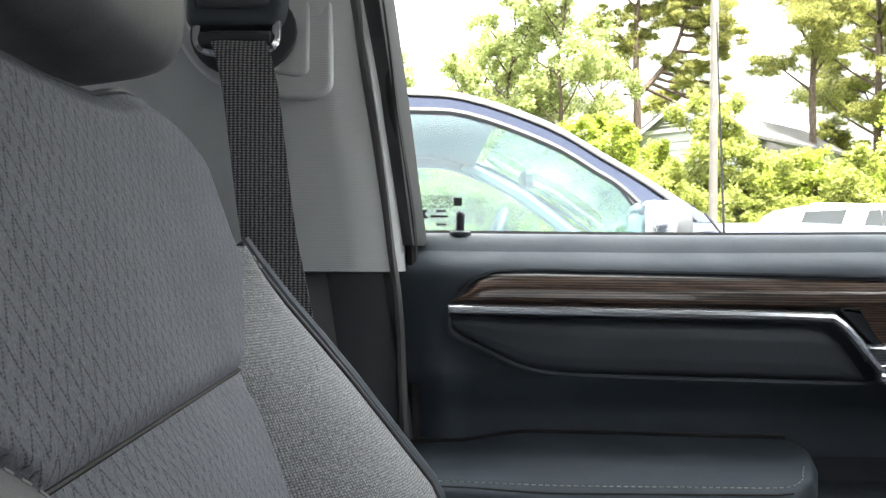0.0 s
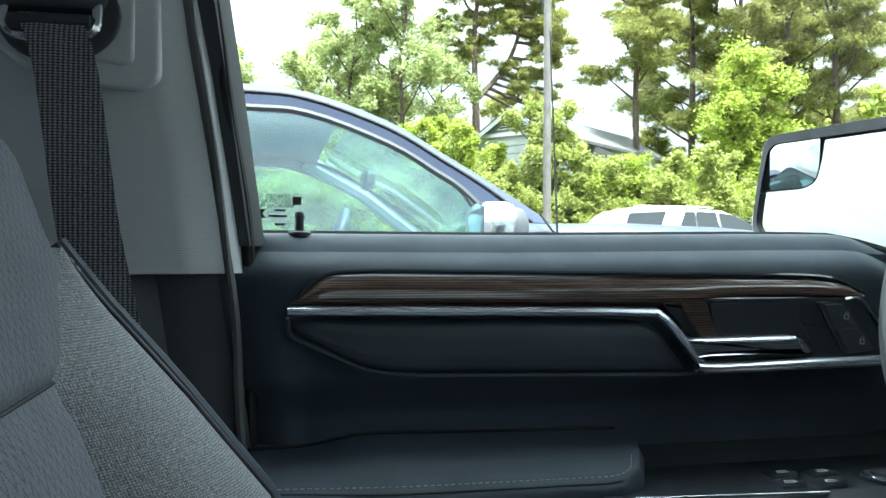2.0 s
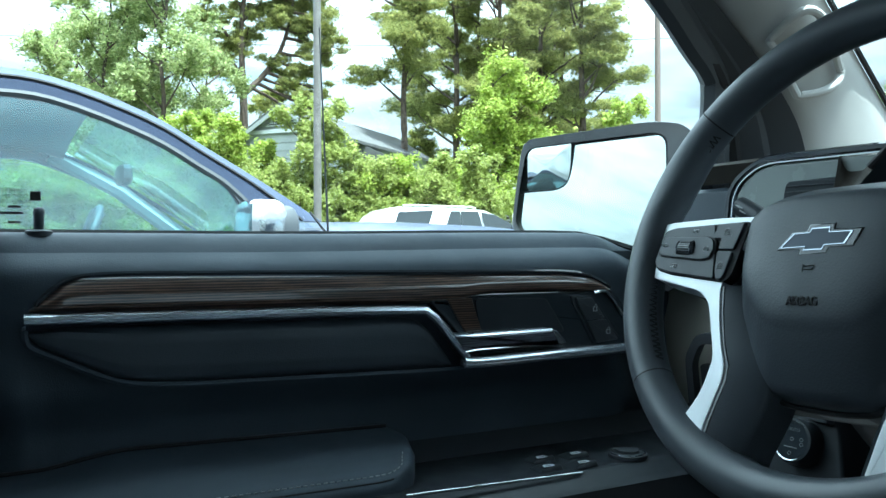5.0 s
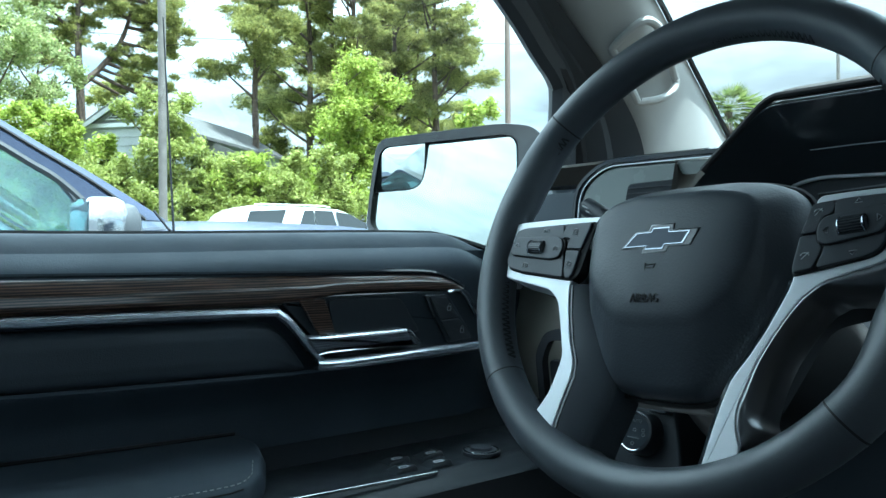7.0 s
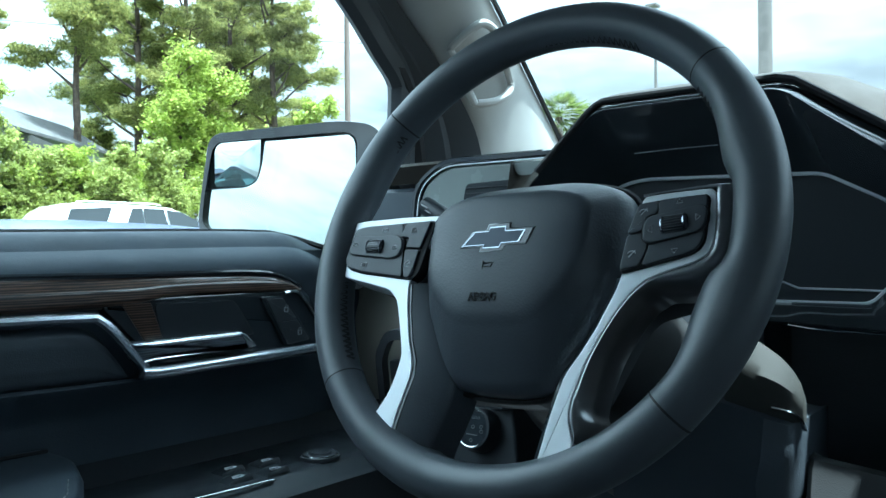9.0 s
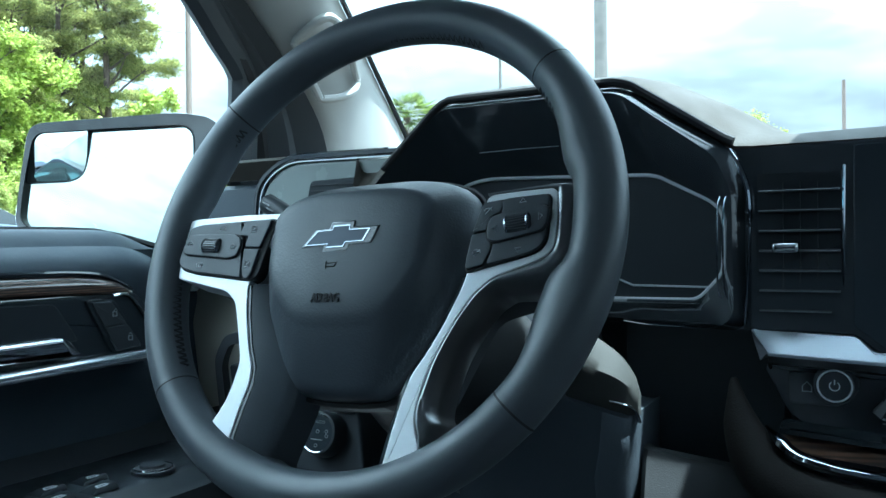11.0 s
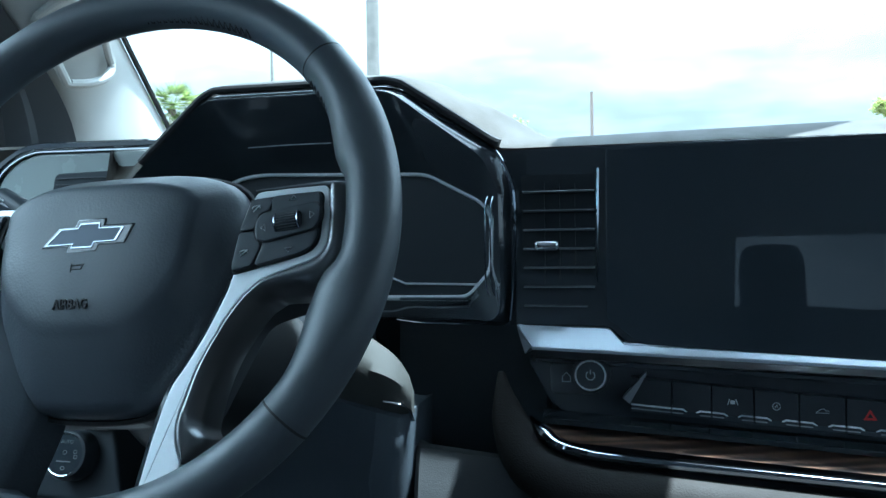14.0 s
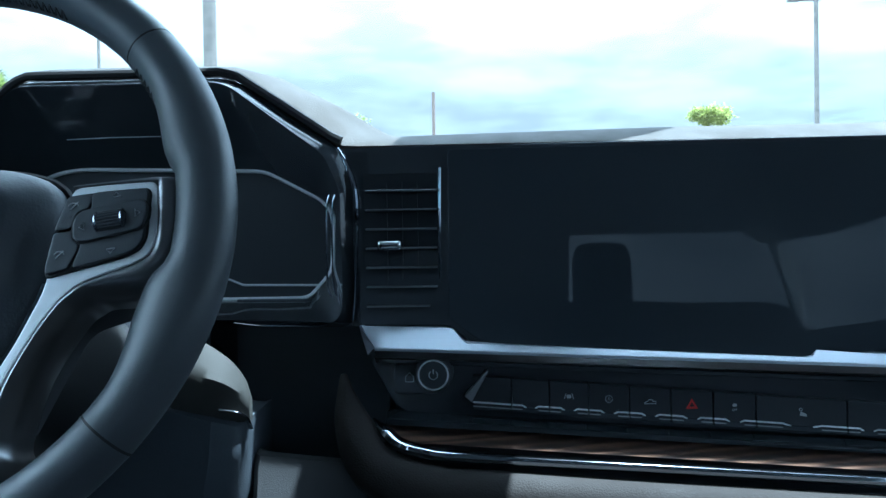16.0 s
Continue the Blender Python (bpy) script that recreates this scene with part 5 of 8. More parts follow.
def centre_stack(d):
    m = lambda x: frame_of((0, -1, 0), (0, 0, 1), (x, 0, 0))
    U = lambda y: -y
    # display with its gloss frame
    sc = thing("centre_display", (0.70, -0.10, -0.09), "wide switched-off black touch display in the dash", "screen")
    tilt = frame_of((-0.030, -1, 0), (0.082, -0.00246, 1), (0.6982, 0, 0))
    part("display_body", slab(rounded([(-0.162, 0.0745), (0.42, 0.0745), (0.42, -0.095), (0.195, -0.098), (0.180, -0.0985), (-0.055, -0.0845), (-0.075, -0.068), (-0.147, -0.068), (-0.150, 0.045)], [0.003, 0.01, 0.01, 0.01, 0.01, 0.01, 0.004, 0.004, 0.02], 4), -0.03, 0.0, tilt, 0.0015, 2), "piano_black", sc, "glossy black display frame")
    part("display_glass", slab(rounded([(-0.076, 0.0715), (0.26, 0.0715), (0.26, -0.088), (0.195, -0.094), (-0.050, -0.0815), (-0.076, -0.062)], 0.004, 3), -0.002, 0.0015, tilt, 0.001, 2), "screen_glass", sc, "dark reflecting display glass")
    # air vent with slats beside it
    v = thing("air_vent", (0.71, 0.115, -0.07), "black dashboard air vent with thin slats", "air vent", "air vents")
    part("vent_back", slab([(-0.142, 0.052), (-0.0835, 0.052), (-0.0835, -0.050), (-0.095, -0.0655), (-0.142, -0.0655)], -0.002, 0.0015, m(0.702), 0), "ledge_black", v, "dark opening of the vent")
    for k in range(7):
        z = 0.0385 - 0.0151 * k
        part("slat", loft([[Vector((x, y, z + dz)) for x, dz in ((0.7005, -0.001), (0.6935, -0.0006), (0.6935, 0.0006), (0.7005, 0.001))] for y in (0.140, 0.0845 + (0.006 if k == 6 else 0))]), "ledge_black", v)
        part("slat_edge", tube([(0.6932, 0.140, z), (0.6932, 0.0845 + (0.006 if k == 6 else 0), z)], 0.0005, 5), "slat_line", v)
    for y in (0.100, 0.112, 0.124):
        part("fin", block(0.699, 0.7005, y - 0.0006, y + 0.0006, -0.055, 0.045, 0), "ledge_black", v)
    part("vent_tab", slab(rounded([(-0.1305, -0.0085), (-0.1115, -0.0085), (-0.1115, -0.0005), (-0.1305, -0.0005)], 0.003, 4), 0.0, 0.014, m(0.700), 0.003, 3), "chrome", v, "small chrome vent tab")
    part("vent_side", tube(smooth_path([(0.699, 0.0815, 0.056), (0.699, 0.0825, 0.0), (0.699, 0.0832, -0.042), (0.699, 0.088, -0.056), (0.699, 0.0945, -0.066), (0.699, 0.110, -0.0675)], 4), 0.0011, 6), "dark_chrome", v)
    for dy in (0.0, 0.0045):
        part("trim_line", tube(smooth_path([(0.697, 0.1640 + dy, 0.036), (0.697, 0.1665 + dy, 0.022), (0.697, 0.1668 + dy, -0.030), (0.698, 0.1640 + dy, -0.044)], 5), 0.0008, 6), "dark_chrome", d)
    # chrome bar added for the highlight down the rounded edge
    ck = smooth_path([(0.6990, 0.1618, 0.0730), (0.6985, 0.1553, 0.0604), (0.6985, 0.1502, 0.0470), (0.6985, 0.1478, 0.0336), (0.6985, 0.1473, 0.0114), (0.6985, 0.1481, -0.0108), (0.6985, 0.1501, -0.0420), (0.6985, 0.1522, -0.0640)], 4)
    part("cheek_glint", tube(ck, [0.0008 + 0.0016 * math.sin(math.pi * min(1.0, k / 16)) * (k < 16) + 0.0004 * (k > 12) for k in range(len(ck))], 8), "dark_chrome", d, "added chrome bar standing in for a highlight beside the dials")
    part("vent_cheek", slab([(-0.153, 0.0700), (-0.1385, 0.0700), (-0.1385, -0.068), (-0.153, -0.068)], -0.03, -0.003, m(0.701), 0), "piano_black", d)

    # bright ledge under the display, stepped down under the screen
    bar = thing("dash_ledge", (0.69, -0.1, -0.105), "brushed silver ledge running under the display", "dash trim")
    zt = line([-0.150, -0.076, -0.073, -0.063, 0.190, 0.196, 0.203, 0.206, 0.45], [-0.0680, -0.0705, -0.0715, -0.0815, -0.0945, -0.0935, -0.0870, -0.0862, -0.0985])
    zb = line([-0.150, -0.132, 0.45], [-0.0860, -0.0825, -0.1080])
    us = frange(-0.150, -0.078, 8) + [-0.076, -0.073, -0.069, -0.065, -0.063] + frange(-0.05, 0.185, 16) + [0.190, 0.193, 0.196, 0.2, 0.203, 0.206] + frange(0.22, 0.45, 8)
    def ledge(u, k):
        a, b = zt(u), zb(u)
        q = 0.978
        prof = [(0.706, a + 0.0003), (0.6755 + max(0.001, a - b) * q / 0.90, a * q), (0.6755, b * q), (0.6742, b * q - 0.0012), (0.6738, b * q - 0.0030), (0.677, b * q - 0.0085), (0.69, b - 0.010)]
        i = min(int(k * 6), 5)
        p, q = prof[i], prof[i + 1]
        f = k * 6 - i
        u = max(u, -0.1458 + 0.014 * min(1.0, max(0.0, 6 * k - 1)))
        return Vector((p[0] + (q[0] - p[0]) * f, -u, p[1] + (q[1] - p[1]) * f))
    part("ledge", sheet(ledge, us, frange(0, 4 / 6, 8), (0.012, 0, 0)), "brushed_silver", bar, "brushed metal ledge")
    tip = [Vector(p) for p in ((0.6915, 0.1460, -0.0668), (0.6752, 0.1320, -0.0812), (0.6830, 0.1384, -0.0884), (0.6980, 0.1450, -0.0754))]
    part("ledge_end", loft([tip, [p + Vector((0.010, -0.004, 0.001)) for p in tip]]), "brushed_silver", bar, "slanted end of the ledge", False)
    # same bar; the front face's shade is put into a darker metal
    part("ledge_front", sheet(ledge, us, frange(4 / 6, 1, 4), (0.012, 0, 0)), "dark_satin_metal", bar, "lower face of the ledge, darker metal as its unlit side")
    part("lower_lip", slab([(-0.135, -0.0905), (-0.06, -0.0942), (0.20, -0.1072), (0.45, -0.1172), (0.45, -0.122), (0.2, -0.1115), (-0.06, -0.0985), (-0.125, -0.0955)], -0.02, 0.012, m(0.70), 0.001, 1), "piano_black", bar)

    # black control panel with knob and keys
    c = thing("control_panel", (0.69, -0.05, -0.15), "glossy black control panel with knob and keys", "control panel")
    part("panel", slab(rounded([(-0.140, -0.092), (0.45, -0.118), (0.45, -0.175), (0.2, -0.160), (-0.05, -0.142), (-0.100, -0.140), (-0.118, -0.133)], 0.008, 3), -0.02, 0.004, m(0.702), 0.002, 2), "piano_black", c)
    hb = part("home_button", slab(rounded([(-0.120, -0.097), (-0.085, -0.097), (-0.085, -0.121), (-0.120, -0.121)], 0.004, 3), 0.0, 0.006, m(0.70), 0.0015, 2), "lower_trim", c)
    hs = [(-0.0035, -0.0035), (0.0035, -0.0035), (0.0035, 0.001), (0, 0.0045), (-0.0035, 0.001)]
    part("home_symbol", ring_slab([(u - 0.1075, v - 0.108) for u, v in hs], [(u * 0.8 - 0.1075, v * 0.8 - 0.108) for u, v in hs], 0.006, 0.0064, m(0.70)), "white_print", hb)
    kc = (-0.0880, -0.1035)
    kn = part("volume_knob", loft([[m(0.70) @ Vector((kc[0] + r * math.cos(t) * (1 + (0.03 if (j % 2 and 0.3 < q < 0.9) else 0)), kc[1] + r * math.sin(t), w)) for j, t in enumerate(frange(0, 2 * math.pi, 48)[:-1])] for r, w, q in ((0.0150, 0.0, 0.5), (0.0142, 0.018, 0.5), (0.0128, 0.0205, 0), (0.0110, 0.0205, 0))]), "button_black", c, "round ridged volume knob")
    part("knob_face", loft([[m(0.70) @ Vector((kc[0] + r * math.cos(t), kc[1] + r * math.sin(t), w)) for t in frange(0, 2 * math.pi, 32)[:-1]] for r, w in ((0.0105, 0.0200), (0.0102, 0.0212))]), "piano_black", kn)
    part("knob_ring", tube([m(0.70) @ Vector((kc[0] + 0.0112 * math.cos(t), kc[1] + 0.0112 * math.sin(t), 0.0210)) for t in frange(0, 2 * math.pi, 36)[:-1]], 0.0007, 6, closed=True, up=(1, 0, 0)), "satin_silver", kn)
    bm = tube([m(0.70) @ Vector((kc[0] + 0.0033 * math.sin(t), kc[1] + 0.0033 * math.cos(t), 0.0214)) for t in frange(0.6, 2 * math.pi - 0.6, 18)], 0.0004, 4, up=(1, 0, 0))
    tube([m(0.70) @ Vector((kc[0], kc[1] + 0.001, 0.0214)), m(0.70) @ Vector((kc[0], kc[1] + 0.0045, 0.0214))], 0.0004, 4, up=(1, 0, 0), bm=bm)
    part("power_symbol", bm, "white_print", kn)
    # slanted chrome end of the key row
    part("key_row_end", slab([(-0.0643, -0.1217), (-0.0592, -0.1262), (-0.0462, -0.1030), (-0.0474, -0.1016)], 0.0, 0.0128, m(0.70), 0.0004, 1), "slat_line", c)
    # keys: face and bright stepped lower edge
    zk = lambda u: -0.1265 - 0.0725 * (u + 0.055) * 1.05
    us = [-0.0588, -0.0284, 0.0005, 0.0305, 0.0615, 0.0930, 0.1247, 0.1570, 0.2250, 0.2560, 0.2880]
    for k, (a, b) in enumerate(zip(us, us[1:])):
        a, b = a + 0.0006, b - 0.0006
        z0, z1 = zk(a), zk(b)
        key = part("key", slab([(a, z0 + 0.020), (b, z1 + 0.020), (b, z1 - 0.004), (a, z0 - 0.004)], 0.0, 0.011, m(0.70), 0.0002, 1), "ledge_black", c)
        w = b - a
        pts = [(a, z0), (a + w * 0.28, z0 + (z1 - z0) * 0.28), (a + w * 0.40, z0 + (z1 - z0) * 0.4 - 0.0022), (b - w * 0.40, z0 + (z1 - z0) * 0.6 - 0.0022), (b - w * 0.28, z0 + (z1 - z0) * 0.72), (b, z1)]
        if k == 0:
            pts = [(a, z0), (b, z1)]
        part("key_edge", tube([m(0.70) @ Vector((u, v, 0.0115)) for u, v in pts], 0.0007, 5, up=(1, 0, 0)), "satin_silver", key)
        part("key_lip", tube([m(0.70) @ Vector((u, v - 0.0030, 0.0122)) for u, v in (pts if k == 0 else pts[:2])], 0.0005, 5, up=(1, 0, 0)), "slat_line", key)
        if k:
            part("key_lip", tube([m(0.70) @ Vector((u, v - 0.0030, 0.0122)) for u, v in pts[-2:]], 0.0005, 5, up=(1, 0, 0)), "slat_line", key)
        part("key_front", slab([(a, z0 - 0.0012), (b, z1 - 0.0012), (b, z1 - 0.0055), (a, z0 - 0.0055)], 0.0, 0.0122, m(0.70), 0.0005, 1), "piano_black", key)
        cu, cv = (a + b) / 2, (z0 + z1) / 2 + 0.0095
        if k in (2, 3, 4, 5, 6, 7):
            bm = bmesh.new()
            mm = m(0.70)
            if k == 2:
                for sg in (-1, 1):
                    tube([mm @ Vector((cu + sg * 0.003, cv + 0.003, 0.0113)), mm @ Vector((cu + sg * 0.0048, cv - 0.003, 0.0113))], 0.0004, 4, up=(1, 0, 0), bm=bm)
                slab(rounded([(cu - 0.0025, cv - 0.0022), (cu + 0.0025, cv - 0.0022), (cu + 0.0022, cv + 0.0015), (cu - 0.0022, cv + 0.0015)], 0.001, 2), 0.011, 0.0115, mm, 0, bm=bm)
            elif k == 3:
                tube([mm @ Vector((cu + 0.0036 * math.cos(t), cv + 0.0036 * math.sin(t), 0.0113)) for t in frange(0.4, 6.2, 18)], 0.0004, 4, up=(1, 0, 0), bm=bm)
                lettering("A", 0.0048, mm @ Matrix.Translation((cu, cv, 0.0113)), bm=bm)
            elif k == 4:
                tube([mm @ Vector((cu + u, cv + v, 0.0113)) for u, v in ((-0.006, -0.0015), (-0.003, 0.0005), (-0.001, 0.002), (0.002, 0.002), (0.003, 0.0004), (0.006, 0.0002), (0.006, -0.002), (-0.006, -0.002))], 0.0004, 4, closed=True, up=(1, 0, 0), bm=bm)
            elif k == 5:
                ring_slab([(cu - 0.0062, cv - 0.0042), (cu + 0.0062, cv - 0.0042), (cu, cv + 0.0062)], [(cu - 0.0030, cv - 0.0022), (cu + 0.0030, cv - 0.0022), (cu, cv + 0.0028)], 0.011, 0.0116, mm, bm=bm)
            elif k == 6:
                slab(rounded([(cu - 0.0022, cv + 0.001), (cu + 0.0022, cv + 0.001), (cu + 0.0018, cv + 0.004), (cu - 0.0018, cv + 0.004)], 0.0008, 2), 0.011, 0.0115, mm, 0, bm=bm)
                lettering("OFF", 0.0032, mm @ Matrix.Translation((cu, cv - 0.0026, 0.0113)), bm=bm)
            else:
                tube([mm @ Vector((cu + 0.0014 * math.cos(t) - 0.001, cv + 0.0025 + 0.0014 * math.sin(t), 0.0113)) for t in frange(0, 2 * math.pi, 10)[:-1]], 0.0004, 4, closed=True, up=(1, 0, 0), bm=bm)
                slab([(cu - 0.002, cv - 0.0035), (cu + 0.005, cv - 0.0048), (cu + 0.0048, cv - 0.002), (cu - 0.001, cv + 0.0005)], 0.011, 0.0115, mm, 0, bm=bm)
            mid = mm @ Vector((cu, cv, 0.0113))
            bm.transform(Matrix.Translation(mid) @ Matrix.Diagonal((1, 0.74, 0.74, 1)) @ Matrix.Translation(-mid))
            part("key_symbol", bm, "red_print" if k == 5 else "grey_print", key, "red warning triangle" if k == 5 else "", smooth=False)

    # veneer shelf, bright edge and padded lip, each reaching further back
    t = thing("dash_shelf", (0.66, -0.1, -0.21), "wood veneer shelf edge with chrome line and padded lip", "dash trim")
    rowf = lambda pts: [[Vector((x, y, z - 0.0715 * (0.13 - y) * 0.9)) for x, z in pts] for y in frange(0.125, -0.45, 14)]
    part("gloss_step", loft(rowf([(0.70, -0.1335), (0.688, -0.1345), (0.676, -0.140), (0.70, -0.146)])), "piano_black", t)
    part("veneer_shelf", loft([r for r in rowf([(0.705, -0.1395), (0.678, -0.1420), (0.655, -0.1475), (0.70, -0.155)])]), "veneer_dash", t, "glossy wood veneer along the dash")
    ch = smooth_path([(0.676, 0.1335, -0.136), (0.664, 0.124, -0.142), (0.654, 0.1125, -0.1495), (0.649, 0.094, -0.1540), (0.647, 0.06, -0.1575), (0.647, -0.10, -0.1672), (0.647, -0.45, -0.1890)], 6)
    part("bright_line", tube(ch, [0.0012 + 0.0042 * ss(0, 8, k) - 0.0012 * ss(14, 30, k) for k in range(len(ch))], 10, flat=0.9), "dark_chrome", t, "bright chrome line")
    lp = smooth_path([(0.690, 0.1585, -0.104), (0.684, 0.1555, -0.122), (0.674, 0.1480, -0.143), (0.655, 0.128, -0.170), (0.646, 0.085, -0.1815), (0.644, 0.02, -0.1865), (0.643, -0.10, -0.1950), (0.643, -0.45, -0.2170)], 6)
    part("padded_lip", tube(lp, [0.0008 + 0.0187 * ss(-4, 19, k) for k in range(len(lp))], 14, flat=0.95), "lip_leather", t, "dark grained padded lip")
    # lower panel and the cubby beneath
    lo = thing("lower_dash", (0.72, -0.1, -0.45), "black lower dash panel with a cubby", "dash trim")
    part("lower_panel", loft([[Vector((x, y, z - 0.0655 * (0.13 - y))) for x, z in ((0.655, -0.178), (0.668, -0.20), (0.70, -0.30), (0.72, -0.45), (0.78, -0.45), (0.72, -0.178))] for y in frange(0.150, -0.45, 10)]), "soft_black", lo)
    part("cubby_ring", tube([Vector((0.676 - 0.1 * 0.0, 0.10 + 0.030 * math.cos(t), -0.212 + 0.014 * math.sin(t))) for t in frange(0, 2 * math.pi, 24)[:-1]], 0.002, 6, closed=True, up=(1, 0, 0)), "button_black", lo)


centre_stack(dash)


def left_vent(d):
    v = thing("air_vent", (0.74, 0.60, 0.0), "outer dashboard air vent in a satin grey frame", "air vent", "air vents")
    m = frame_of((0, -1, 0), (0, 0, 1), (0.742, 0, 0))
    poly = rounded([(-0.682, 0.020), (-0.676, 0.070), (-0.640, 0.0935), (-0.490, 0.092), (-0.490, 0.020)], [0.01, 0.02, 0.02, 0.004, 0.004], 5)
    part("vent_frame", slab(poly, -0.03, 0.0, m, 0.003, 3), "vent_face", v, "satin grey vent face")
    part("frame_line", tube([m @ Vector((u, w, 0.0015)) for u, w in rounded([(-0.6835, 0.020), (-0.6775, 0.0712), (-0.6405, 0.0948), (-0.490, 0.0934)], [0.001, 0.02, 0.02, 0.001], 5)], 0.0012, 6, up=(1, 0, 0)), "chrome", v, "thin chrome line round the vent")
    part("frame_rim", tube([m @ Vector((u, w, 0.001)) for u, w in rounded([(-0.689, 0.018), (-0.683, 0.074), (-0.642, 0.1000), (-0.490, 0.0985)], [0.001, 0.02, 0.02, 0.001], 5)], 0.0040, 6, up=(1, 0, 0)), "piano_black", v)
    # no recess here: the mouth's shade is only this plate's dark colour
    part("vent_mouth", slab(rounded([(-0.608, 0.0725), (-0.490, 0.0745), (-0.490, 0.050), (-0.613, 0.050)], 0.006, 4), -0.01, 0.002, m, 0.001, 1), "ledge_black", v, "flat dark plate standing in for the vent mouth")
    for k in range(3):
        part("slat", block(0.738, 0.7405, 0.492, 0.606, 0.0550 + 0.006 * k, 0.0560 + 0.006 * k, 0), "matte_black", v)


left_vent(dash)


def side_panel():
    """Khaki-grey trim low beside the driver, its sunlight put into a pale base, with the parking brake switch, and the
    column's cover.
    """
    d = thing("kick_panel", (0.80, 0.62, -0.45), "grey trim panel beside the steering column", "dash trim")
    part("panel", sheet(lambda a, b: Vector((0.765 + 0.05 * b + 0.03 * a, 0.86 - 0.28 * a, -0.035 - 0.40 * b)), frange(0, 1, 10), frange(0, 1, 10), (0.02, 0, 0)), "kick_trim_lit", d)
    m = frame_of((0.1, -1, 0), (-0.12, 0, 1), (0.768, 0.735, -0.150))
    f = part("switch_frame", ring_slab(rounded([(-0.032, -0.055), (0.032, -0.055), (0.032, 0.055), (-0.012, 0.050), (-0.032, 0.02)], 0.012, 4), rounded([(-0.022, -0.040), (0.024, -0.040), (0.024, 0.040), (-0.008, 0.038), (-0.022, 0.012)], 0.009, 4), 0, 0.012, m), "lower_trim", d, "dark switch surround")
    part("brake_switch", slab(rounded([(-0.012, -0.030), (0.020, -0.030), (0.020, 0.012), (-0.012, 0.012)], 0.004, 3), 0, 0.010, m, 0.002, 2), "button_black", f, "parking brake switch")


side_panel()


# ---- steering wheel ----
WC, RAKE, SPIN = Vector((0.497, 0.373, 0.007)), radians(21.7), radians(2.4)
WHEEL = frame_of((0, -1, 0), (math.sin(RAKE), 0, math.cos(RAKE)), WC) @ Matrix.Rotation(SPIN, 4, "Z")


def steering_wheel():
    s = thing("steering_wheel", WC, "black leather steering wheel with silver spokes", "steering wheel")
    W = lambda u, v, w=0.0: WHEEL @ Vector((u, v, w))
    R, a, b = 0.1735, 0.0157, 0.0160

    def rim_ring(t, grow=1.0, sides=24):
        c, k = math.cos(t), math.sin(t)
        deg = math.degrees(t)
        deg = deg - 360 if deg > 180 else deg
        thick = 1 + 0.05 * math.cos(2 * t) ** 2 - 0.05 * max(0, -k) ** 2
        # thumb swellings under the spokes
        swell = 0.0085 * ss(-37, -19, deg) * (1 - ss(-14, -8, deg)) + 0.004 * ss(10, 14, deg) * (1 - ss(16, 30, deg)) + 0.004 * ss(143, 158, deg) * (1 - ss(164, 170, deg))
        out = []
        for q in frange(0, 2 * math.pi, sides)[:-1]:
            r = R + a * thick * grow * math.cos(q) - swell * max(0.0, -math.cos(q)) ** 0.8
            out.append(W(r * c, r * k, b * grow * math.sin(q)))
        return out
    part("rim", loft([rim_ring(t) for t in frange(0, 2 * math.pi, 144)[:-1]], loop=True), "rim_leather", s, "black leather-wrapped rim")
    # leather joints round the rim: a dark crease between two rolled edges
    for deg in (39.5, 140, 220, -41):
        t = radians(deg)
        part("rim_joint", loft([rim_ring(t + e, g) for e, g in ((-0.020, 1.0), (-0.010, 1.014), (-0.004, 1.016), (0.0, 0.99), (0.004, 1.010), (0.010, 1.006), (0.020, 1.0))], cap=False), "rim_leather", s, "black leather joint", True, 20)
        part("joint_crease", loft([rim_ring(t + e, 1.014) for e in (-0.0040, 0.0040)], cap=False), "rubber", s)
    # cross stitching along the inside of the grips
    for t0, t1 in ((143, 168), (192, 217), (37, 12), (322, 338), (60, 90)):
        bm = bmesh.new()
        for t in np.arange(min(t0, t1), max(t0, t1), 1.7):
            t = radians(float(t))
            r = R - a * 0.95
            for e in (-1, 1):
                tube([W((r + 0.0015) * math.cos(t), (r + 0.0015) * math.sin(t), 0.0078), W((r - 0.0012) * math.cos(t + 0.012 * e), (r - 0.0012) * math.sin(t + 0.012 * e), 0.0022)], 0.0008, 4, bm=bm)
        part("stitching", bm, "black_print", s, "black cross stitching on the grip")

    # central pad: a faceted dome with a flat upper face and a lower facet
    half = [(0.0, 0.0465), (0.035, 0.0460), (0.056, 0.0430), (0.074, 0.0370), (0.0845, 0.0270), (0.0840, 0.006), (0.0810, -0.024), (0.0700, -0.062), (0.0500, -0.094), (0.0360, -0.1080), (0.018, -0.1105)]
    out = rounded(half + [(0.0, -0.1110)] + [(-u, v) for u, v in half[:0:-1]], 0.006, 2)

    def padring(k, low, w):
        cy = -0.028
        return [W(u * k, cy + (v - cy) * (k if v > cy else low), w) for u, v in out]
    rings = [padring(*q) for q in ((1.0, 1.0, -0.050), (1.0, 1.0, -0.022), (0.997, 0.997, -0.016), (0.985, 0.985, -0.0115), (0.955, 0.955, -0.0070), (0.92, 0.90, -0.0030),
                                   (0.80, 0.50, 0.0088), (0.785, 0.46, 0.0104), (0.75, 0.42, 0.0122), (0.68, 0.36, 0.0138), (0.45, 0.22, 0.0156), (0.15, 0.07, 0.0163))]
    pd = part("centre_pad", loft(rings), "pad_leather", s, "dark grained airbag cover", True, 60)
    part("pad_gap", tube([W(u * 1.015, -0.028 + (v + 0.028) * 1.015, -0.022) for u, v in out], 0.0022, 6, closed=True, up=(1, 0, 0)), "rubber", s)
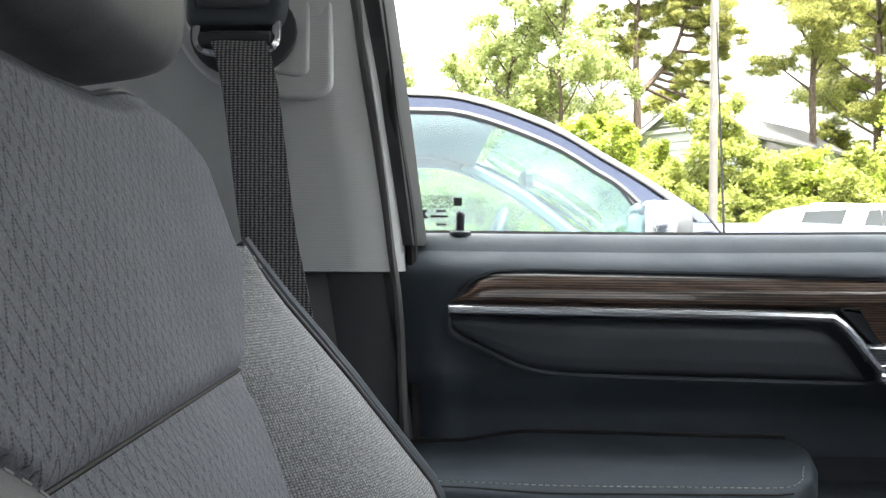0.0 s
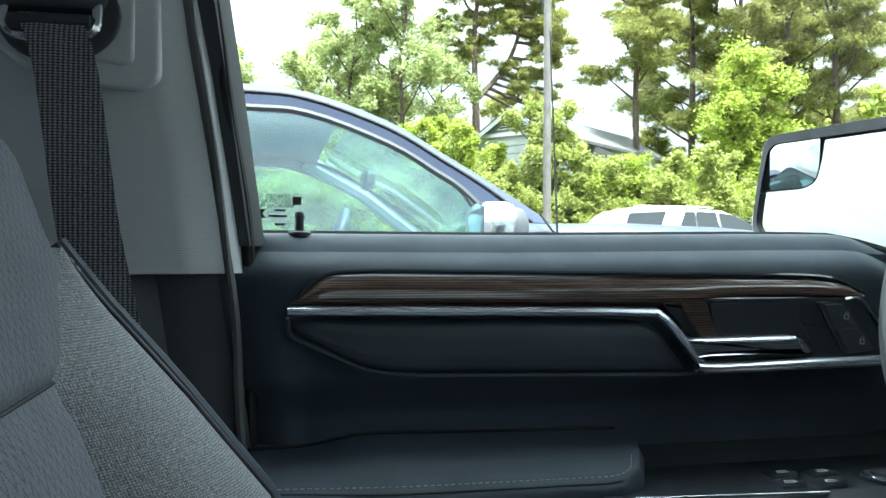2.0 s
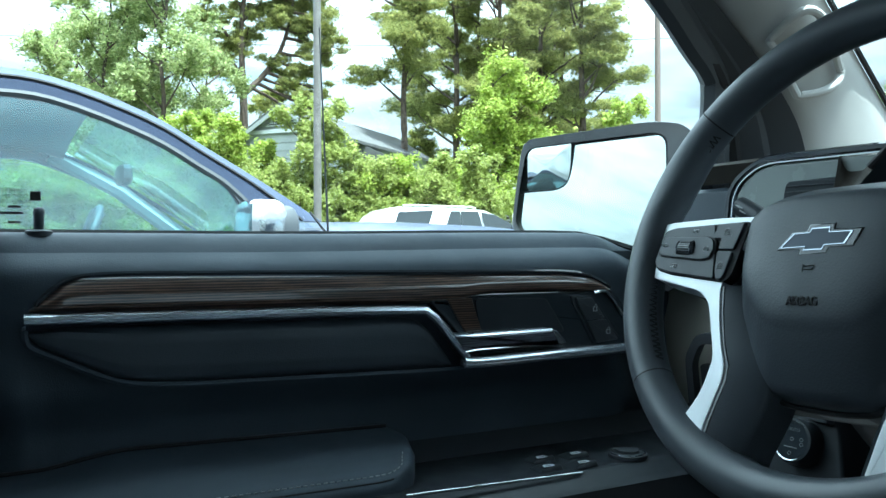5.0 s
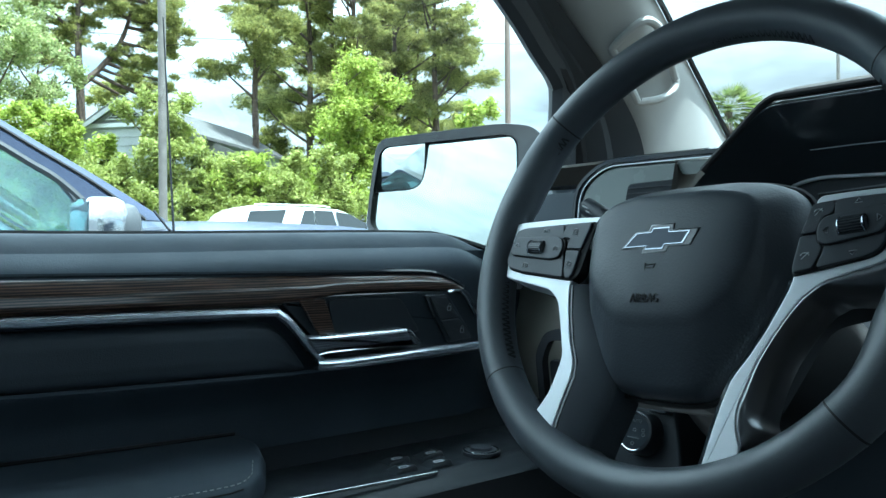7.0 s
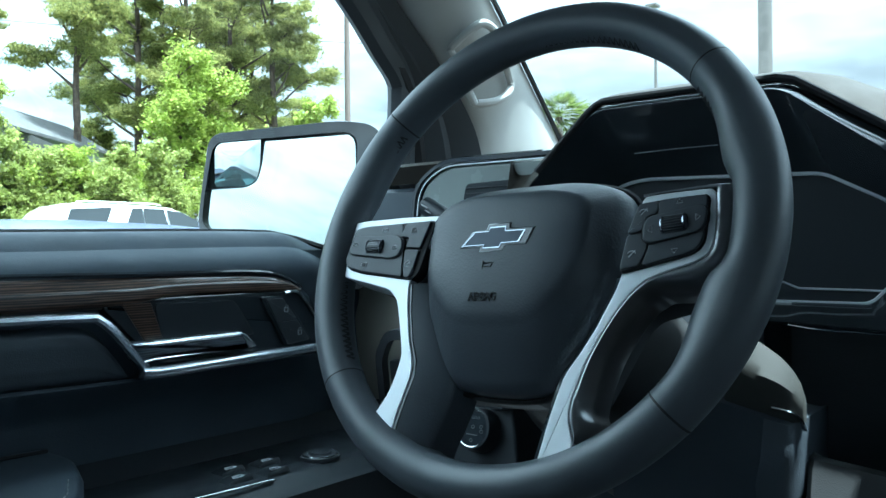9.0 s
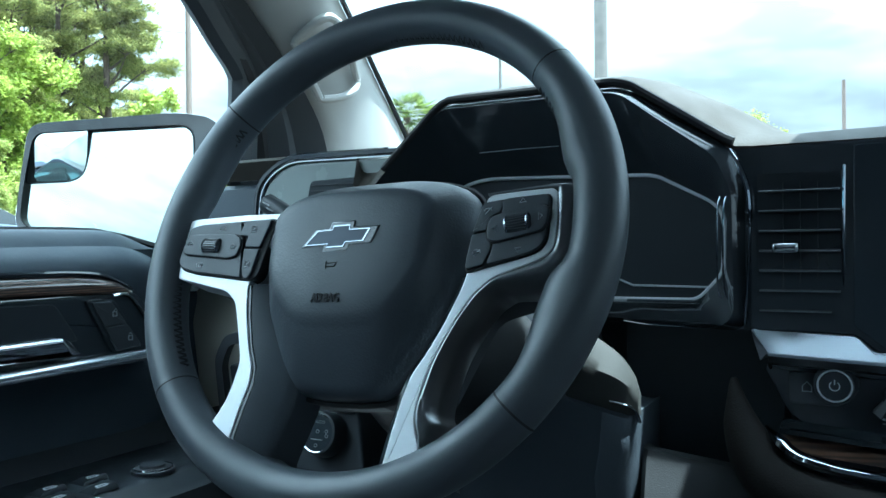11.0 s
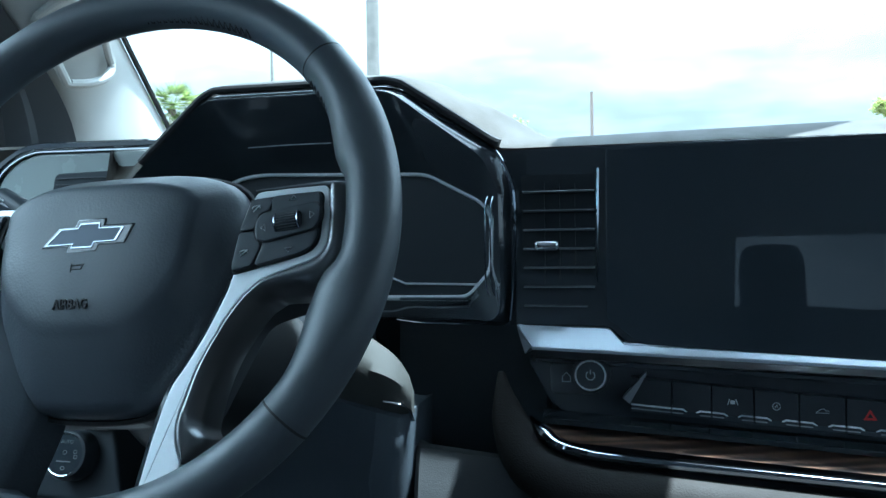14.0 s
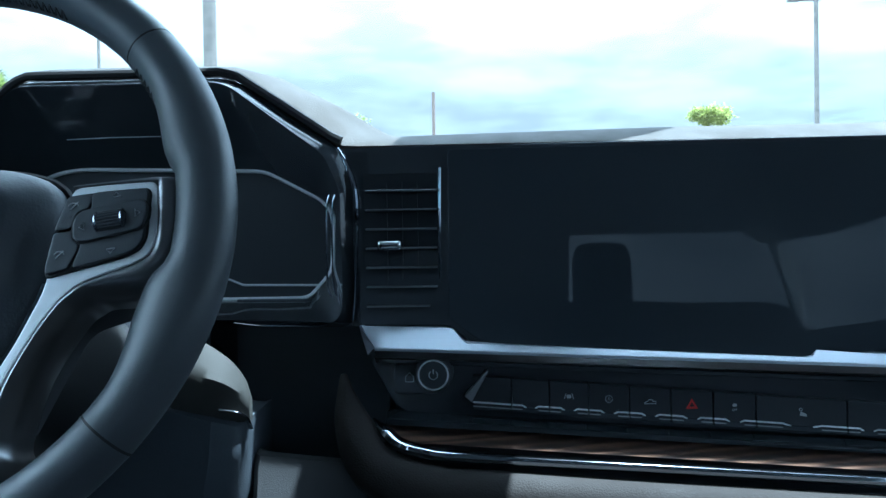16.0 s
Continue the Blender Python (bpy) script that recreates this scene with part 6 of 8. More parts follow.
    # badge: a slanted cross, bright line inside a dark border
    bo = [(-0.0328, -0.0129), (-0.0230, -0.0001), (-0.0118, 0.0002), (-0.0105, 0.0050), (0.0088, 0.0053), (0.0088, 0.0008), (0.0291, 0.0006), (0.0243, -0.0122), (0.0073, -0.0125), (0.0060, -0.0166), (-0.0146, -0.0168), (-0.0139, -0.0126)]
    bi = [(-0.0299, -0.0119), (-0.0212, -0.0013), (-0.0088, -0.0010), (-0.0078, 0.0020), (0.0056, 0.0021), (0.0058, -0.0014), (0.0224, -0.0016), (0.0184, -0.0104), (0.0039, -0.0107), (0.0028, -0.0140), (-0.0115, -0.0141), (-0.0105, -0.0115)]
    bc = (-0.0028, -0.0060)
    sm = [(bc[0] + (u - bc[0]) * 0.945, bc[1] + (v - bc[1]) * 0.885) for u, v in bi]
    mb = WHEEL @ Matrix.Translation((0, 0, 0.0150))
    bd = part("badge", slab(bo, -0.008, 0.0015, mb, 0.0008, 2), "badge_edge", pd, "dark badge with a bright outline")
    part("badge_line", ring_slab(bi, sm, 0.0, 0.0021, mb), "dark_chrome", bd, "bright outline of the badge", False)
    part("badge_face", slab(sm, 0.0, 0.0018, mb, 0.0002, 1), "badge_dark", bd, "dark ribbed badge face")
    bm = bmesh.new()
    mh = WHEEL @ Matrix.Translation((-0.0045, -0.0262, 0.0166))
    tube([mh @ Vector((u, v, 0)) for u, v in ((-0.0042, -0.0030), (-0.0042, 0.0028), (-0.0030, 0.0012), (0.0042, 0.0018), (0.0028, -0.0012), (-0.0038, -0.0010))], 0.00042, 4, bm=bm)
    part("horn_symbol", bm, "black_print", pd)
    part("pad_lettering", lettering("AIRBAG", 0.0068, WHEEL @ Matrix.Translation((-0.0050, -0.0492, 0.0154)) @ Matrix.Rotation(radians(9), 4, "X") @ Matrix.Diagonal((0.98, 1.30, 1, 1)), 0.0016), "black_print", pd, "dark moulded word on the pad", smooth=False)

    # hub body behind the pad, web under it that widens to the rim
    part("hub", slab(rounded([(-0.150, 0.014), (0.150, 0.014), (0.160, -0.024), (0.088, -0.044), (0.060, -0.110), (-0.060, -0.110), (-0.088, -0.044), (-0.160, -0.024)], 0.01, 3), -0.06, -0.026, WHEEL, 0.004, 2), "matte_black", s, "black hub behind the pad")
    bottom = [((R - 0.004) * math.cos(radians(t)), (R - 0.004) * math.sin(radians(t))) for t in range(246, 295, 4)]
    topv = [(0.0560, -0.1460), (0.0480, -0.1530), (0.0309, -0.1567), (0.0, -0.1582), (-0.0179, -0.1580), (-0.0340, -0.1555), (-0.0435, -0.1515), (-0.0560, -0.1530)]
    part("lower_web", slab(bottom + topv, -0.02, 0.0035, WHEEL, 0.004, 3), "pad_leather", s, "dark lower web of the rim")
    # side of the web: from the left spoke in under the pad
    arm = smooth_path([(-0.0720, -0.1590, 0), (-0.0696, -0.1380, 0), (-0.0669, -0.1236, 0), (-0.0629, -0.1053, 0), (-0.0637, -0.0942, 0), (-0.0712, -0.0791, 0), (-0.0792, -0.0557, 0), (-0.0842, -0.0346, 0)], 4)
    hole = smooth_path([(-0.0430, -0.1560, 0), (-0.0435, -0.1510, 0), (-0.0405, -0.1400, 0), (-0.0365, -0.1270, 0), (-0.0330, -0.1120, 0), (-0.0330, -0.0900, 0), (-0.0450, -0.0600, 0), (-0.0600, -0.0300, 0)], 4)
    part("side_web", loft([[W(*p.lerp(q, f).xy, 0.0045 - 0.012 * f ** 1.4 + dz) for f, dz in ((0, 0), (0.25, 0), (0.5, 0), (0.75, 0), (0.94, 0), (1.0, -0.004), (1.0, -0.03), (0, -0.03))] for p, q in zip(arm, hole)]), "pad_leather", s, "dark web beside the spoke", True, 50)

    mt = WHEEL @ Matrix.Translation((0, 0, 0.0075))
    left = [(-0.062, 0.0201), (-0.0984, 0.0216), (-0.1515, 0.0216), (-0.1625, 0.0194), (-0.1660, 0.0125), (-0.1650, -0.0155), (-0.1616, -0.0243), (-0.1543, -0.0281), (-0.1039, -0.0389), (-0.0929, -0.0474), (-0.0862, -0.0635), (-0.0802, -0.0791), (-0.0760, -0.0906), (-0.0782, -0.1056), (-0.0806, -0.1167), (-0.0865, -0.1285), (-0.0919, -0.1370), (-0.0932, -0.1460), (-0.0878, -0.1546), (-0.0734, -0.1610)]
    lin = [(-0.0716, -0.1595), (-0.0696, -0.1380), (-0.0669, -0.1236), (-0.0629, -0.1053), (-0.0637, -0.0942), (-0.0712, -0.0791), (-0.0792, -0.0557), (-0.0842, -0.0346)]
    right = [(0.1002, 0.0205), (0.1223, 0.0216), (0.1445, 0.0220), (0.1474, 0.0182), (0.1486, -0.0041), (0.1485, -0.0149), (0.1449, -0.0218), (0.1381, -0.0257), (0.1223, -0.0307), (0.1100, -0.0356), (0.1032, -0.0414), (0.0983, -0.0466), (0.0905, -0.0587), (0.0817, -0.0760), (0.0762, -0.0896), (0.0727, -0.1031), (0.0697, -0.1147), (0.0698, -0.1245), (0.0736, -0.1340), (0.0759, -0.1386)]
    rfoot = [(0.0724, -0.1466), (0.0643, -0.1533), (0.0525, -0.1610)]
    rin = [(0.0508, -0.1612), (0.0523, -0.1492), (0.0558, -0.1266), (0.0599, -0.1067), (0.0628, -0.0965), (0.0713, -0.0828), (0.0801, -0.0656), (0.0871, -0.0481), (0.0899, -0.0410), (0.0916, -0.0338)]
    wide = [(0.1002, 0.0240), (0.1230, 0.0262), (0.1500, 0.0282), (0.1605, 0.0245), (0.1627, -0.0060), (0.1617, -0.0200), (0.1560, -0.0310), (0.1450, -0.0392), (0.1270, -0.0402), (0.1150, -0.0405), (0.1092, -0.0435), (0.1034, -0.0480), (0.0938, -0.0619), (0.0864, -0.0777), (0.0824, -0.0899), (0.0795, -0.1036), (0.0785, -0.1170), (0.0812, -0.1235), (0.0788, -0.1300), (0.0768, -0.1385)]
    panels = {-1: [(-0.0690, 0.0162), (-0.1440, 0.0160), (-0.1545, 0.0138), (-0.1585, -0.0149), (-0.1530, -0.0212), (-0.1368, -0.0252), (-0.0826, -0.0322), (-0.0760, -0.0274)],
              1: [(0.0990, 0.0151), (0.1230, 0.0172), (0.1425, 0.0178), (0.1446, 0.0147), (0.1442, -0.0128), (0.1410, -0.0188), (0.1341, -0.0222), (0.0918, -0.0323), (0.0905, -0.0266)]}
    bigs = {-1: [(-0.1010, 0.0150), (-0.1435, 0.0148), (-0.1530, 0.0125), (-0.1568, -0.0146), (-0.1522, -0.0200), (-0.1365, -0.0240), (-0.0905, -0.0300), (-0.0940, -0.0120), (-0.0955, -0.0070)],
            1: [(0.1125, 0.0155), (0.1230, 0.0162), (0.1418, 0.0168), (0.1436, 0.0142), (0.1432, -0.0124), (0.1402, -0.0180), (0.1336, -0.0212), (0.1060, -0.0280), (0.1090, -0.0170), (0.1130, 0.0060)]}
    smalls = {-1: [[(-0.0975, 0.0148), (-0.0720, 0.0150), (-0.0780, -0.0070), (-0.0930, -0.0058), (-0.0915, 0.0026), (-0.1010, 0.0038)], [(-0.0930, -0.0072), (-0.0785, -0.0084), (-0.0810, -0.0262), (-0.0840, -0.0308), (-0.0885, -0.0300), (-0.0915, -0.0220)]],
              1: [[(0.0995, 0.0140), (0.1108, 0.0152), (0.1135, 0.0120), (0.1118, 0.0066), (0.1062, 0.0042), (0.1036, -0.0050), (0.0940, -0.0060)], [(0.0940, -0.0072), (0.1040, -0.0062), (0.1050, -0.0110), (0.1088, -0.0150), (0.1078, -0.0190), (0.1040, -0.0278), (0.0925, -0.0304), (0.0918, -0.0266)]]}
    rocks = {-1: [(-0.1475, 0.0068), (-0.1540, -0.0045), (-0.1500, -0.0100), (-0.1055, -0.0152), (-0.0975, -0.0135), (-0.0948, -0.0060), (-0.0970, 0.0012), (-0.1033, 0.0045)],
             1: [(0.1080, 0.0042), (0.1403, 0.0096), (0.1448, 0.0063), (0.1446, -0.0022), (0.1415, -0.0078), (0.1113, -0.0142), (0.1056, -0.0120), (0.1046, -0.0015)]}
    for sg in (-1, 1):
        plate = left + lin if sg < 0 else right + rfoot + rin
        sp = part("spoke", slab(rounded(plate, 0.005, 4), -0.030, -0.002, mt, 0.0010, 3), "satin_silver", s, "satin silver spoke")
        inner = lin if sg < 0 else rin
        part("spoke_edge", tube([mt @ Vector((u - sg * 0.0016, v, -0.0045)) for u, v in inner], 0.0017, 6, up=(1, 0, 0)), "piano_black", sp)
        part("edge_line", tube([mt @ Vector((u - sg * 0.0032, v, -0.0052)) for u, v in inner], 0.0005, 5, up=(1, 0, 0)), "dark_chrome", sp, "thin bright line along the spoke")
        if sg > 0:
            # dark satin body rounding over from the silver face to the thumb hole
            si, so = smooth_path([(u, v, 0) for u, v in right], 4), smooth_path([(u, v, 0) for u, v in wide], 4)
            rings = []
            for p, q in zip(si, so):
                ring = [mt @ Vector((p.x, p.y, -0.012))]
                for f in (0.0, 0.12, 0.3, 0.5, 0.68, 0.83, 0.93, 1.0):
                    ring.append(mt @ Vector((*p.lerp(q, f).xy, -0.0026 + 0.0016 * math.sin(math.pi * min(1, f * 1.6)) - 0.0130 * f ** 2.6)))
                ring += [mt @ Vector((q.x, q.y, -0.024)), mt @ Vector((q.x - 0.004, q.y + 0.003, -0.044)), mt @ Vector((p.x, p.y, -0.044))]
                rings.append(ring)
            part("spoke_side", loft(rings), "spoke_satin", sp, "dark satin side of the spoke", True, 60)
        part("switch_panel", slab(rounded(panels[sg], 0.004, 3), -0.01, -0.0008, mt, 0.0006, 2), "rubber", sp)
        part("switch", slab(rounded(bigs[sg], 0.003, 3), -0.004, 0.0014, mt, 0.0008, 2), "button_black", sp)
        for q in smalls[sg]:
            part("switch", slab(rounded(q, 0.0018, 3), -0.004, 0.0014, mt, 0.0008, 2), "button_black", sp)
        c = Vector(np.mean(rocks[sg], axis=0))
        gap = [tuple(c + (Vector(q) - c) * 1.035 + (Vector(q) - c).normalized() * 0.0004) for q in rocks[sg]]
        part("rocker_gap", slab(rounded(gap, 0.003, 3), 0.0, 0.0017, mt, 0), "rubber", sp)
        part("rocker", slab(rounded(rocks[sg], 0.003, 4), 0.0, 0.0034, mt, 0.0010, 2), "button_black", sp)
        rc = (-0.1238, -0.0042) if sg < 0 else (0.1250, -0.0022)
        rot = mt @ Matrix.Translation((*rc, 0)) @ Matrix.Rotation(radians(-4 if sg < 0 else 6), 4, "Z")
        bm = loft([[rot @ Vector((dx, dr * math.cos(t), 0.002 + dr * 0.8 * math.sin(t))) for t in frange(0, 2 * math.pi, 24)[:-1]] for dx, dr in ((-0.0090, 0.0035), (-0.0078, 0.0056), (0.0078, 0.0056), (0.0090, 0.0035))])
        part("roller", bm, "piano_black", sp, "ridged thumb roller")
        for k in range(9):
            t = 0.35 + k * 0.30
            part("roller_ridge", tube([rot @ Vector((dx, 0.0058 * math.cos(t), 0.002 + 0.0046 * math.sin(t))) for dx in (-0.0060, 0.0060)], 0.00045, 4), "matte_black", sp)
        bm = bmesh.new()
        for dx in (-0.0070, 0.0070):
            tube([rot @ Vector((dx, 0.0058 * math.cos(t), 0.002 + 0.0047 * math.sin(t))) for t in frange(0.3, math.pi - 0.3, 10)], 0.0006, 4, bm=bm)
        part("roller_line", bm, "dark_chrome", sp)
        # printed marks on the switches
        pr = lambda u, v, w=0.0017: mt @ Matrix.Translation((u, v, w))
        if sg < 0:
            bm = lettering("SET", 0.0044, pr(-0.1335, -0.0188) @ Matrix.Rotation(radians(-6), 4, "Z"))
            part("switch_print", bm, "grey_print", sp, "pale printed symbol", smooth=False)
            bm = lettering("RES", 0.0040, pr(-0.1185, 0.0103) @ Matrix.Rotation(radians(-2), 4, "Z"))
            part("switch_print", bm, "grey_print", sp, "pale printed symbol", smooth=False)
            for u, v, w in ((-0.1465, -0.0020, 0.0036), (-0.1020, -0.0070, 0.0036), (-0.0870, 0.0078, 0.0017), (-0.0865, -0.0195, 0.0017)):
                mm = pr(u, v, w)
                bm = tube([mm @ Vector((0.0024 * math.cos(t), 0.0024 * math.sin(t), 0)) for t in frange(-0.5, math.pi + 0.5, 10)], 0.0003, 4)
                tube([mm @ Vector((-0.0005, -0.0008, 0)), mm @ Vector((0.0012, 0.0008, 0))], 0.0003, 4, bm=bm)
                if u > -0.09:
                    tube([mm @ Vector((-0.0025, -0.0022, 0)), mm @ Vector((0.0026, -0.0022, 0))], 0.0003, 4, bm=bm)
                part("switch_print", bm, "grey_print", sp, "pale printed symbol", smooth=False)
        else:
            for u, v, rz, w in ((0.1265, 0.0130, 94, 0.0017), (0.1265, -0.0190, -86, 0.0017), (0.1395, 0.0010, 6, 0.0036), (0.1105, -0.0055, 186, 0.0036)):
                mm = pr(u, v, w) @ Matrix.Rotation(radians(rz), 4, "Z")
                bm = tube([mm @ Vector(q) for q in ((0.0018, 0, 0), (-0.0010, 0.0022, 0), (-0.0010, -0.0022, 0))], 0.0003, 4, closed=True)
                part("switch_print", bm, "grey_print", sp, "pale printed symbol", smooth=False)
            for u, v in ((0.1035, 0.0078), (0.0990, -0.0200)):
                mm = pr(u, v)
                bm = tube([mm @ Vector((0.0026 * math.cos(t), 0.0018 * math.sin(t), 0)) for t in frange(0, math.pi, 8)], 0.0003, 4)
                tube([mm @ Vector((-0.0018, -0.0022, 0)), mm @ Vector((0.0022, 0.0022, 0))], 0.0003, 4, bm=bm)
                part("switch_print", bm, "grey_print", sp, "pale printed symbol", smooth=False)


steering_wheel()


def steering_column():
    c = thing("steering_column", (0.66, 0.373, -0.25), "dark steering column shroud behind the wheel", "steering column")
    ax = Vector((math.cos(RAKE), 0, -math.sin(RAKE)))
    rings = []
    for d, w, h, dz in ((0.050, 0.056, 0.050, -0.010), (0.09, 0.070, 0.056, -0.014), (0.14, 0.078, 0.058, -0.030), (0.20, 0.086, 0.066, -0.036), (0.23, 0.090, 0.075, -0.040), (0.30, 0.10, 0.09, -0.03)):
        o = WC + ax * d + Vector((0, 0, dz - 0.03))
        rings.append([o + Vector((h * math.sin(t) * math.sin(RAKE) * 0.8, w * math.copysign(abs(math.cos(t)) ** 0.6, math.cos(t)), h * math.copysign(abs(math.sin(t)) ** 0.6, math.sin(t)))) for t in frange(0, 2 * math.pi, 28)[:-1]])
    # coloured near black so the shroud looks out of the sun
    part("shroud", loft(rings), "deep_black", c, "dark column shroud")
    # stalk to the left: a fat end with a printed lamp mark
    st = part("stalk", tube([(0.60, 0.42, -0.040), (0.618, 0.50, 0.004), (0.626, 0.545, 0.030)], [0.008, 0.0085, 0.009], 12), "matte_black", c, "black column stalk")
    part("stalk_end", tube([(0.625, 0.538, 0.026), (0.627, 0.546, 0.030), (0.631, 0.572, 0.0425), (0.6315, 0.574, 0.0435)], [0.0090, 0.0100, 0.0095, 0.007], 16), "ledge_black", st)
    bm = tube([(0.6195, 0.560, 0.0395), (0.6200, 0.568, 0.0430)], 0.0008, 4)
    tube([(0.6190, 0.555, 0.0340), (0.6195, 0.563, 0.0375)], 0.0008, 4, bm=bm)
    part("stalk_print", bm, "grey_print", st, "pale printed lamp mark")
    # knee bolster to the right of the column over a darker cover, a bright clip between; its sunlit end is coloured
    # paler than its shaded rest
    kn = thing("knee_panel", (0.72, 0.30, -0.45), "grey padded knee panel under the column", "dash trim")
    at = Vector((0.06, 0.0515, 0.002))
    near = Matrix.Translation(at) @ Matrix.Scale(0.874, 4) @ Matrix.Translation(-at)

    def piece(name, bm, *rest):
        bm.transform(near)
        return part(name, bm, *rest)
    end = lambda y: 1 - math.sqrt(max(0.0, 1 - max(0.0, (0.290 - y) / 0.0495) ** 2))
    prof = [(0.735, -0.100), (0.728, -0.074), (0.714, -0.066), (0.702, -0.082), (0.697, -0.105), (0.700, -0.130), (0.710, -0.148), (0.735, -0.152)]
    piece("bulge", loft([[Vector((0.722 + (x - 0.722) * (1 - 0.85 * end(y)), y, -0.112 - 0.026 * end(y) + (z - 0.016 * ss(0.32, 0.26, y) * (1 if z > -0.1 else 0) + 0.112) * (1 - 0.80 * end(y)))) for x, z in prof] for y in frange(0.241, 0.290, 12) + [0.30]]), "khaki_trim", kn, "pale grey padded bulge")
    prof = [(0.790, -0.030), (0.752, -0.050), (0.722, -0.075), (0.712, -0.105), (0.716, -0.138), (0.80, -0.145)]
    piece("shaded_cover", loft([[Vector((x, y, z)) for x, z in prof] for y in frange(0.298, 0.40, 5)]), "ledge_black", kn, "dark upper knee cover")
    seam = lambda y: -0.128 - 0.30 * max(0.0, 0.300 - y)
    rings = []
    for y, dx in ((0.2440, 0.020), (0.2465, 0.006), (0.252, 0.0), (0.266, -0.004), (0.268, -0.006), (0.30, -0.010), (0.40, -0.012)):
        rings.append([Vector((x + dx, y + 0.010 * ss(-0.16, -0.22, z), z)) for x, z in ((0.78, seam(y)), (0.716, seam(y) - 0.001), (0.708, seam(y) - 0.006), (0.704, -0.175), (0.708, -0.200), (0.735, -0.30), (0.76, -0.45), (0.80, -0.45))])
    piece("lower_cover", loft(rings), "soft_black", kn, "dark lower knee cover")
    part("back_panel", loft([[Vector((x, y, z)) for x, z in ((0.758, -0.05), (0.752, -0.20), (0.76, -0.45), (0.80, -0.45), (0.80, -0.05))] for y in frange(0.130, 0.262, 4)]), "soft_black", kn, "black panel beside the knee bulge")
    piece("metal_clip", tube(smooth_path([(0.703, 0.262, -0.1335), (0.708, 0.250, -0.1365), (0.716, 0.2435, -0.1430), (0.720, 0.2410, -0.1530)], 4), 0.0024, 8, flat=0.5), "chrome", kn, "small bright metal clip")


steering_column()


def lamp_switch():
    s = thing("lamp_switch", (0.64, 0.50, -0.22), "round headlamp switch on a black dash panel", "switch")
    m = frame_of((0, -1, 0), (0.30, 0, 1), (0.640, 0.518, -0.174)) @ Matrix.Scale(0.82, 4)
    part("panel", slab(rounded([(-0.075, -0.045), (0.060, -0.045), (0.030, 0.060), (-0.045, 0.055)], 0.012, 4), -0.12, -0.012, m, 0.004, 3), "ledge_black", s)
    k = part("knob", loft([[m @ Vector((r * math.cos(t), r * math.sin(t), w)) for t in frange(0, 2 * math.pi, 40)[:-1]] for r, w in ((0.026, -0.014), (0.0255, 0.004), (0.0235, 0.008), (0.0205, 0.0085), (0.0200, 0.0065))]), "ledge_black", s, "ridged rotary knob")
    part("knob_face", loft([[m @ Vector((r * math.cos(t), r * math.sin(t), w)) for t in frange(0, 2 * math.pi, 32)[:-1]] for r, w in ((0.0205, 0.0060), (0.0200, 0.0078))]), "piano_black", k)
    part("knob_ring", tube([m @ Vector((0.0212 * math.cos(t), 0.0212 * math.sin(t), 0.0088)) for t in frange(0.9, 1.9, 12)], 0.0006, 5), "chrome", k)
    part("knob_ring", tube([m @ Vector((0.0212 * math.cos(t), 0.0212 * math.sin(t), 0.0088)) for t in frange(3.6, 5.3, 16)], 0.0006, 5), "chrome", k)
    bm = lettering("AUTO", 0.0052, m @ Matrix.Translation((0.001, 0.0125, 0.0082)))
    tube([m @ Vector((-0.008, -0.007, 0.0082)), m @ Vector((0.008, -0.007, 0.0082))], 0.0006, 4, bm=bm)
    for u, v in ((-0.012, 0.005), (0.012, 0.003), (0.0, 0.002), (0.0, -0.0135), (0.013, -0.002)):
        tube([m @ Vector((u + 0.0022 * math.cos(t), v + 0.0018 * math.sin(t), 0.0082)) for t in frange(0, 2 * math.pi, 8)[:-1]], 0.0004, 4, closed=True, bm=bm)
    part("knob_print", bm, "dim_print", k, "pale printed lamp marks", smooth=False)
    b = part("dimmer_key", slab(rounded([(0.006, 0.026), (0.034, 0.026), (0.030, 0.044), (0.004, 0.044)], 0.004, 3), -0.012, 0.002, m, 0.002, 2), "button_black", s)
    bm = lettering("+", 0.011, m @ Matrix.Translation((0.012, 0.0345, 0.0024)))
    tube([m @ Vector((0.023 + 0.004 * math.cos(t), 0.0345 + 0.004 * math.sin(t), 0.0024)) for t in frange(0.8, 5.4, 12)], 0.0005, 4, bm=bm)
    part("key_print", bm, "grey_print", b, smooth=False)


lamp_switch()


def console():
    c = thing("centre_console", (0.55, 0.10, -0.76), "grey grained low console between the seats", "console")
    part("body", loft([[Vector((x, y, z)) for x, z in ((0.60, -0.76), (0.585, -0.36), (0.600, -0.322), (0.66, -0.305), (0.80, -0.295), (0.80, -0.76))] for y in (0.215, 0.205, 0.13, 0.02, -0.12, -0.26, -0.27)]), "console_grain", c)
    up = [(0.600, -0.38), (0.632, -0.245), (0.652, -0.1665), (0.658, -0.1590), (0.668, -0.1580), (0.75, -0.190), (0.75, -0.38)]
    part("upright", loft([[Vector((x + dx, y, z + 0.10 * (y - 0.2157))) for x, z in up] for y, dx in ((0.2230, 0.014), (0.2205, 0.004), (0.2165, 0.0), (0.18, 0.0), (0.100, 0.0))]), "console_grain", c, "grained upright end of the console")


console()


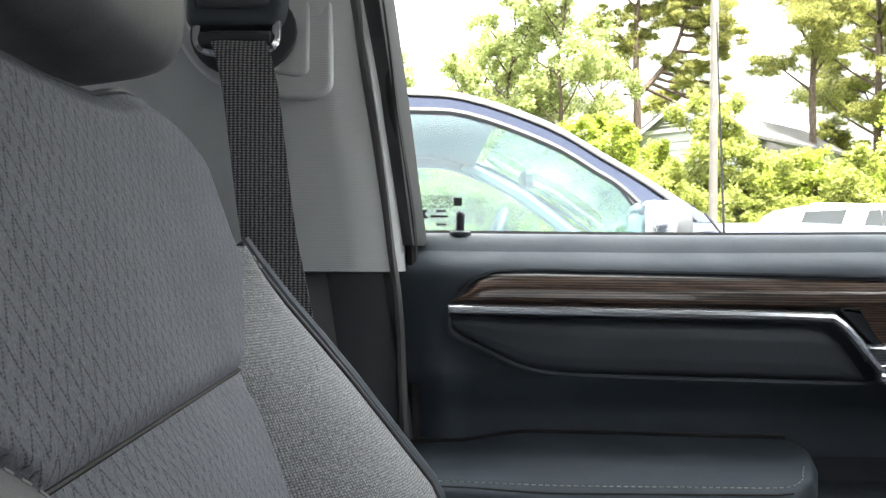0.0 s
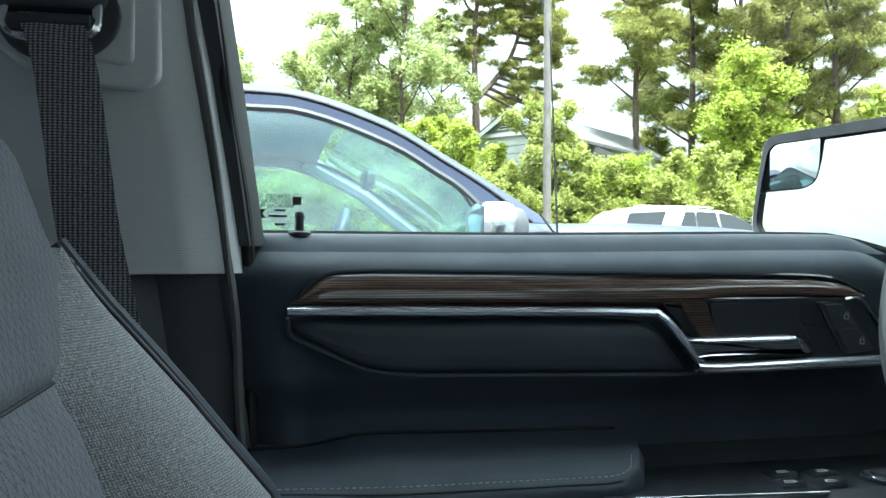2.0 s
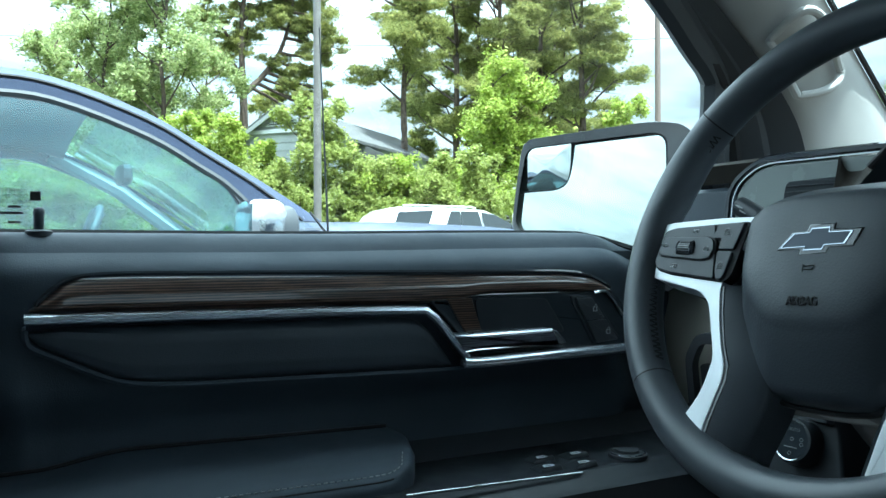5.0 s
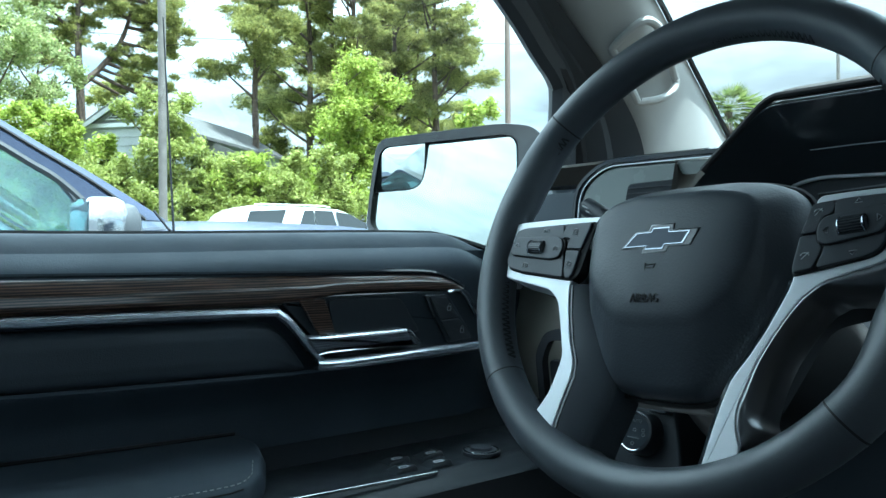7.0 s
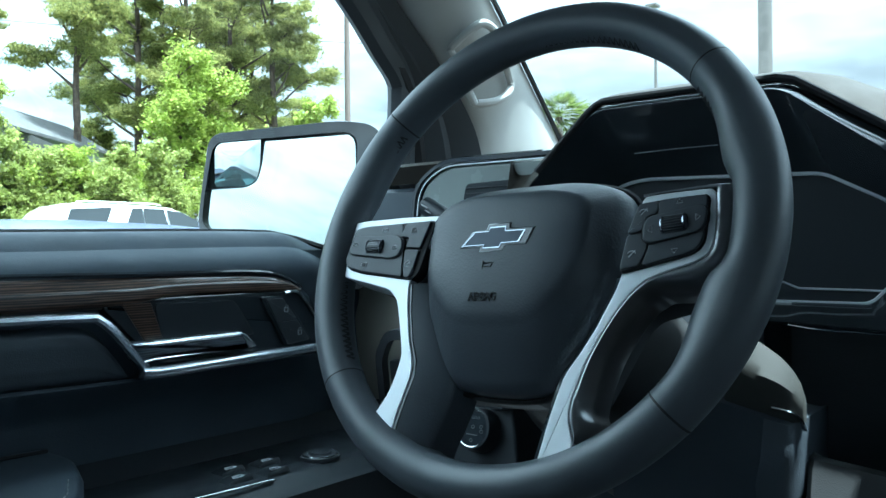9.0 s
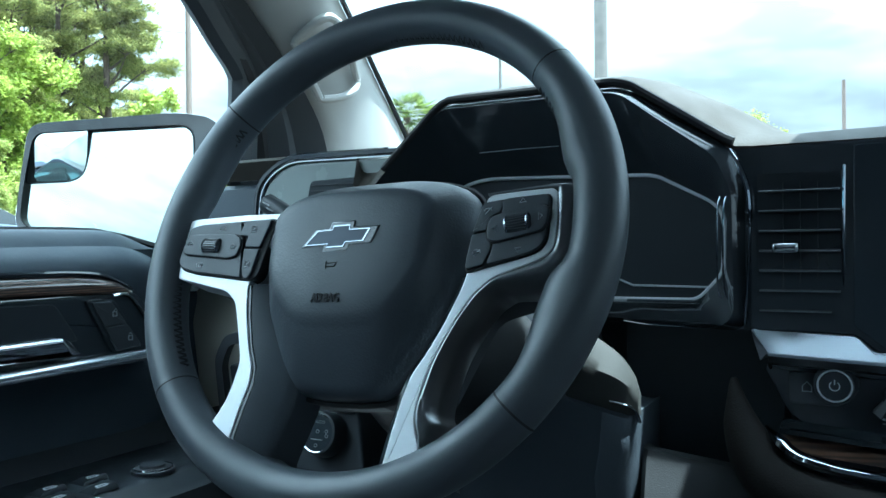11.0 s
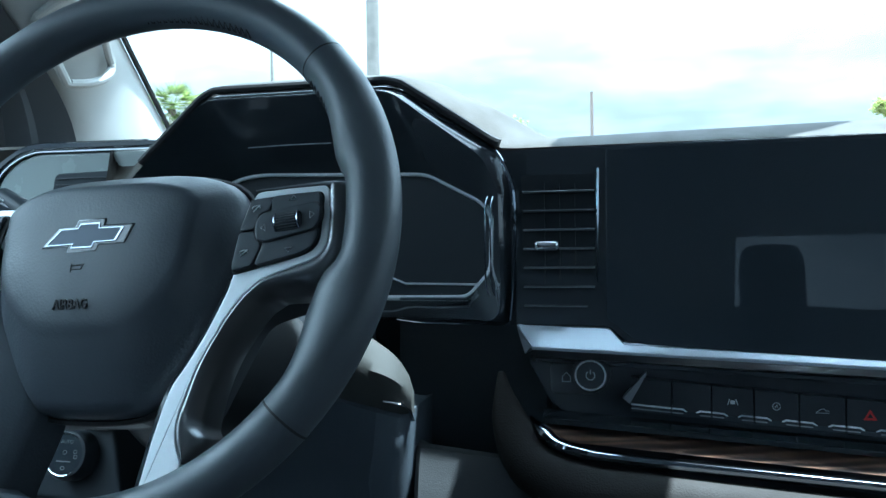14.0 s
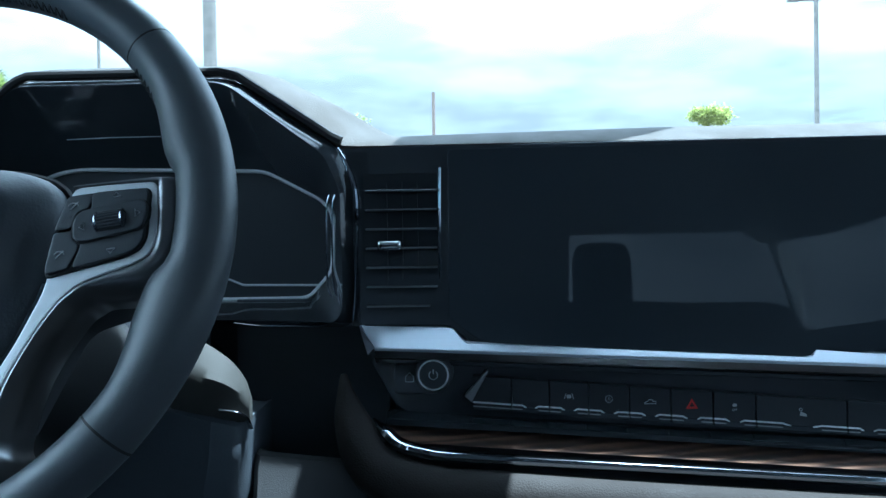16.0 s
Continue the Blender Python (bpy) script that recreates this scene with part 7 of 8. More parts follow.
# ---- driver's outside mirror ----
def door_mirror():
    s = thing("door_mirror", (0.84, 0.98, -0.10), "large dark blue door mirror with a small wide-angle glass", "car mirror")
    m = frame_of((0, -1, 0), (0, 0, 1), (0.785, 0, 0))
    # housing outline (u = -y)
    ho = rounded([(-1.207, 0.042), (-1.195, 0.102), (-1.174, 0.178), (-1.152, 0.188), (-0.857, 0.177), (-0.800, 0.166), (-0.775, 0.145), (-0.79, -0.01), (-0.82, -0.06), (-1.08, -0.005), (-1.13, 0.012), (-1.19, 0.026)], [0.02, 0.03, 0.02, 0.015, 0.03, 0.02, 0.02, 0.02, 0.03, 0.04, 0.03, 0.02], 5)
    hi = rounded([(-1.195, 0.049), (-1.184, 0.101), (-1.163, 0.164), (-1.145, 0.173), (-0.857, 0.161), (-0.840, 0.157), (-0.829, 0.148), (-0.830, 0.0), (-0.85, -0.042), (-1.08, 0.008), (-1.126, 0.023), (-1.182, 0.036)], [0.016, 0.03, 0.016, 0.012, 0.012, 0.012, 0.012, 0.02, 0.02, 0.03, 0.025, 0.015], 5)
    cen = np.mean(ho, axis=0)
    def on(u, v, off=0.0, pitch=14.0):
        """The place on the tilted glass plane that is seen at (u, v) of the upright plane."""
        n = Vector((-math.cos(radians(pitch)), 0, math.sin(radians(pitch))))
        p0 = Vector((0.785, 1.0, 0.09)) + n * off
        q = Vector((0.785, -u, v))
        return q * (p0.dot(n) / q.dot(n))
    edge = [(cen[0] + (u - cen[0]) * 0.994, cen[1] + (v - cen[1]) * 0.994) for u, v in ho]
    rings = [[on(u, v, 0.008) for u, v in edge], [on(u, v, 0.003) for u, v in ho], [on(u, v, -0.03) for u, v in ho]] + [[on(cen[0] + (u - cen[0]) * k, cen[1] + (v - cen[1]) * k, w) for u, v in ho] for k, w in ((0.93, -0.09), (0.75, -0.125), (0.4, -0.14))]
    part("housing", loft(rings[::-1], cap=False), "own_paint", s, "dark blue painted mirror housing")
    part("inner_frame", loft([[on(u, v, 0.008) for u, v in edge], [on(u, v, 0.006) for u, v in hi], [on(u, v, -0.012) for u, v in hi]], cap=False), "deep_black", s, "black frame round the glass")
    gl = rounded([(-1.194, 0.050), (-1.186, 0.094), (-1.180, 0.0985), (-1.075, 0.0965), (-1.046, 0.104), (-1.034, 0.130), (-1.027, 0.162), (-1.022, 0.166), (-0.857, 0.160), (-0.832, 0.150), (-0.831, 0.005), (-0.85, -0.038), (-1.08, 0.010), (-1.126, 0.024), (-1.180, 0.037)], [0.015, 0.006, 0.006, 0.02, 0.02, 0.02, 0.006, 0.006, 0.01, 0.012, 0.02, 0.02, 0.03, 0.025, 0.015], 4)
    part("main_glass", loft([[on(u, v, -0.004) for u, v in gl], [on(u, v, 0.0) for u, v in gl]]), "mirror", s, "mirror glass showing bright sky", smooth=False)
    part("backing", loft([[on(u, v, -0.010) for u, v in hi], [on(u, v, -0.006) for u, v in hi]]), "matte_black", s)
    sp = rounded([(-1.182, 0.1025), (-1.162, 0.164), (-1.144, 0.171), (-1.032, 0.167), (-1.040, 0.130), (-1.051, 0.108), (-1.078, 0.1005)], [0.006, 0.012, 0.01, 0.006, 0.02, 0.02, 0.02], 4)
    c = Vector((-1.105, 0.137))
    base = [on(u, v, 0.0) for u, v in sp]
    mid = sum(base, Vector()) / len(base)
    nrm = Vector((-math.cos(radians(14)), 0, math.sin(radians(14))))
    rings = [[mid + (p - mid) * k + nrm * (0.0045 * (1 - k * k) + 0.11 * ((p - mid) * k).z) for p in base] for k in (1.0, 0.85, 0.7, 0.55, 0.4, 0.25, 0.12, 0.03)]
    part("wide_glass", loft(rings[::-1], cap=True), "mirror", s, "small convex wide-angle mirror")
    # foot to the door
    part("arm", loft([[Vector((x, y, z)) for x, z in ((0.80, -0.06), (0.92, -0.06), (0.92, 0.02), (0.80, 0.03))] for y in (0.80, 0.90, 1.0)]), "own_paint", s)


door_mirror()


# ---- outside ----
def ground_z(x, y):
    return 0.95 * ss(5.0, 16.0, y)


def outside_ground():
    xs = [-400, -120, -60, -30] + frange(-20, 60, 40) + [90, 150, 400, 2500]
    ys = [-2500, -400, -120, -50, -20, -8] + frange(-4, 30, 34) + [45, 80, 150, 400, 2500]
    bm = sheet(lambda x, y: Vector((x, y, ground_z(x, y))), xs, ys)
    single("ground", bm, "asphalt", "worn grey asphalt car park", "ground", kind="structure", cab=False)
    bm = sheet(lambda x, y: Vector((x, y, ground_z(x, y) + 0.06)), frange(-60, 120, 30), frange(24.5, 90, 16))
    single("grass_verge", bm, "grass", "rough green grass behind the car park", "grass", kind="stuff", cab=False)


outside_ground()


def leaf_card(bm, c, size, rnd, kind):
    """One clump: a few bent blades round a point."""
    if kind == "needle":
        n = 5
        for k in range(n):
            d = Vector((rnd.gauss(0, 1), rnd.gauss(0, 1), rnd.gauss(0.25, 0.8))).normalized()
            s = d.cross(Vector((rnd.random(), rnd.random(), rnd.random()))).normalized() * size * 0.10
            t = c + d * size
            v = [bm.verts.new(q) for q in (c - s, c + s, t)]
            bm.faces.new(v)
    else:
        for k in range(3):
            a = Vector((rnd.gauss(0, 1), rnd.gauss(0, 1), rnd.gauss(0, 0.6))).normalized()
            b = a.cross(Vector((rnd.gauss(0, 1), rnd.gauss(0, 1), rnd.gauss(0, 1)))).normalized()
            o = c + Vector((rnd.gauss(0, 1), rnd.gauss(0, 1), rnd.gauss(0, 1))) * size * 0.7
            l, w = size * rnd.uniform(0.6, 1.1), size * rnd.uniform(0.3, 0.5)
            v = [bm.verts.new(q) for q in (o - a * l, o + b * w, o + a * l, o - b * w)]
            bm.faces.new(v)


def tree(x, y, h, trunk_r, kind, seed, crown, mat, clumps, size, lean=(0, 0), name="tree", label="", group="trees behind the car park", crook=0.02, limb=()):
    """A tapered trunk with limbs; crown is a list of (dx, dy, z, radius, flatness) where the limbs end in clumps."""
    rnd = random.Random(seed)
    z0 = ground_z(x, y)
    t = thing(name, (x, y, z0), label, "tree", group, cab=False)
    pts = []
    for i in range(9):
        f = i / 8
        pts.append(Vector((x + lean[0] * f + rnd.gauss(0, crook) * h * f * 0.5, y + lean[1] * f + rnd.gauss(0, crook) * h * f * 0.5, z0 - 0.1 + h * f)))
    sm = smooth_path(pts, 3)
    bm = tube(sm, [trunk_r * (1 - 0.82 * i / (len(sm) - 1)) for i in range(len(sm))], 8)
    arm = smooth_path([(x + q[0], y + q[1], z0 + q[2]) for q in limb], 4) if limb else []
    if arm:
        tube(arm, [trunk_r * (0.55 - 0.40 * i / (len(arm) - 1)) for i in range(len(arm))], 7, bm=bm)
    for dx, dy, z, r, fl in crown:
        start = sm[min(len(sm) - 1, max(2, int((z - r * 0.4 - 0.42 * math.hypot(dx, dy)) / h * (len(sm) - 1))))]
        end = Vector((x + dx, y + dy, z0 + z))
        if arm:
            near = min(arm[2:], key=lambda q: (q - end).length + 0.6 * max(0.0, q.z - end.z))
            start = near if (near - end).length < (start - end).length else start
        mid = start.lerp(end, 0.5) + Vector((rnd.gauss(0, 0.08) * r, rnd.gauss(0, 0.08) * r, -0.10 * r))
        tube(smooth_path([start, mid, end], 3), [trunk_r * k for k in (0.34, 0.30, 0.26, 0.22, 0.17, 0.12, 0.07)], 5, bm=bm)
        for k in range(4):
            e2 = end + Vector((rnd.gauss(0, 1), rnd.gauss(0, 1), rnd.gauss(0, 0.5))) * r * 0.6
            tube([mid.lerp(end, 0.6), e2], [trunk_r * 0.12, trunk_r * 0.03], 4, bm=bm)
    part("trunk", bm, "bark", t, "rough brown trunk and limbs")
    bm = bmesh.new()
    tot = sum(c[3] ** 2 for c in crown)
    for dx, dy, z, r, fl in crown:
        # sub-clusters give gaps and an uneven outline
        nsub = max(8, int((13 if kind == "needle" else 15) * r))
        subs = []
        for k in range(nsub):
            d = Vector((rnd.gauss(0, 1), rnd.gauss(0, 1), rnd.gauss(0, 1))).normalized() * r * rnd.random() ** 0.45
            subs.append((Vector((x + dx + d.x, y + dy + d.y, z0 + z + d.z * fl)), r * (rnd.uniform(0.20, 0.36) if kind == "needle" else rnd.uniform(0.14, 0.40))))
        for k in range(int(clumps * 1.9 * r * r / tot)):
            c, sr = subs[rnd.randrange(nsub)]
            d = Vector((rnd.gauss(0, 1), rnd.gauss(0, 1), rnd.gauss(0, 0.5 if kind == "needle" else 0.8))) * sr * 0.62
            leaf_card(bm, c + d, size * 0.74 * rnd.uniform(0.6, 1.3), rnd, kind)
    part("crown", bm, mat, t, "uneven crown with gaps", smooth=False)
    return t


def polar(az, dist):
    """Place on the ground by bearing (degrees, 0 straight to the driver's side, plus towards the front)."""
    return dist * math.sin(radians(az)), dist * math.cos(radians(az))


def blobs(seed, n, z0, z1, w0, w1, r0, r1, flat=0.75):
    rnd = random.Random(seed)
    out = []
    for k in range(n):
        f = (k + 0.5) / n
        w = w0 + (w1 - w0) * f
        out.append((rnd.uniform(-w, w), rnd.uniform(-w, w), z0 + (z1 - z0) * f, r0 + (r1 - r0) * f * rnd.uniform(0.8, 1.2), flat))
    return out


def plant_all():
    # broadleaf trees to the rear of the forked pine
    for az, d, h, sd, n in ((-3.5, 36, 9.0, 10, 9), (2.5, 34, 8.6, 11, 12), (6.0, 36, 12.5, 14, 15), (9.5, 34, 13.5, 12, 18), (12.2, 37, 9.0, 15, 10), (7.8, 40, 14.5, 16, 16), (4.2, 40, 11.5, 17, 12)):
        x, y = polar(az, d)
        tree(x, y, h, 0.15, "leaf", sd, blobs(sd, int(n * 1.4), 2.2, h, 2.5, 1.0, 1.25, 0.7), "leaf_green", 520 * n, 0.120, label="tall airy broadleaf tree", crook=0.03)
    # forked pine: the trunk splits, one limb sweeping towards the front of the car park
    x, y = polar(14.63, 40)
    tree(x, y, 15.5, 0.32, "needle", 13, [(-1.3, 0, 9.4, 1.01, 0.75), (-0.7, 0.3, 10.3, 1.12, 0.75), (-1.5, 0, 11.6, 1.01, 0.75), (0.3, 0.4, 11, 0.9, 0.75), (-0.9, 0, 13.4, 1.34, 0.75), (0.6, 0, 14.3, 1.46, 0.75), (-1.8, 0, 14.8, 1.23, 0.75), (2, 0, 14.6, 1.46, 0.75), (1.3, 0, 13, 1.12, 0.75), (3.1, 0, 13.4, 1.34, 0.75), (4, 0, 12.2, 1.23, 0.75), (4.3, 0, 11, 0.9, 0.75), (2.5, 0, 11.7, 0.9, 0.75), (2.1, 0, 8.6, 0.78, 0.75), (2.9, 0, 8, 0.78, 0.75), (3.3, 0, 7.2, 0.56, 0.75), (1.6, 0.4, 9.6, 0.78, 0.75), (2.9, 0.3, 9.6, 1.01, 0.75), (3.6, -0.3, 10.2, 0.9, 0.75), (1.3, -0.3, 11.6, 0.9, 0.75), (3.4, 0.2, 11.4, 1.01, 0.75), (0.5, 0.2, 12.4, 1.01, 0.75), (2, 0.3, 12.6, 0.9, 0.75), (3.9, 0, 8.6, 0.67, 0.75), (4, 0, 7.4, 0.56, 0.75)],
         "needle", 19000, 0.22, label="tall forked pine with open crown",
         limb=[(0.0, 0, 8.0), (0.9, 0.1, 8.9), (1.8, 0.1, 10.2), (2.3, 0.0, 11.8), (2.6, 0.0, 13.6)])
    # pine group
    for k, (az, d, h, sd, nb, zl, w) in enumerate(((25.7, 38, 15, 21, 10, 8.5, 1.8), (29.4, 42, 18, 22, 16, 6.5, 2.6), (32.5, 41, 19, 23, 18, 6.0, 2.6), (35.3, 43, 19, 24, 18, 5.5, 2.8), (38.2, 42, 18, 25, 14, 5.5, 2.4), (33.8, 48, 20, 26, 16, 6.0, 3.0), (30.9, 47, 19, 27, 16, 6.5, 2.8), (36.8, 48, 19, 28, 16, 6.0, 2.8))):
        x, y = polar(az, d)
        tree(x, y, h, 0.24, "needle", sd, blobs(sd, int(nb * 1.5), zl, h, w * 1.08, w * 0.65, 1.20, 1.0, 0.45), "needle", 900 * nb, 0.22, label="tall pine with layered needles", crook=0.008)
    # bright broadleaf tree before the pines
    x, y = polar(32.2, 30)
    tree(x, y, 7.2, 0.14, "leaf", 31, blobs(31, 15, 2.4, 7.2, 2.0, 0.8, 1.2, 0.75), "leaf_bright", 8200, 0.115, label="bright green young broadleaf tree")
    x, y = polar(40.6, 30)
    tree(x, y, 5.0, 0.08, "leaf", 32, blobs(32, 9, 1.8, 5.9, 1.3, 0.5, 0.7, 0.4), "leaf_bright", 1600, 0.14, label="small bright green tree")
    x, y = polar(26.2, 48)
    tree(x, y, 6.6, 0.2, "needle", 33, blobs(33, 7, 4.6, 7.2, 2.4, 1.0, 1.2, 0.9), "needle", 2200, 0.32, label="dark small pine beside the house")
    x, y = polar(17.0, 46)
    tree(x, y, 8.5, 0.2, "needle", 34, blobs(34, 6, 7.4, 9.6, 1.5, 0.8, 1.0, 0.8), "needle", 1700, 0.32, label="dark small pine behind the house")
    # saplings before the house
    for k, (az, d, h, m) in enumerate(((11.0, 25, 4.4, "leaf_bright"), (13.0, 25, 4.6, "leaf_bright"), (18.4, 24.5, 5.0, "leaf_brush"), (20.4, 25, 5.0, "leaf_brush"), (16.2, 25, 3.6, "leaf_bright"), (22.3, 25, 3.7, "leaf_brush"), (24.3, 25.2, 3.3, "leaf_brush"), (26.4, 25.4, 3.2, "leaf_bright"), (28.6, 25.2, 3.4, "leaf_brush"), (31.0, 25.4, 3.5, "leaf_brush"))):
        x, y = polar(az, d)
        tree(x, y, h * 0.9, 0.05, "leaf", 40 + k, blobs(40 + k, 11, 0.9, h, 0.85, 0.35, 0.7, 0.4), m, 3400, 0.095, label="bushy green sapling before the house", group="saplings before the house", name="sapling")
    # hedge of brush along the fence
    rnd = random.Random(7)
    for k in range(36):
        az = -2.0 + k * 1.5
        d = (24.0 + rnd.uniform(-0.6, 1.2)) / math.cos(radians(az)) ** 0.7
        x, y = polar(az, d)
        h = rnd.uniform(2.1, 3.1)
        tree(x, y, h * 0.7, 0.05, "leaf", 60 + k, blobs(60 + k, 10, 0.4, h, 1.5, 0.9, 0.75, 0.5), rnd.choice(("leaf_brush", "leaf_brush", "leaf_brush", "leaf_bright")), 2700, 0.09, label="rough green shrub along the fence", group="shrubs along the fence", name="shrub")
    # palms ahead
    for k, (az, d, h) in enumerate(((58.1, 34, 5.8),)):
        x, y = polar(az, d)
        rr = random.Random(90 + k)
        t = thing("palm_tree", (x, y, ground_z(x, y)), "distant palm with a round fan crown", "tree", "palms ahead", cab=False)
        z0 = ground_z(x, y)
        part("trunk", tube([(x, y, z0), (x + 0.1, y, z0 + h * 0.5), (x, y, z0 + h)], [0.2, 0.17, 0.15], 8), "bark", t)
        bm = bmesh.new()
        for q in range(110):
            d0 = Vector((rr.gauss(0, 1), rr.gauss(0, 1), rr.gauss(0.35, 0.7))).normalized()
            s = d0.cross(Vector((0, 0, 1))).normalized()
            L = rr.uniform(1.1, 1.6)
            p0, p1 = Vector((x, y, z0 + h)), Vector((x, y, z0 + h)) + d0 * L * 0.55
            for j in range(9):
                an = (j - 4) * 0.26
                tip = p1 + (d0 * math.cos(an) + s * math.sin(an)) * L * 0.5 - Vector((0, 0, 0.12 * L))
                w = s.cross(d0) * 0.02 + s * 0.03
                bm.faces.new([bm.verts.new(v) for v in (p1 - w, p1 + w, tip)])
            bm.faces.new([bm.verts.new(v) for v in (p0 - s * 0.02, p0 + s * 0.02, p1)])
        part("crown", bm, "palm_leaf", t, "round crown of fan leaves", smooth=False)
    for k, (az, d, h) in enumerate(((105.7, 60, 9.6), (81.0, 70, 10.5), (82.6, 72, 9.8))):
        x, y = polar(az, d)
        tree(x, y, h * 0.9, 0.16, "leaf", 95 + k, [(0, 0, h, 1.2, 0.45), (1.0, -0.5, h - 0.1, 1.0, 0.45), (-0.9, 0.5, h - 0.1, 1.0, 0.45)], "leaf_brush", 1400, 0.16, label="distant green tree top ahead", group="trees ahead")


plant_all()


# ---- poles, fence, house ----
def poles():
    def pole(name, az, d, h, r0, r1, mat, label, arms=()):
        x, y = polar(az, d)
        z0 = ground_z(x, y)
        t = thing(name, (x, y, z0), label, "pole", cab=False)
        part("post", tube([(x, y, z0 - 0.1), (x, y, z0 + h * 0.5), (x, y, z0 + h)], [r0, (r0 + r1) / 2, r1], 12), mat, t)
        for a in arms:
            part("arm", tube([(x, y, z0 + h - 0.15), (x + a[0], y + a[1], z0 + h)], 0.06, 6), mat, t)
            c = Vector((x + a[0], y + a[1], z0 + h))
            part("lamp_head", block(c.x - 0.3, c.x + 0.3, c.y - 0.3, c.y + 0.3, c.z - 0.05, c.z + 0.1, 0.03), mat, t, "flat lamp head")
        return t
    pole("lamp_post", 19.65, 17.0, 9.0, 0.085, 0.075, "pole_bronze", "bronze-grey steel lamp post behind the parked car")
    pole("utility_pole", 43.3, 40.0, 12.5, 0.17, 0.13, "pole_wood", "brown wooden utility pole")
    pole("lamp_post", 46.3, 48.0, 12, 0.12, 0.10, "pole_bronze", "distant pale steel lamp post")
    pole("lamp_post", 71.6, 15.0, 9.0, 0.13, 0.11, "pole_bronze", "thick beige-grey steel lamp post ahead")
    pole("lamp_post", 64.7, 45.0, 13.0, 0.10, 0.08, "pole_bronze", "distant double lamp post", ((-0.9, -0.3), (0.9, 0.3)))
    pole("lamp_post", 112.2, 46.0, 13.3, 0.14, 0.11, "pole_bronze", "double-headed car park lamp post", ((0.35, 0.95), (-0.35, -0.95)))
    t = pole("utility_pole", 86.9, 60.0, 12.0, 0.15, 0.12, "pole_wood", "distant utility pole with fittings")
    # wires between far poles
    a, b = polar(-8, 60), polar(50, 60)
    bm = tube(smooth_path([(a[0], a[1], 14.8), ((a[0] + b[0]) / 2, (a[1] + b[1]) / 2, 14.6), (b[0], b[1], 16.2)], 8), 0.02, 5)
    single("power_line", bm, "rubber", "thin dark overhead power line", "cable", cab=False)


poles()


def fence():
    x0, x1, y = 6.0, 34.0, 23.2
    t = thing("chain_fence", ((x0 + x1) / 2, y, 0.95), "grey chain-link fence along the shrubs", "fence", cab=False)
    for k in range(12):
        x = x0 + (x1 - x0) * k / 11
        part("post", tube([(x, y, 0.9), (x, y, 2.45)], 0.03, 8), "galvanized", t)
    part("top_rail", tube([(x0, y, 2.42), (x1, y, 2.42)], 0.022, 6), "galvanized", t)


fence()


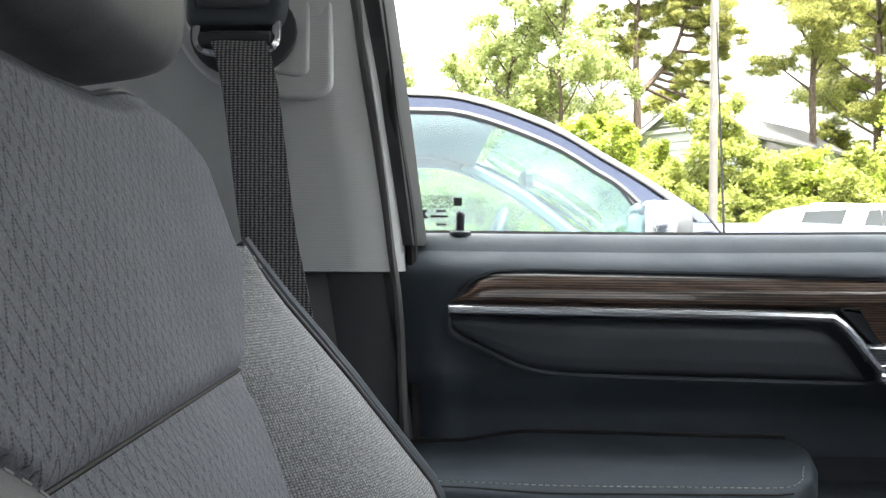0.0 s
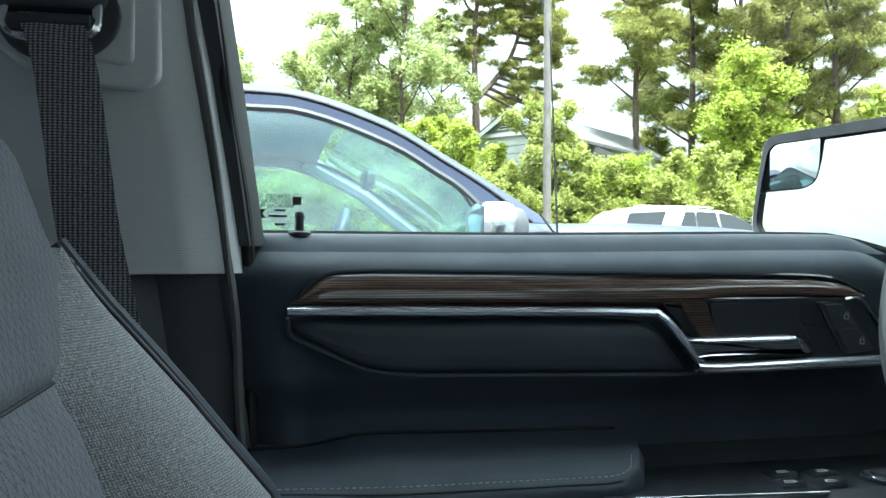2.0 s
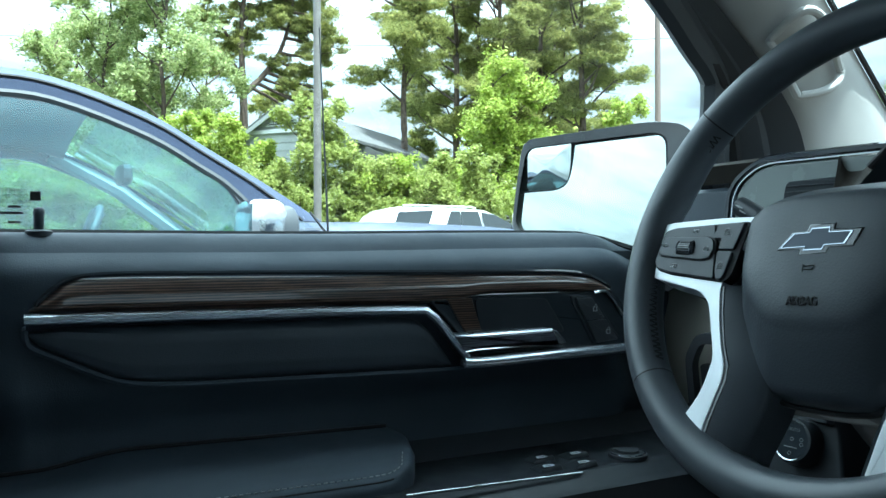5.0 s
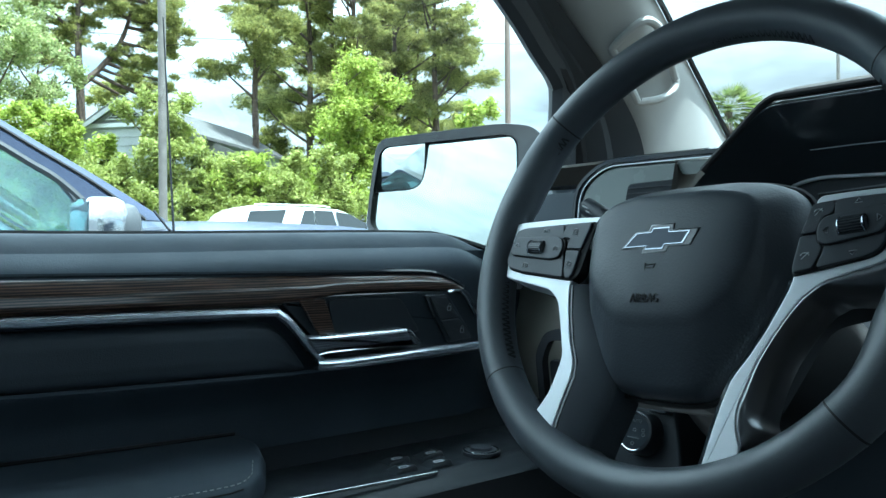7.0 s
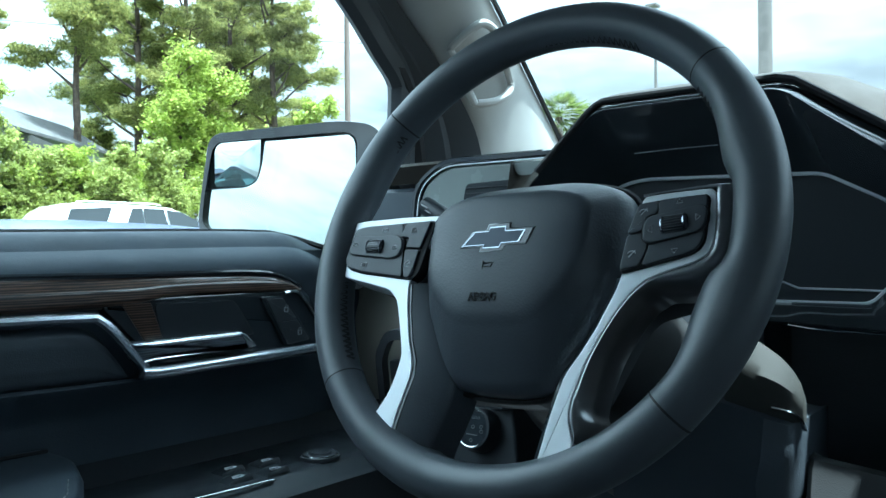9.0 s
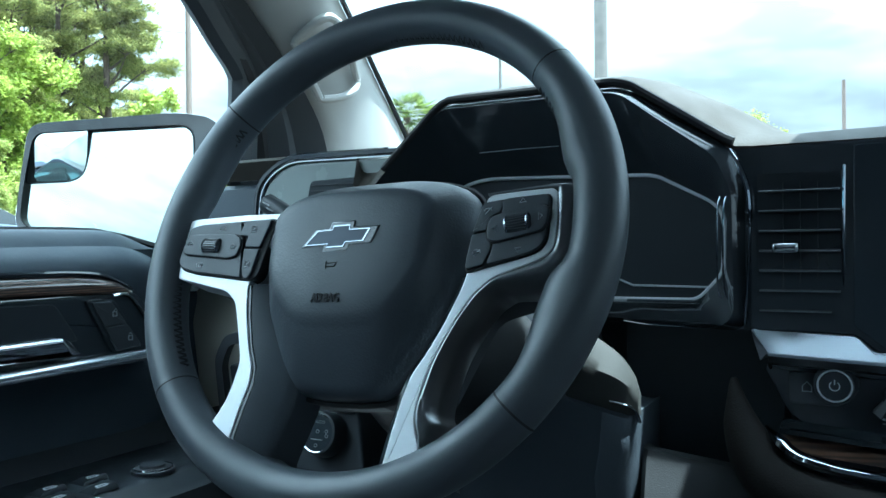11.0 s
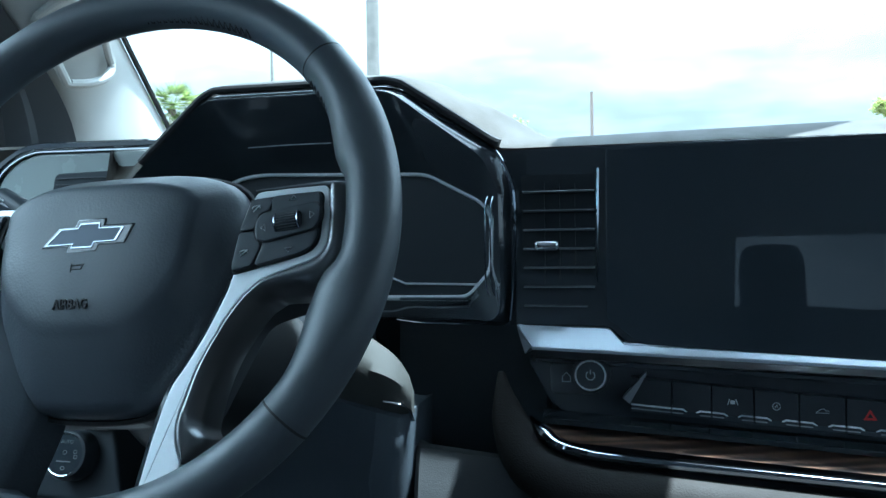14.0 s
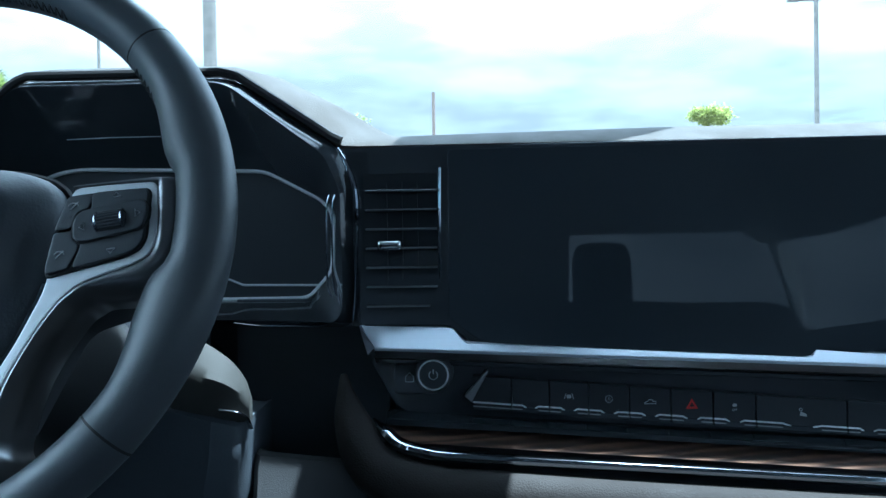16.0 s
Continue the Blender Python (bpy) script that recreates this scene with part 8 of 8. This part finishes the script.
def house():
    """Grey house behind the shrubs: a siding gable facing the car park and a long shingle roof."""
    cx, cy = polar(17.4, 32)
    h = thing("house", (cx, cy, 0.95), "grey clapboard house with a shingle gable roof", "house", cab=False)
    w, ze, zr = 1.75, 5.95, 7.0      # half width, eaves, ridge
    L = 10.0
    d = Vector((math.sin(radians(50)), math.cos(radians(50)), 0))       # along the ridge, away
    s = Vector((d.y, -d.x, 0))
    o = Vector((cx, cy, 0))
    wall = bmesh.new()
    for q in ([o - s * w, o + s * w], [o + s * w, o + s * w + d * L], [o - s * w, o - s * w + d * L]):
        n = 16
        for k in range(n):
            z0, z1 = 0.9 + (ze - 0.9) * k / n, 0.9 + (ze - 0.9) * (k + 1) / n
            nrm = (q[1] - q[0]).cross(Vector((0, 0, 1))).normalized()
            v = [wall.verts.new(p) for p in (q[0] + Vector((0, 0, z0)) + nrm * 0.03, q[1] + Vector((0, 0, z0)) + nrm * 0.03, q[1] + Vector((0, 0, z1)), q[0] + Vector((0, 0, z1)))]
            wall.faces.new(v)
    n = 7
    for k in range(n):
        z0, z1 = ze + (zr - ze) * k / n, ze + (zr - ze) * (k + 1) / n
        a0, a1 = w * (1 - k / n), w * (1 - (k + 1) / n)
        nrm = d * -0.03
        v = [wall.verts.new(p) for p in (o - s * a0 + Vector((0, 0, z0)) + nrm, o + s * a0 + Vector((0, 0, z0)) + nrm, o + s * max(a1, 0.01) + Vector((0, 0, z1)), o - s * max(a1, 0.01) + Vector((0, 0, z1)))]
        wall.faces.new(v)
    part("wall", wall, "siding", h, "pale grey clapboard walls", smooth=False)
    for sg in (-1, 1):
        e, r = o + s * sg * (w + 0.35) - d * 0.35, o - d * 0.35
        slope = (ze - zr) / w
        ez = ze + slope * 0.35
        q = [e + Vector((0, 0, ez)), r + Vector((0, 0, zr)), r + d * (L + 0.7) + Vector((0, 0, zr)), e + d * (L + 0.7) + Vector((0, 0, ez))]
        bm = loft([[p + Vector((0, 0, 0.02)) for p in q], [p + Vector((0, 0, 0.14)) for p in q]])
        part("roof", bm, "shingle", h, "grey shingle roof slope", smooth=False)
        part("barge_board", loft([[e + Vector((0, 0, ez - 0.16)), e + Vector((0, 0, ez + 0.02)), r + Vector((0, 0, zr + 0.02)), r + Vector((0, 0, zr - 0.16))], [p - d * 0.06 for p in (e + Vector((0, 0, ez - 0.16)), e + Vector((0, 0, ez + 0.02)), r + Vector((0, 0, zr + 0.02)), r + Vector((0, 0, zr - 0.16)))]]), "siding", h, "white barge board", smooth=False)
    # closed gable: a board across, and a slatted vent under the ridge
    up = lambda c, z: o - d * 0.08 + s * c + Vector((0, 0, z))
    tri = lambda g, zl, zh: [up(-g, zl), up(g, zl), up(0, zh)]
    part("gable_board", loft([[p + d * k for p in (up(-w, ze + 0.05), up(w, ze + 0.05), up(w, ze + 0.20), up(-w, ze + 0.20))] for k in (-0.04, 0.04)]), "white_paint", h, "white board across the gable", smooth=False)
    vent = part("gable_vent", loft([[p - d * k for p in tri(0.80, ze + 0.32, ze + 0.80)] for k in (0.0, 0.05)]), "white_paint", h, "white-framed louvred gable vent", smooth=False)
    for k in range(4):
        z, g = ze + 0.36 + 0.09 * k, 0.66 * (1 - k / 4.6)
        part("slat", loft([[p - d * q for p in (up(-g, z), up(g, z), up(g * 0.88, z + 0.06), up(-g * 0.88, z + 0.06))] for q in (0.045, 0.065)]), "shingle", vent, smooth=False)
    # lower, longer wing to the right
    a, b = Vector((*polar(18.3, 33.5), 0)), Vector((*polar(27.4, 33.5), 0))
    dirv = (b - a).normalized()
    nrm = Vector((-dirv.y, dirv.x, 0))
    q = [a + Vector((0, 0, 6.95)), b + Vector((0, 0, 4.60)), b + Vector((0, 0, 4.42)), a + Vector((0, 0, 6.15))]
    bm = loft([[p for p in q], [p + nrm * 2 + Vector((0, 0, 0.2)) for p in q]])
    part("wing_roof", bm, "shingle", h, "long sloping shingle roof of the wing", smooth=False)
    bm = loft([[a + nrm * 0.2 + Vector((0, 0, 0.9)), b + nrm * 0.2 + Vector((0, 0, 0.9)), b + nrm * 0.2 - dirv * 0.4 + Vector((0, 0, 4.45)), a + nrm * 0.2 + Vector((0, 0, 6.2))], [p + nrm * 2 for p in (a + Vector((0, 0, 0.9)), b + Vector((0, 0, 0.9)), b - dirv * 0.4 + Vector((0, 0, 4.45)), a + Vector((0, 0, 6.2)))]])
    part("wing_wall", bm, "siding", h, "grey clapboard wall of the wing", smooth=False)


house()


# ---- parked vehicles ----
def wheel_parts(v, x, y, r, side, cab):
    t = part("wheel", loft([[Vector((x + q * math.cos(a), y + side * w, r + q * math.sin(a))) for a in frange(0, 2 * math.pi, 28)[:-1]] for q, w in ((r * 0.6, 0.0), (r * 0.97, 0.0), (r, -0.03), (r, -0.2), (r * 0.9, -0.22))]), "rubber", v, "black tyre")
    part("rim", loft([[Vector((x + q * math.cos(a), y + side * w, r + q * math.sin(a))) for a in frange(0, 2 * math.pi, 20)[:-1]] for q, w in ((r * 0.62, 0.005), (r * 0.5, -0.03), (0.05, -0.02))]), "satin_silver", t, "alloy rim")


def blue_truck():
    """The dark blue pickup parked alongside; heights here are from the ground."""
    E, y0 = EYE, 2.42                                # near side of the body
    v = thing("blue_truck", (0.0, y0 + 1.0, 0.0), "dark blue pickup parked alongside, chrome mirror", "car", "parked cars", cab=False)
    yc = y0 + 0.98
    # upper outline of the cab: roof line and screen pillar
    roof = [(-1.9, 1.86), (-1.2, 1.92), (-0.5, 1.925), (-0.07, 1.915), (0.127, 1.897), (0.374, 1.815), (0.55, 1.715), (0.736, 1.603), (0.90, 1.495)]
    glass_top = [(-0.5, 1.845), (-0.07, 1.835), (0.127, 1.823), (0.374, 1.735), (0.604, 1.598)]
    # side frame between roof line and glass, one skin with thickness, leaning in
    lean = lambda z: 0.20 * max(0, z - 1.35)
    S = lambda x, z, dy=0.0: Vector((x, y0 + lean(z) + dy, z))
    top = smooth_path([(x, 0, z) for x, z in roof], 4)
    bot = [Vector((x, 0, z)) for x, z in [(-1.9, 1.78), (-1.2, 1.835), (-0.5, 1.845), (-0.07, 1.835), (0.127, 1.823), (0.374, 1.735), (0.52, 1.650), (0.60, 1.598), (0.70, 1.50)]]
    bots = smooth_path(bot, 4)
    bm = loft([[S(a.x, a.z, 0.10), S(a.x, a.z, 0.03), S(a.x * 0.5 + b.x * 0.5, a.z * 0.5 + b.z * 0.5, -0.004), S(b.x, b.z, 0.0), S(b.x, b.z, 0.05)] for a, b in zip(top, bots)], cap=True)
    part("roof_rail", bm, "blue_paint", v, "dark blue roof rail and screen pillar")
    part("drip_line", tube([S(a.x * 0.62 + b.x * 0.38, a.z * 0.62 + b.z * 0.38, -0.003) for a, b in zip(top, bots)], 0.005, 5), "rubber", v, "dark roof seam")
    part("window_trim", tube([S(b.x, b.z, -0.002) for b in bots], 0.011, 6), "matte_black", v, "grey window trim")
    # roof
    rf = sheet(lambda a, k: Vector((top[int(a)].x, yc + (1 if k > 0 else -1) * abs(k) * (yc - y0 - lean(top[int(a)].z) - 0.05), top[int(a)].z + 0.03 * (1 - k * k))), list(range(0, len(top) - 14)), frange(-1, 1, 8), (0, 0, -0.03))
    part("roof", rf, "blue_paint", v, "dark blue roof")
    # far side frame
    bm = loft([[Vector((a.x, 2 * yc - q, z)) for q, z in ((y0 + lean(a.z) + 0.10, a.z), (y0 + lean(a.z), a.z), (y0 + lean(b.z), b.z), (y0 + lean(b.z) + 0.05, b.z))] for a, b in zip(top, bots)])
    part("far_rail", bm, "blue_paint", v)
    # body below the belt: long loft of the side, hood and tail
    st = [(-3.3, 1.30, 1.30, 1.0), (-1.95, 1.32, 1.32, 1.0), (-1.9, 1.40, 1.40, 1.0), (0.2, 1.40, 1.40, 1.0), (0.85, 1.405, 1.44, 1.0), (1.0, 1.44, 1.525, 1.0), (1.6, 1.45, 1.535, 0.99), (2.1, 1.42, 1.49, 0.96), (2.38, 1.34, 1.43, 0.92), (2.5, 1.15, 1.25, 0.88), (2.54, 0.9, 0.95, 0.86)]
    rings = []
    for x, zs, zc, k in st:
        hw = 0.98 * k
        rings.append([Vector((x, yc + y, z)) for y, z in ((-hw + 0.06, 0.35), (-hw, 0.55), (-hw - 0.02, 0.95), (-hw, zs - 0.06), (-hw + 0.03, zs - 0.012), (-hw * 0.8, zs + (zc - zs) * 0.5), (0, zc), (hw * 0.8, zs + (zc - zs) * 0.5), (hw - 0.03, zs - 0.012), (hw, zs - 0.06), (hw + 0.02, 0.95), (hw, 0.55), (hw - 0.06, 0.35))])
    part("body", loft(rings), "blue_paint", v, "dark blue truck body and hood")
    # door glass, quarter glass bar, rear post
    gl = [(-0.95, 1.40), (0.665, 1.40), (0.625, 1.56), (0.58, 1.615), (0.374, 1.738), (0.127, 1.824), (-0.07, 1.836), (-0.95, 1.846)]
    g = part("side_window", slab(gl, 0, 0.004, Matrix(((1, 0, 0, 0), (0, 0.196, -0.98, y0 + 0.012 - 0.274), (0, 0.98, 0.196, 0.027), (0, 0, 0, 1))), 0), "truck_glass", v, "tinted side window")
    part("window_bar", tube([S(0.665, 1.40, 0.005), S(0.635, 1.55, 0.005), S(0.600, 1.60, 0.005)], 0.012, 6), "dark_satin_metal", v)
    part("rear_post", loft([[S(x, z, d) for x, d in ((-1.15, 0), (-0.95, 0), (-0.95, 0.06), (-1.15, 0.06))] for z in (1.38, 1.86)]), "blue_paint", v)
    fg = part("far_window", slab([(-0.95, 1.40), (0.665, 1.40), (0.60, 1.60), (0.374, 1.738), (0.127, 1.824), (-0.95, 1.846)], 0, 0.004, Matrix(((1, 0, 0, 0), (0, -0.196, -0.98, 2 * yc - y0 - 0.012 + 0.274), (0, 0.98, -0.196, 0.027), (0, 0, 0, 1))), 0), "cab_glass", v)
    fs = part("screen", loft([[Vector((x, yc + k * 0.80, z)) for k in frange(-1, 1, 8)] for x, z in ((0.93, 1.47), (0.60, 1.70), (0.30, 1.86))], closed=False), "cab_glass", v, "windscreen")
    for q in (g, fg, fs):
        q.visible_shadow = False
    # inside: dash, wheel, seats, rear-view mirror, grab bar
    part("inner_dash", loft([[Vector((x, y, z)) for x, z in ((0.50, 1.10), (0.46, 1.34), (0.52, 1.43), (0.95, 1.44), (0.95, 1.10))] for y in (y0 + 0.12, yc, 2 * yc - y0 - 0.12)]), "lower_trim", v, "grey dashboard inside")
    sw = Matrix.Translation((0.30, yc + 0.40, 1.42)) @ Matrix.Rotation(radians(-68), 4, "Y")
    part("inner_wheel", tube([sw @ Vector((0.185 * math.cos(t), 0.185 * math.sin(t), 0)) for t in frange(0, 2 * math.pi, 32)[:-1]], 0.016, 8, closed=True), "lower_trim", v, "steering wheel inside")
    part("wheel_hub", tube([sw @ Vector((-0.17, 0, 0)), sw @ Vector((0.17, 0, 0))], 0.03, 8), "lower_trim", v)
    for sy in (-0.42, 0.42):
        part("inner_seat", hull_shape((0.22, 0.52, 0.75), (-0.45, yc + sy, 1.28), 4, 16, 12, Matrix.Rotation(radians(-18), 3, "Y")), "console_grain", v, "seat inside")
        part("inner_head_rest", hull_shape((0.12, 0.28, 0.2), (-0.58, yc + sy, 1.70), 3, 12, 8), "console_grain", v)
    part("rear_view_mirror", hull_shape((0.05, 0.24, 0.08), (0.42, yc, 1.70), 4, 12, 8), "matte_black", v, "rear-view mirror inside")
    part("inner_pillar", tube([(0.86, 2 * yc - y0 - 0.08, 1.44), (0.50, 2 * yc - y0 - 0.14, 1.70), (0.2, 2 * yc - y0 - 0.16, 1.86)], 0.04, 8), "a_pillar_trim", v)
    # chrome door mirror
    mi = part("door_mirror", hull_shape((0.11, 0.24, 0.20), (0.635, 2.26, 1.445), 5, 24, 14), "chrome", v, "chrome-capped door mirror")
    part("mirror_back", hull_shape((0.09, 0.235, 0.18), (0.685, 2.265, 1.44), 4, 20, 12), "lower_trim", mi)
    part("mirror_arm", tube([(0.70, 2.34, 1.37), (0.72, 2.46, 1.36)], 0.03, 8), "matte_black", mi)
    part("hood_gap", tube([S(0.852, 1.525, 0.0), Vector((0.885, y0 + 0.01, 1.47)), Vector((0.95, y0 + 0.03, 1.418))], 0.004, 5), "rubber", v)
    part("scuttle", hull_shape((0.30, 1.4, 0.03), (1.08, yc - 0.1, 1.475), 4, 16, 6), "matte_black", v, "black scuttle panel")
    part("aerial", tube([(0.955, y0 + 0.15, 1.43), (0.925, y0 + 0.15, 2.14)], [0.004, 0.002], 6), "rubber", v, "thin whip aerial")
    for x in (-2.4, 1.55):
        wheel_parts(v, x, y0 + 0.02, 0.40, -1, False)
        wheel_parts(v, x, 2 * yc - y0 - 0.02, 0.40, 1, False)


blue_truck()


def white_suv():
    """White estate-like car in the far row."""
    x0, y0, z0 = 8.75, 20.0, 0.99
    v = thing("white_suv", (x0 + 2.6, y0 + 0.95, z0), "white SUV parked in the far row", "car", "parked cars", cab=False)
    W = lambda x, y, z: Vector((x0 + x * 0.98, y0 + y, z0 + z * 0.93))
    sec = [(0.0, 0.95, 0.95), (0.04, 1.15, 1.15), (0.30, 1.22, 1.50), (0.62, 1.19, 1.70), (0.95, 1.17, 1.775), (1.7, 1.15, 1.79), (3.0, 1.13, 1.775), (3.7, 1.11, 1.72), (4.2, 1.10, 1.55), (4.95, 1.08, 1.14), (5.5, 1.0, 1.05), (5.8, 0.80, 0.85)]
    rings = []
    for x, zb, zt in sec:
        rings.append([W(x, y, z) for y, z in ((0.05, 0.35), (0.0, 0.6), (0.0, zb - 0.05), (0.04, zb), (0.20, max(zb, zt - 0.08)), (0.35, max(zb + 0.005, zt)), (0.95, max(zb + 0.005, zt) + 0.01), (1.55, max(zb + 0.005, zt)), (1.70, max(zb, zt - 0.08)), (1.86, zb), (1.9, zb - 0.05), (1.9, 0.6), (1.85, 0.35))])
    part("body", loft(rings), "white_paint", v, "white painted body")
    for pts in ([(0.58, 1.18), (0.78, 1.60), (1.88, 1.67), (1.60, 1.09)], [(2.16, 1.08), (2.46, 1.66), (2.75, 1.67), (2.72, 1.08)], [(2.76, 1.08), (2.79, 1.67), (3.38, 1.66), (3.46, 1.06)], [(3.54, 1.06), (3.48, 1.65), (3.95, 1.57), (4.72, 1.16), (4.66, 1.06)]):
        k = 0.155 / 0.5
        bm = loft([[W(x, (z - 1.12) * k - 0.012 - d, z) for x, z in pts] for d in (0.0, 0.02)])
        part("side_window", bm, "dark_glass_solid", v, "dark tinted side window")
    part("roof_rail", tube([W(1.0, 0.32, 1.80), W(1.2, 0.32, 1.83), W(3.2, 0.32, 1.82), W(3.4, 0.32, 1.78)], 0.02, 6), "satin_silver", v)
    part("door_mirror", hull_shape((0.2, 0.22, 0.16), W(4.60, -0.1, 1.22), 3, 12, 8), "white_paint", v)
    for x in (1.1, 4.6):
        t = part("wheel", loft([[W(x + q * math.cos(a), -w, 0.36 + q * math.sin(a)) for a in frange(0, 2 * math.pi, 24)[:-1]] for q, w in ((0.2, 0.01), (0.35, 0.01), (0.36, -0.02), (0.36, -0.2))]), "rubber", v, "black tyre")
    return v


m = Mat("dark_glass_solid", (0.012, 0.016, 0.018), 0.06, spec=0.6)
m.rough(m.ramp(m.noise(3, 2), [(0.3, 0.04), (0.8, 0.08)]))
M["dark_glass_solid"] = m.m
white_suv()
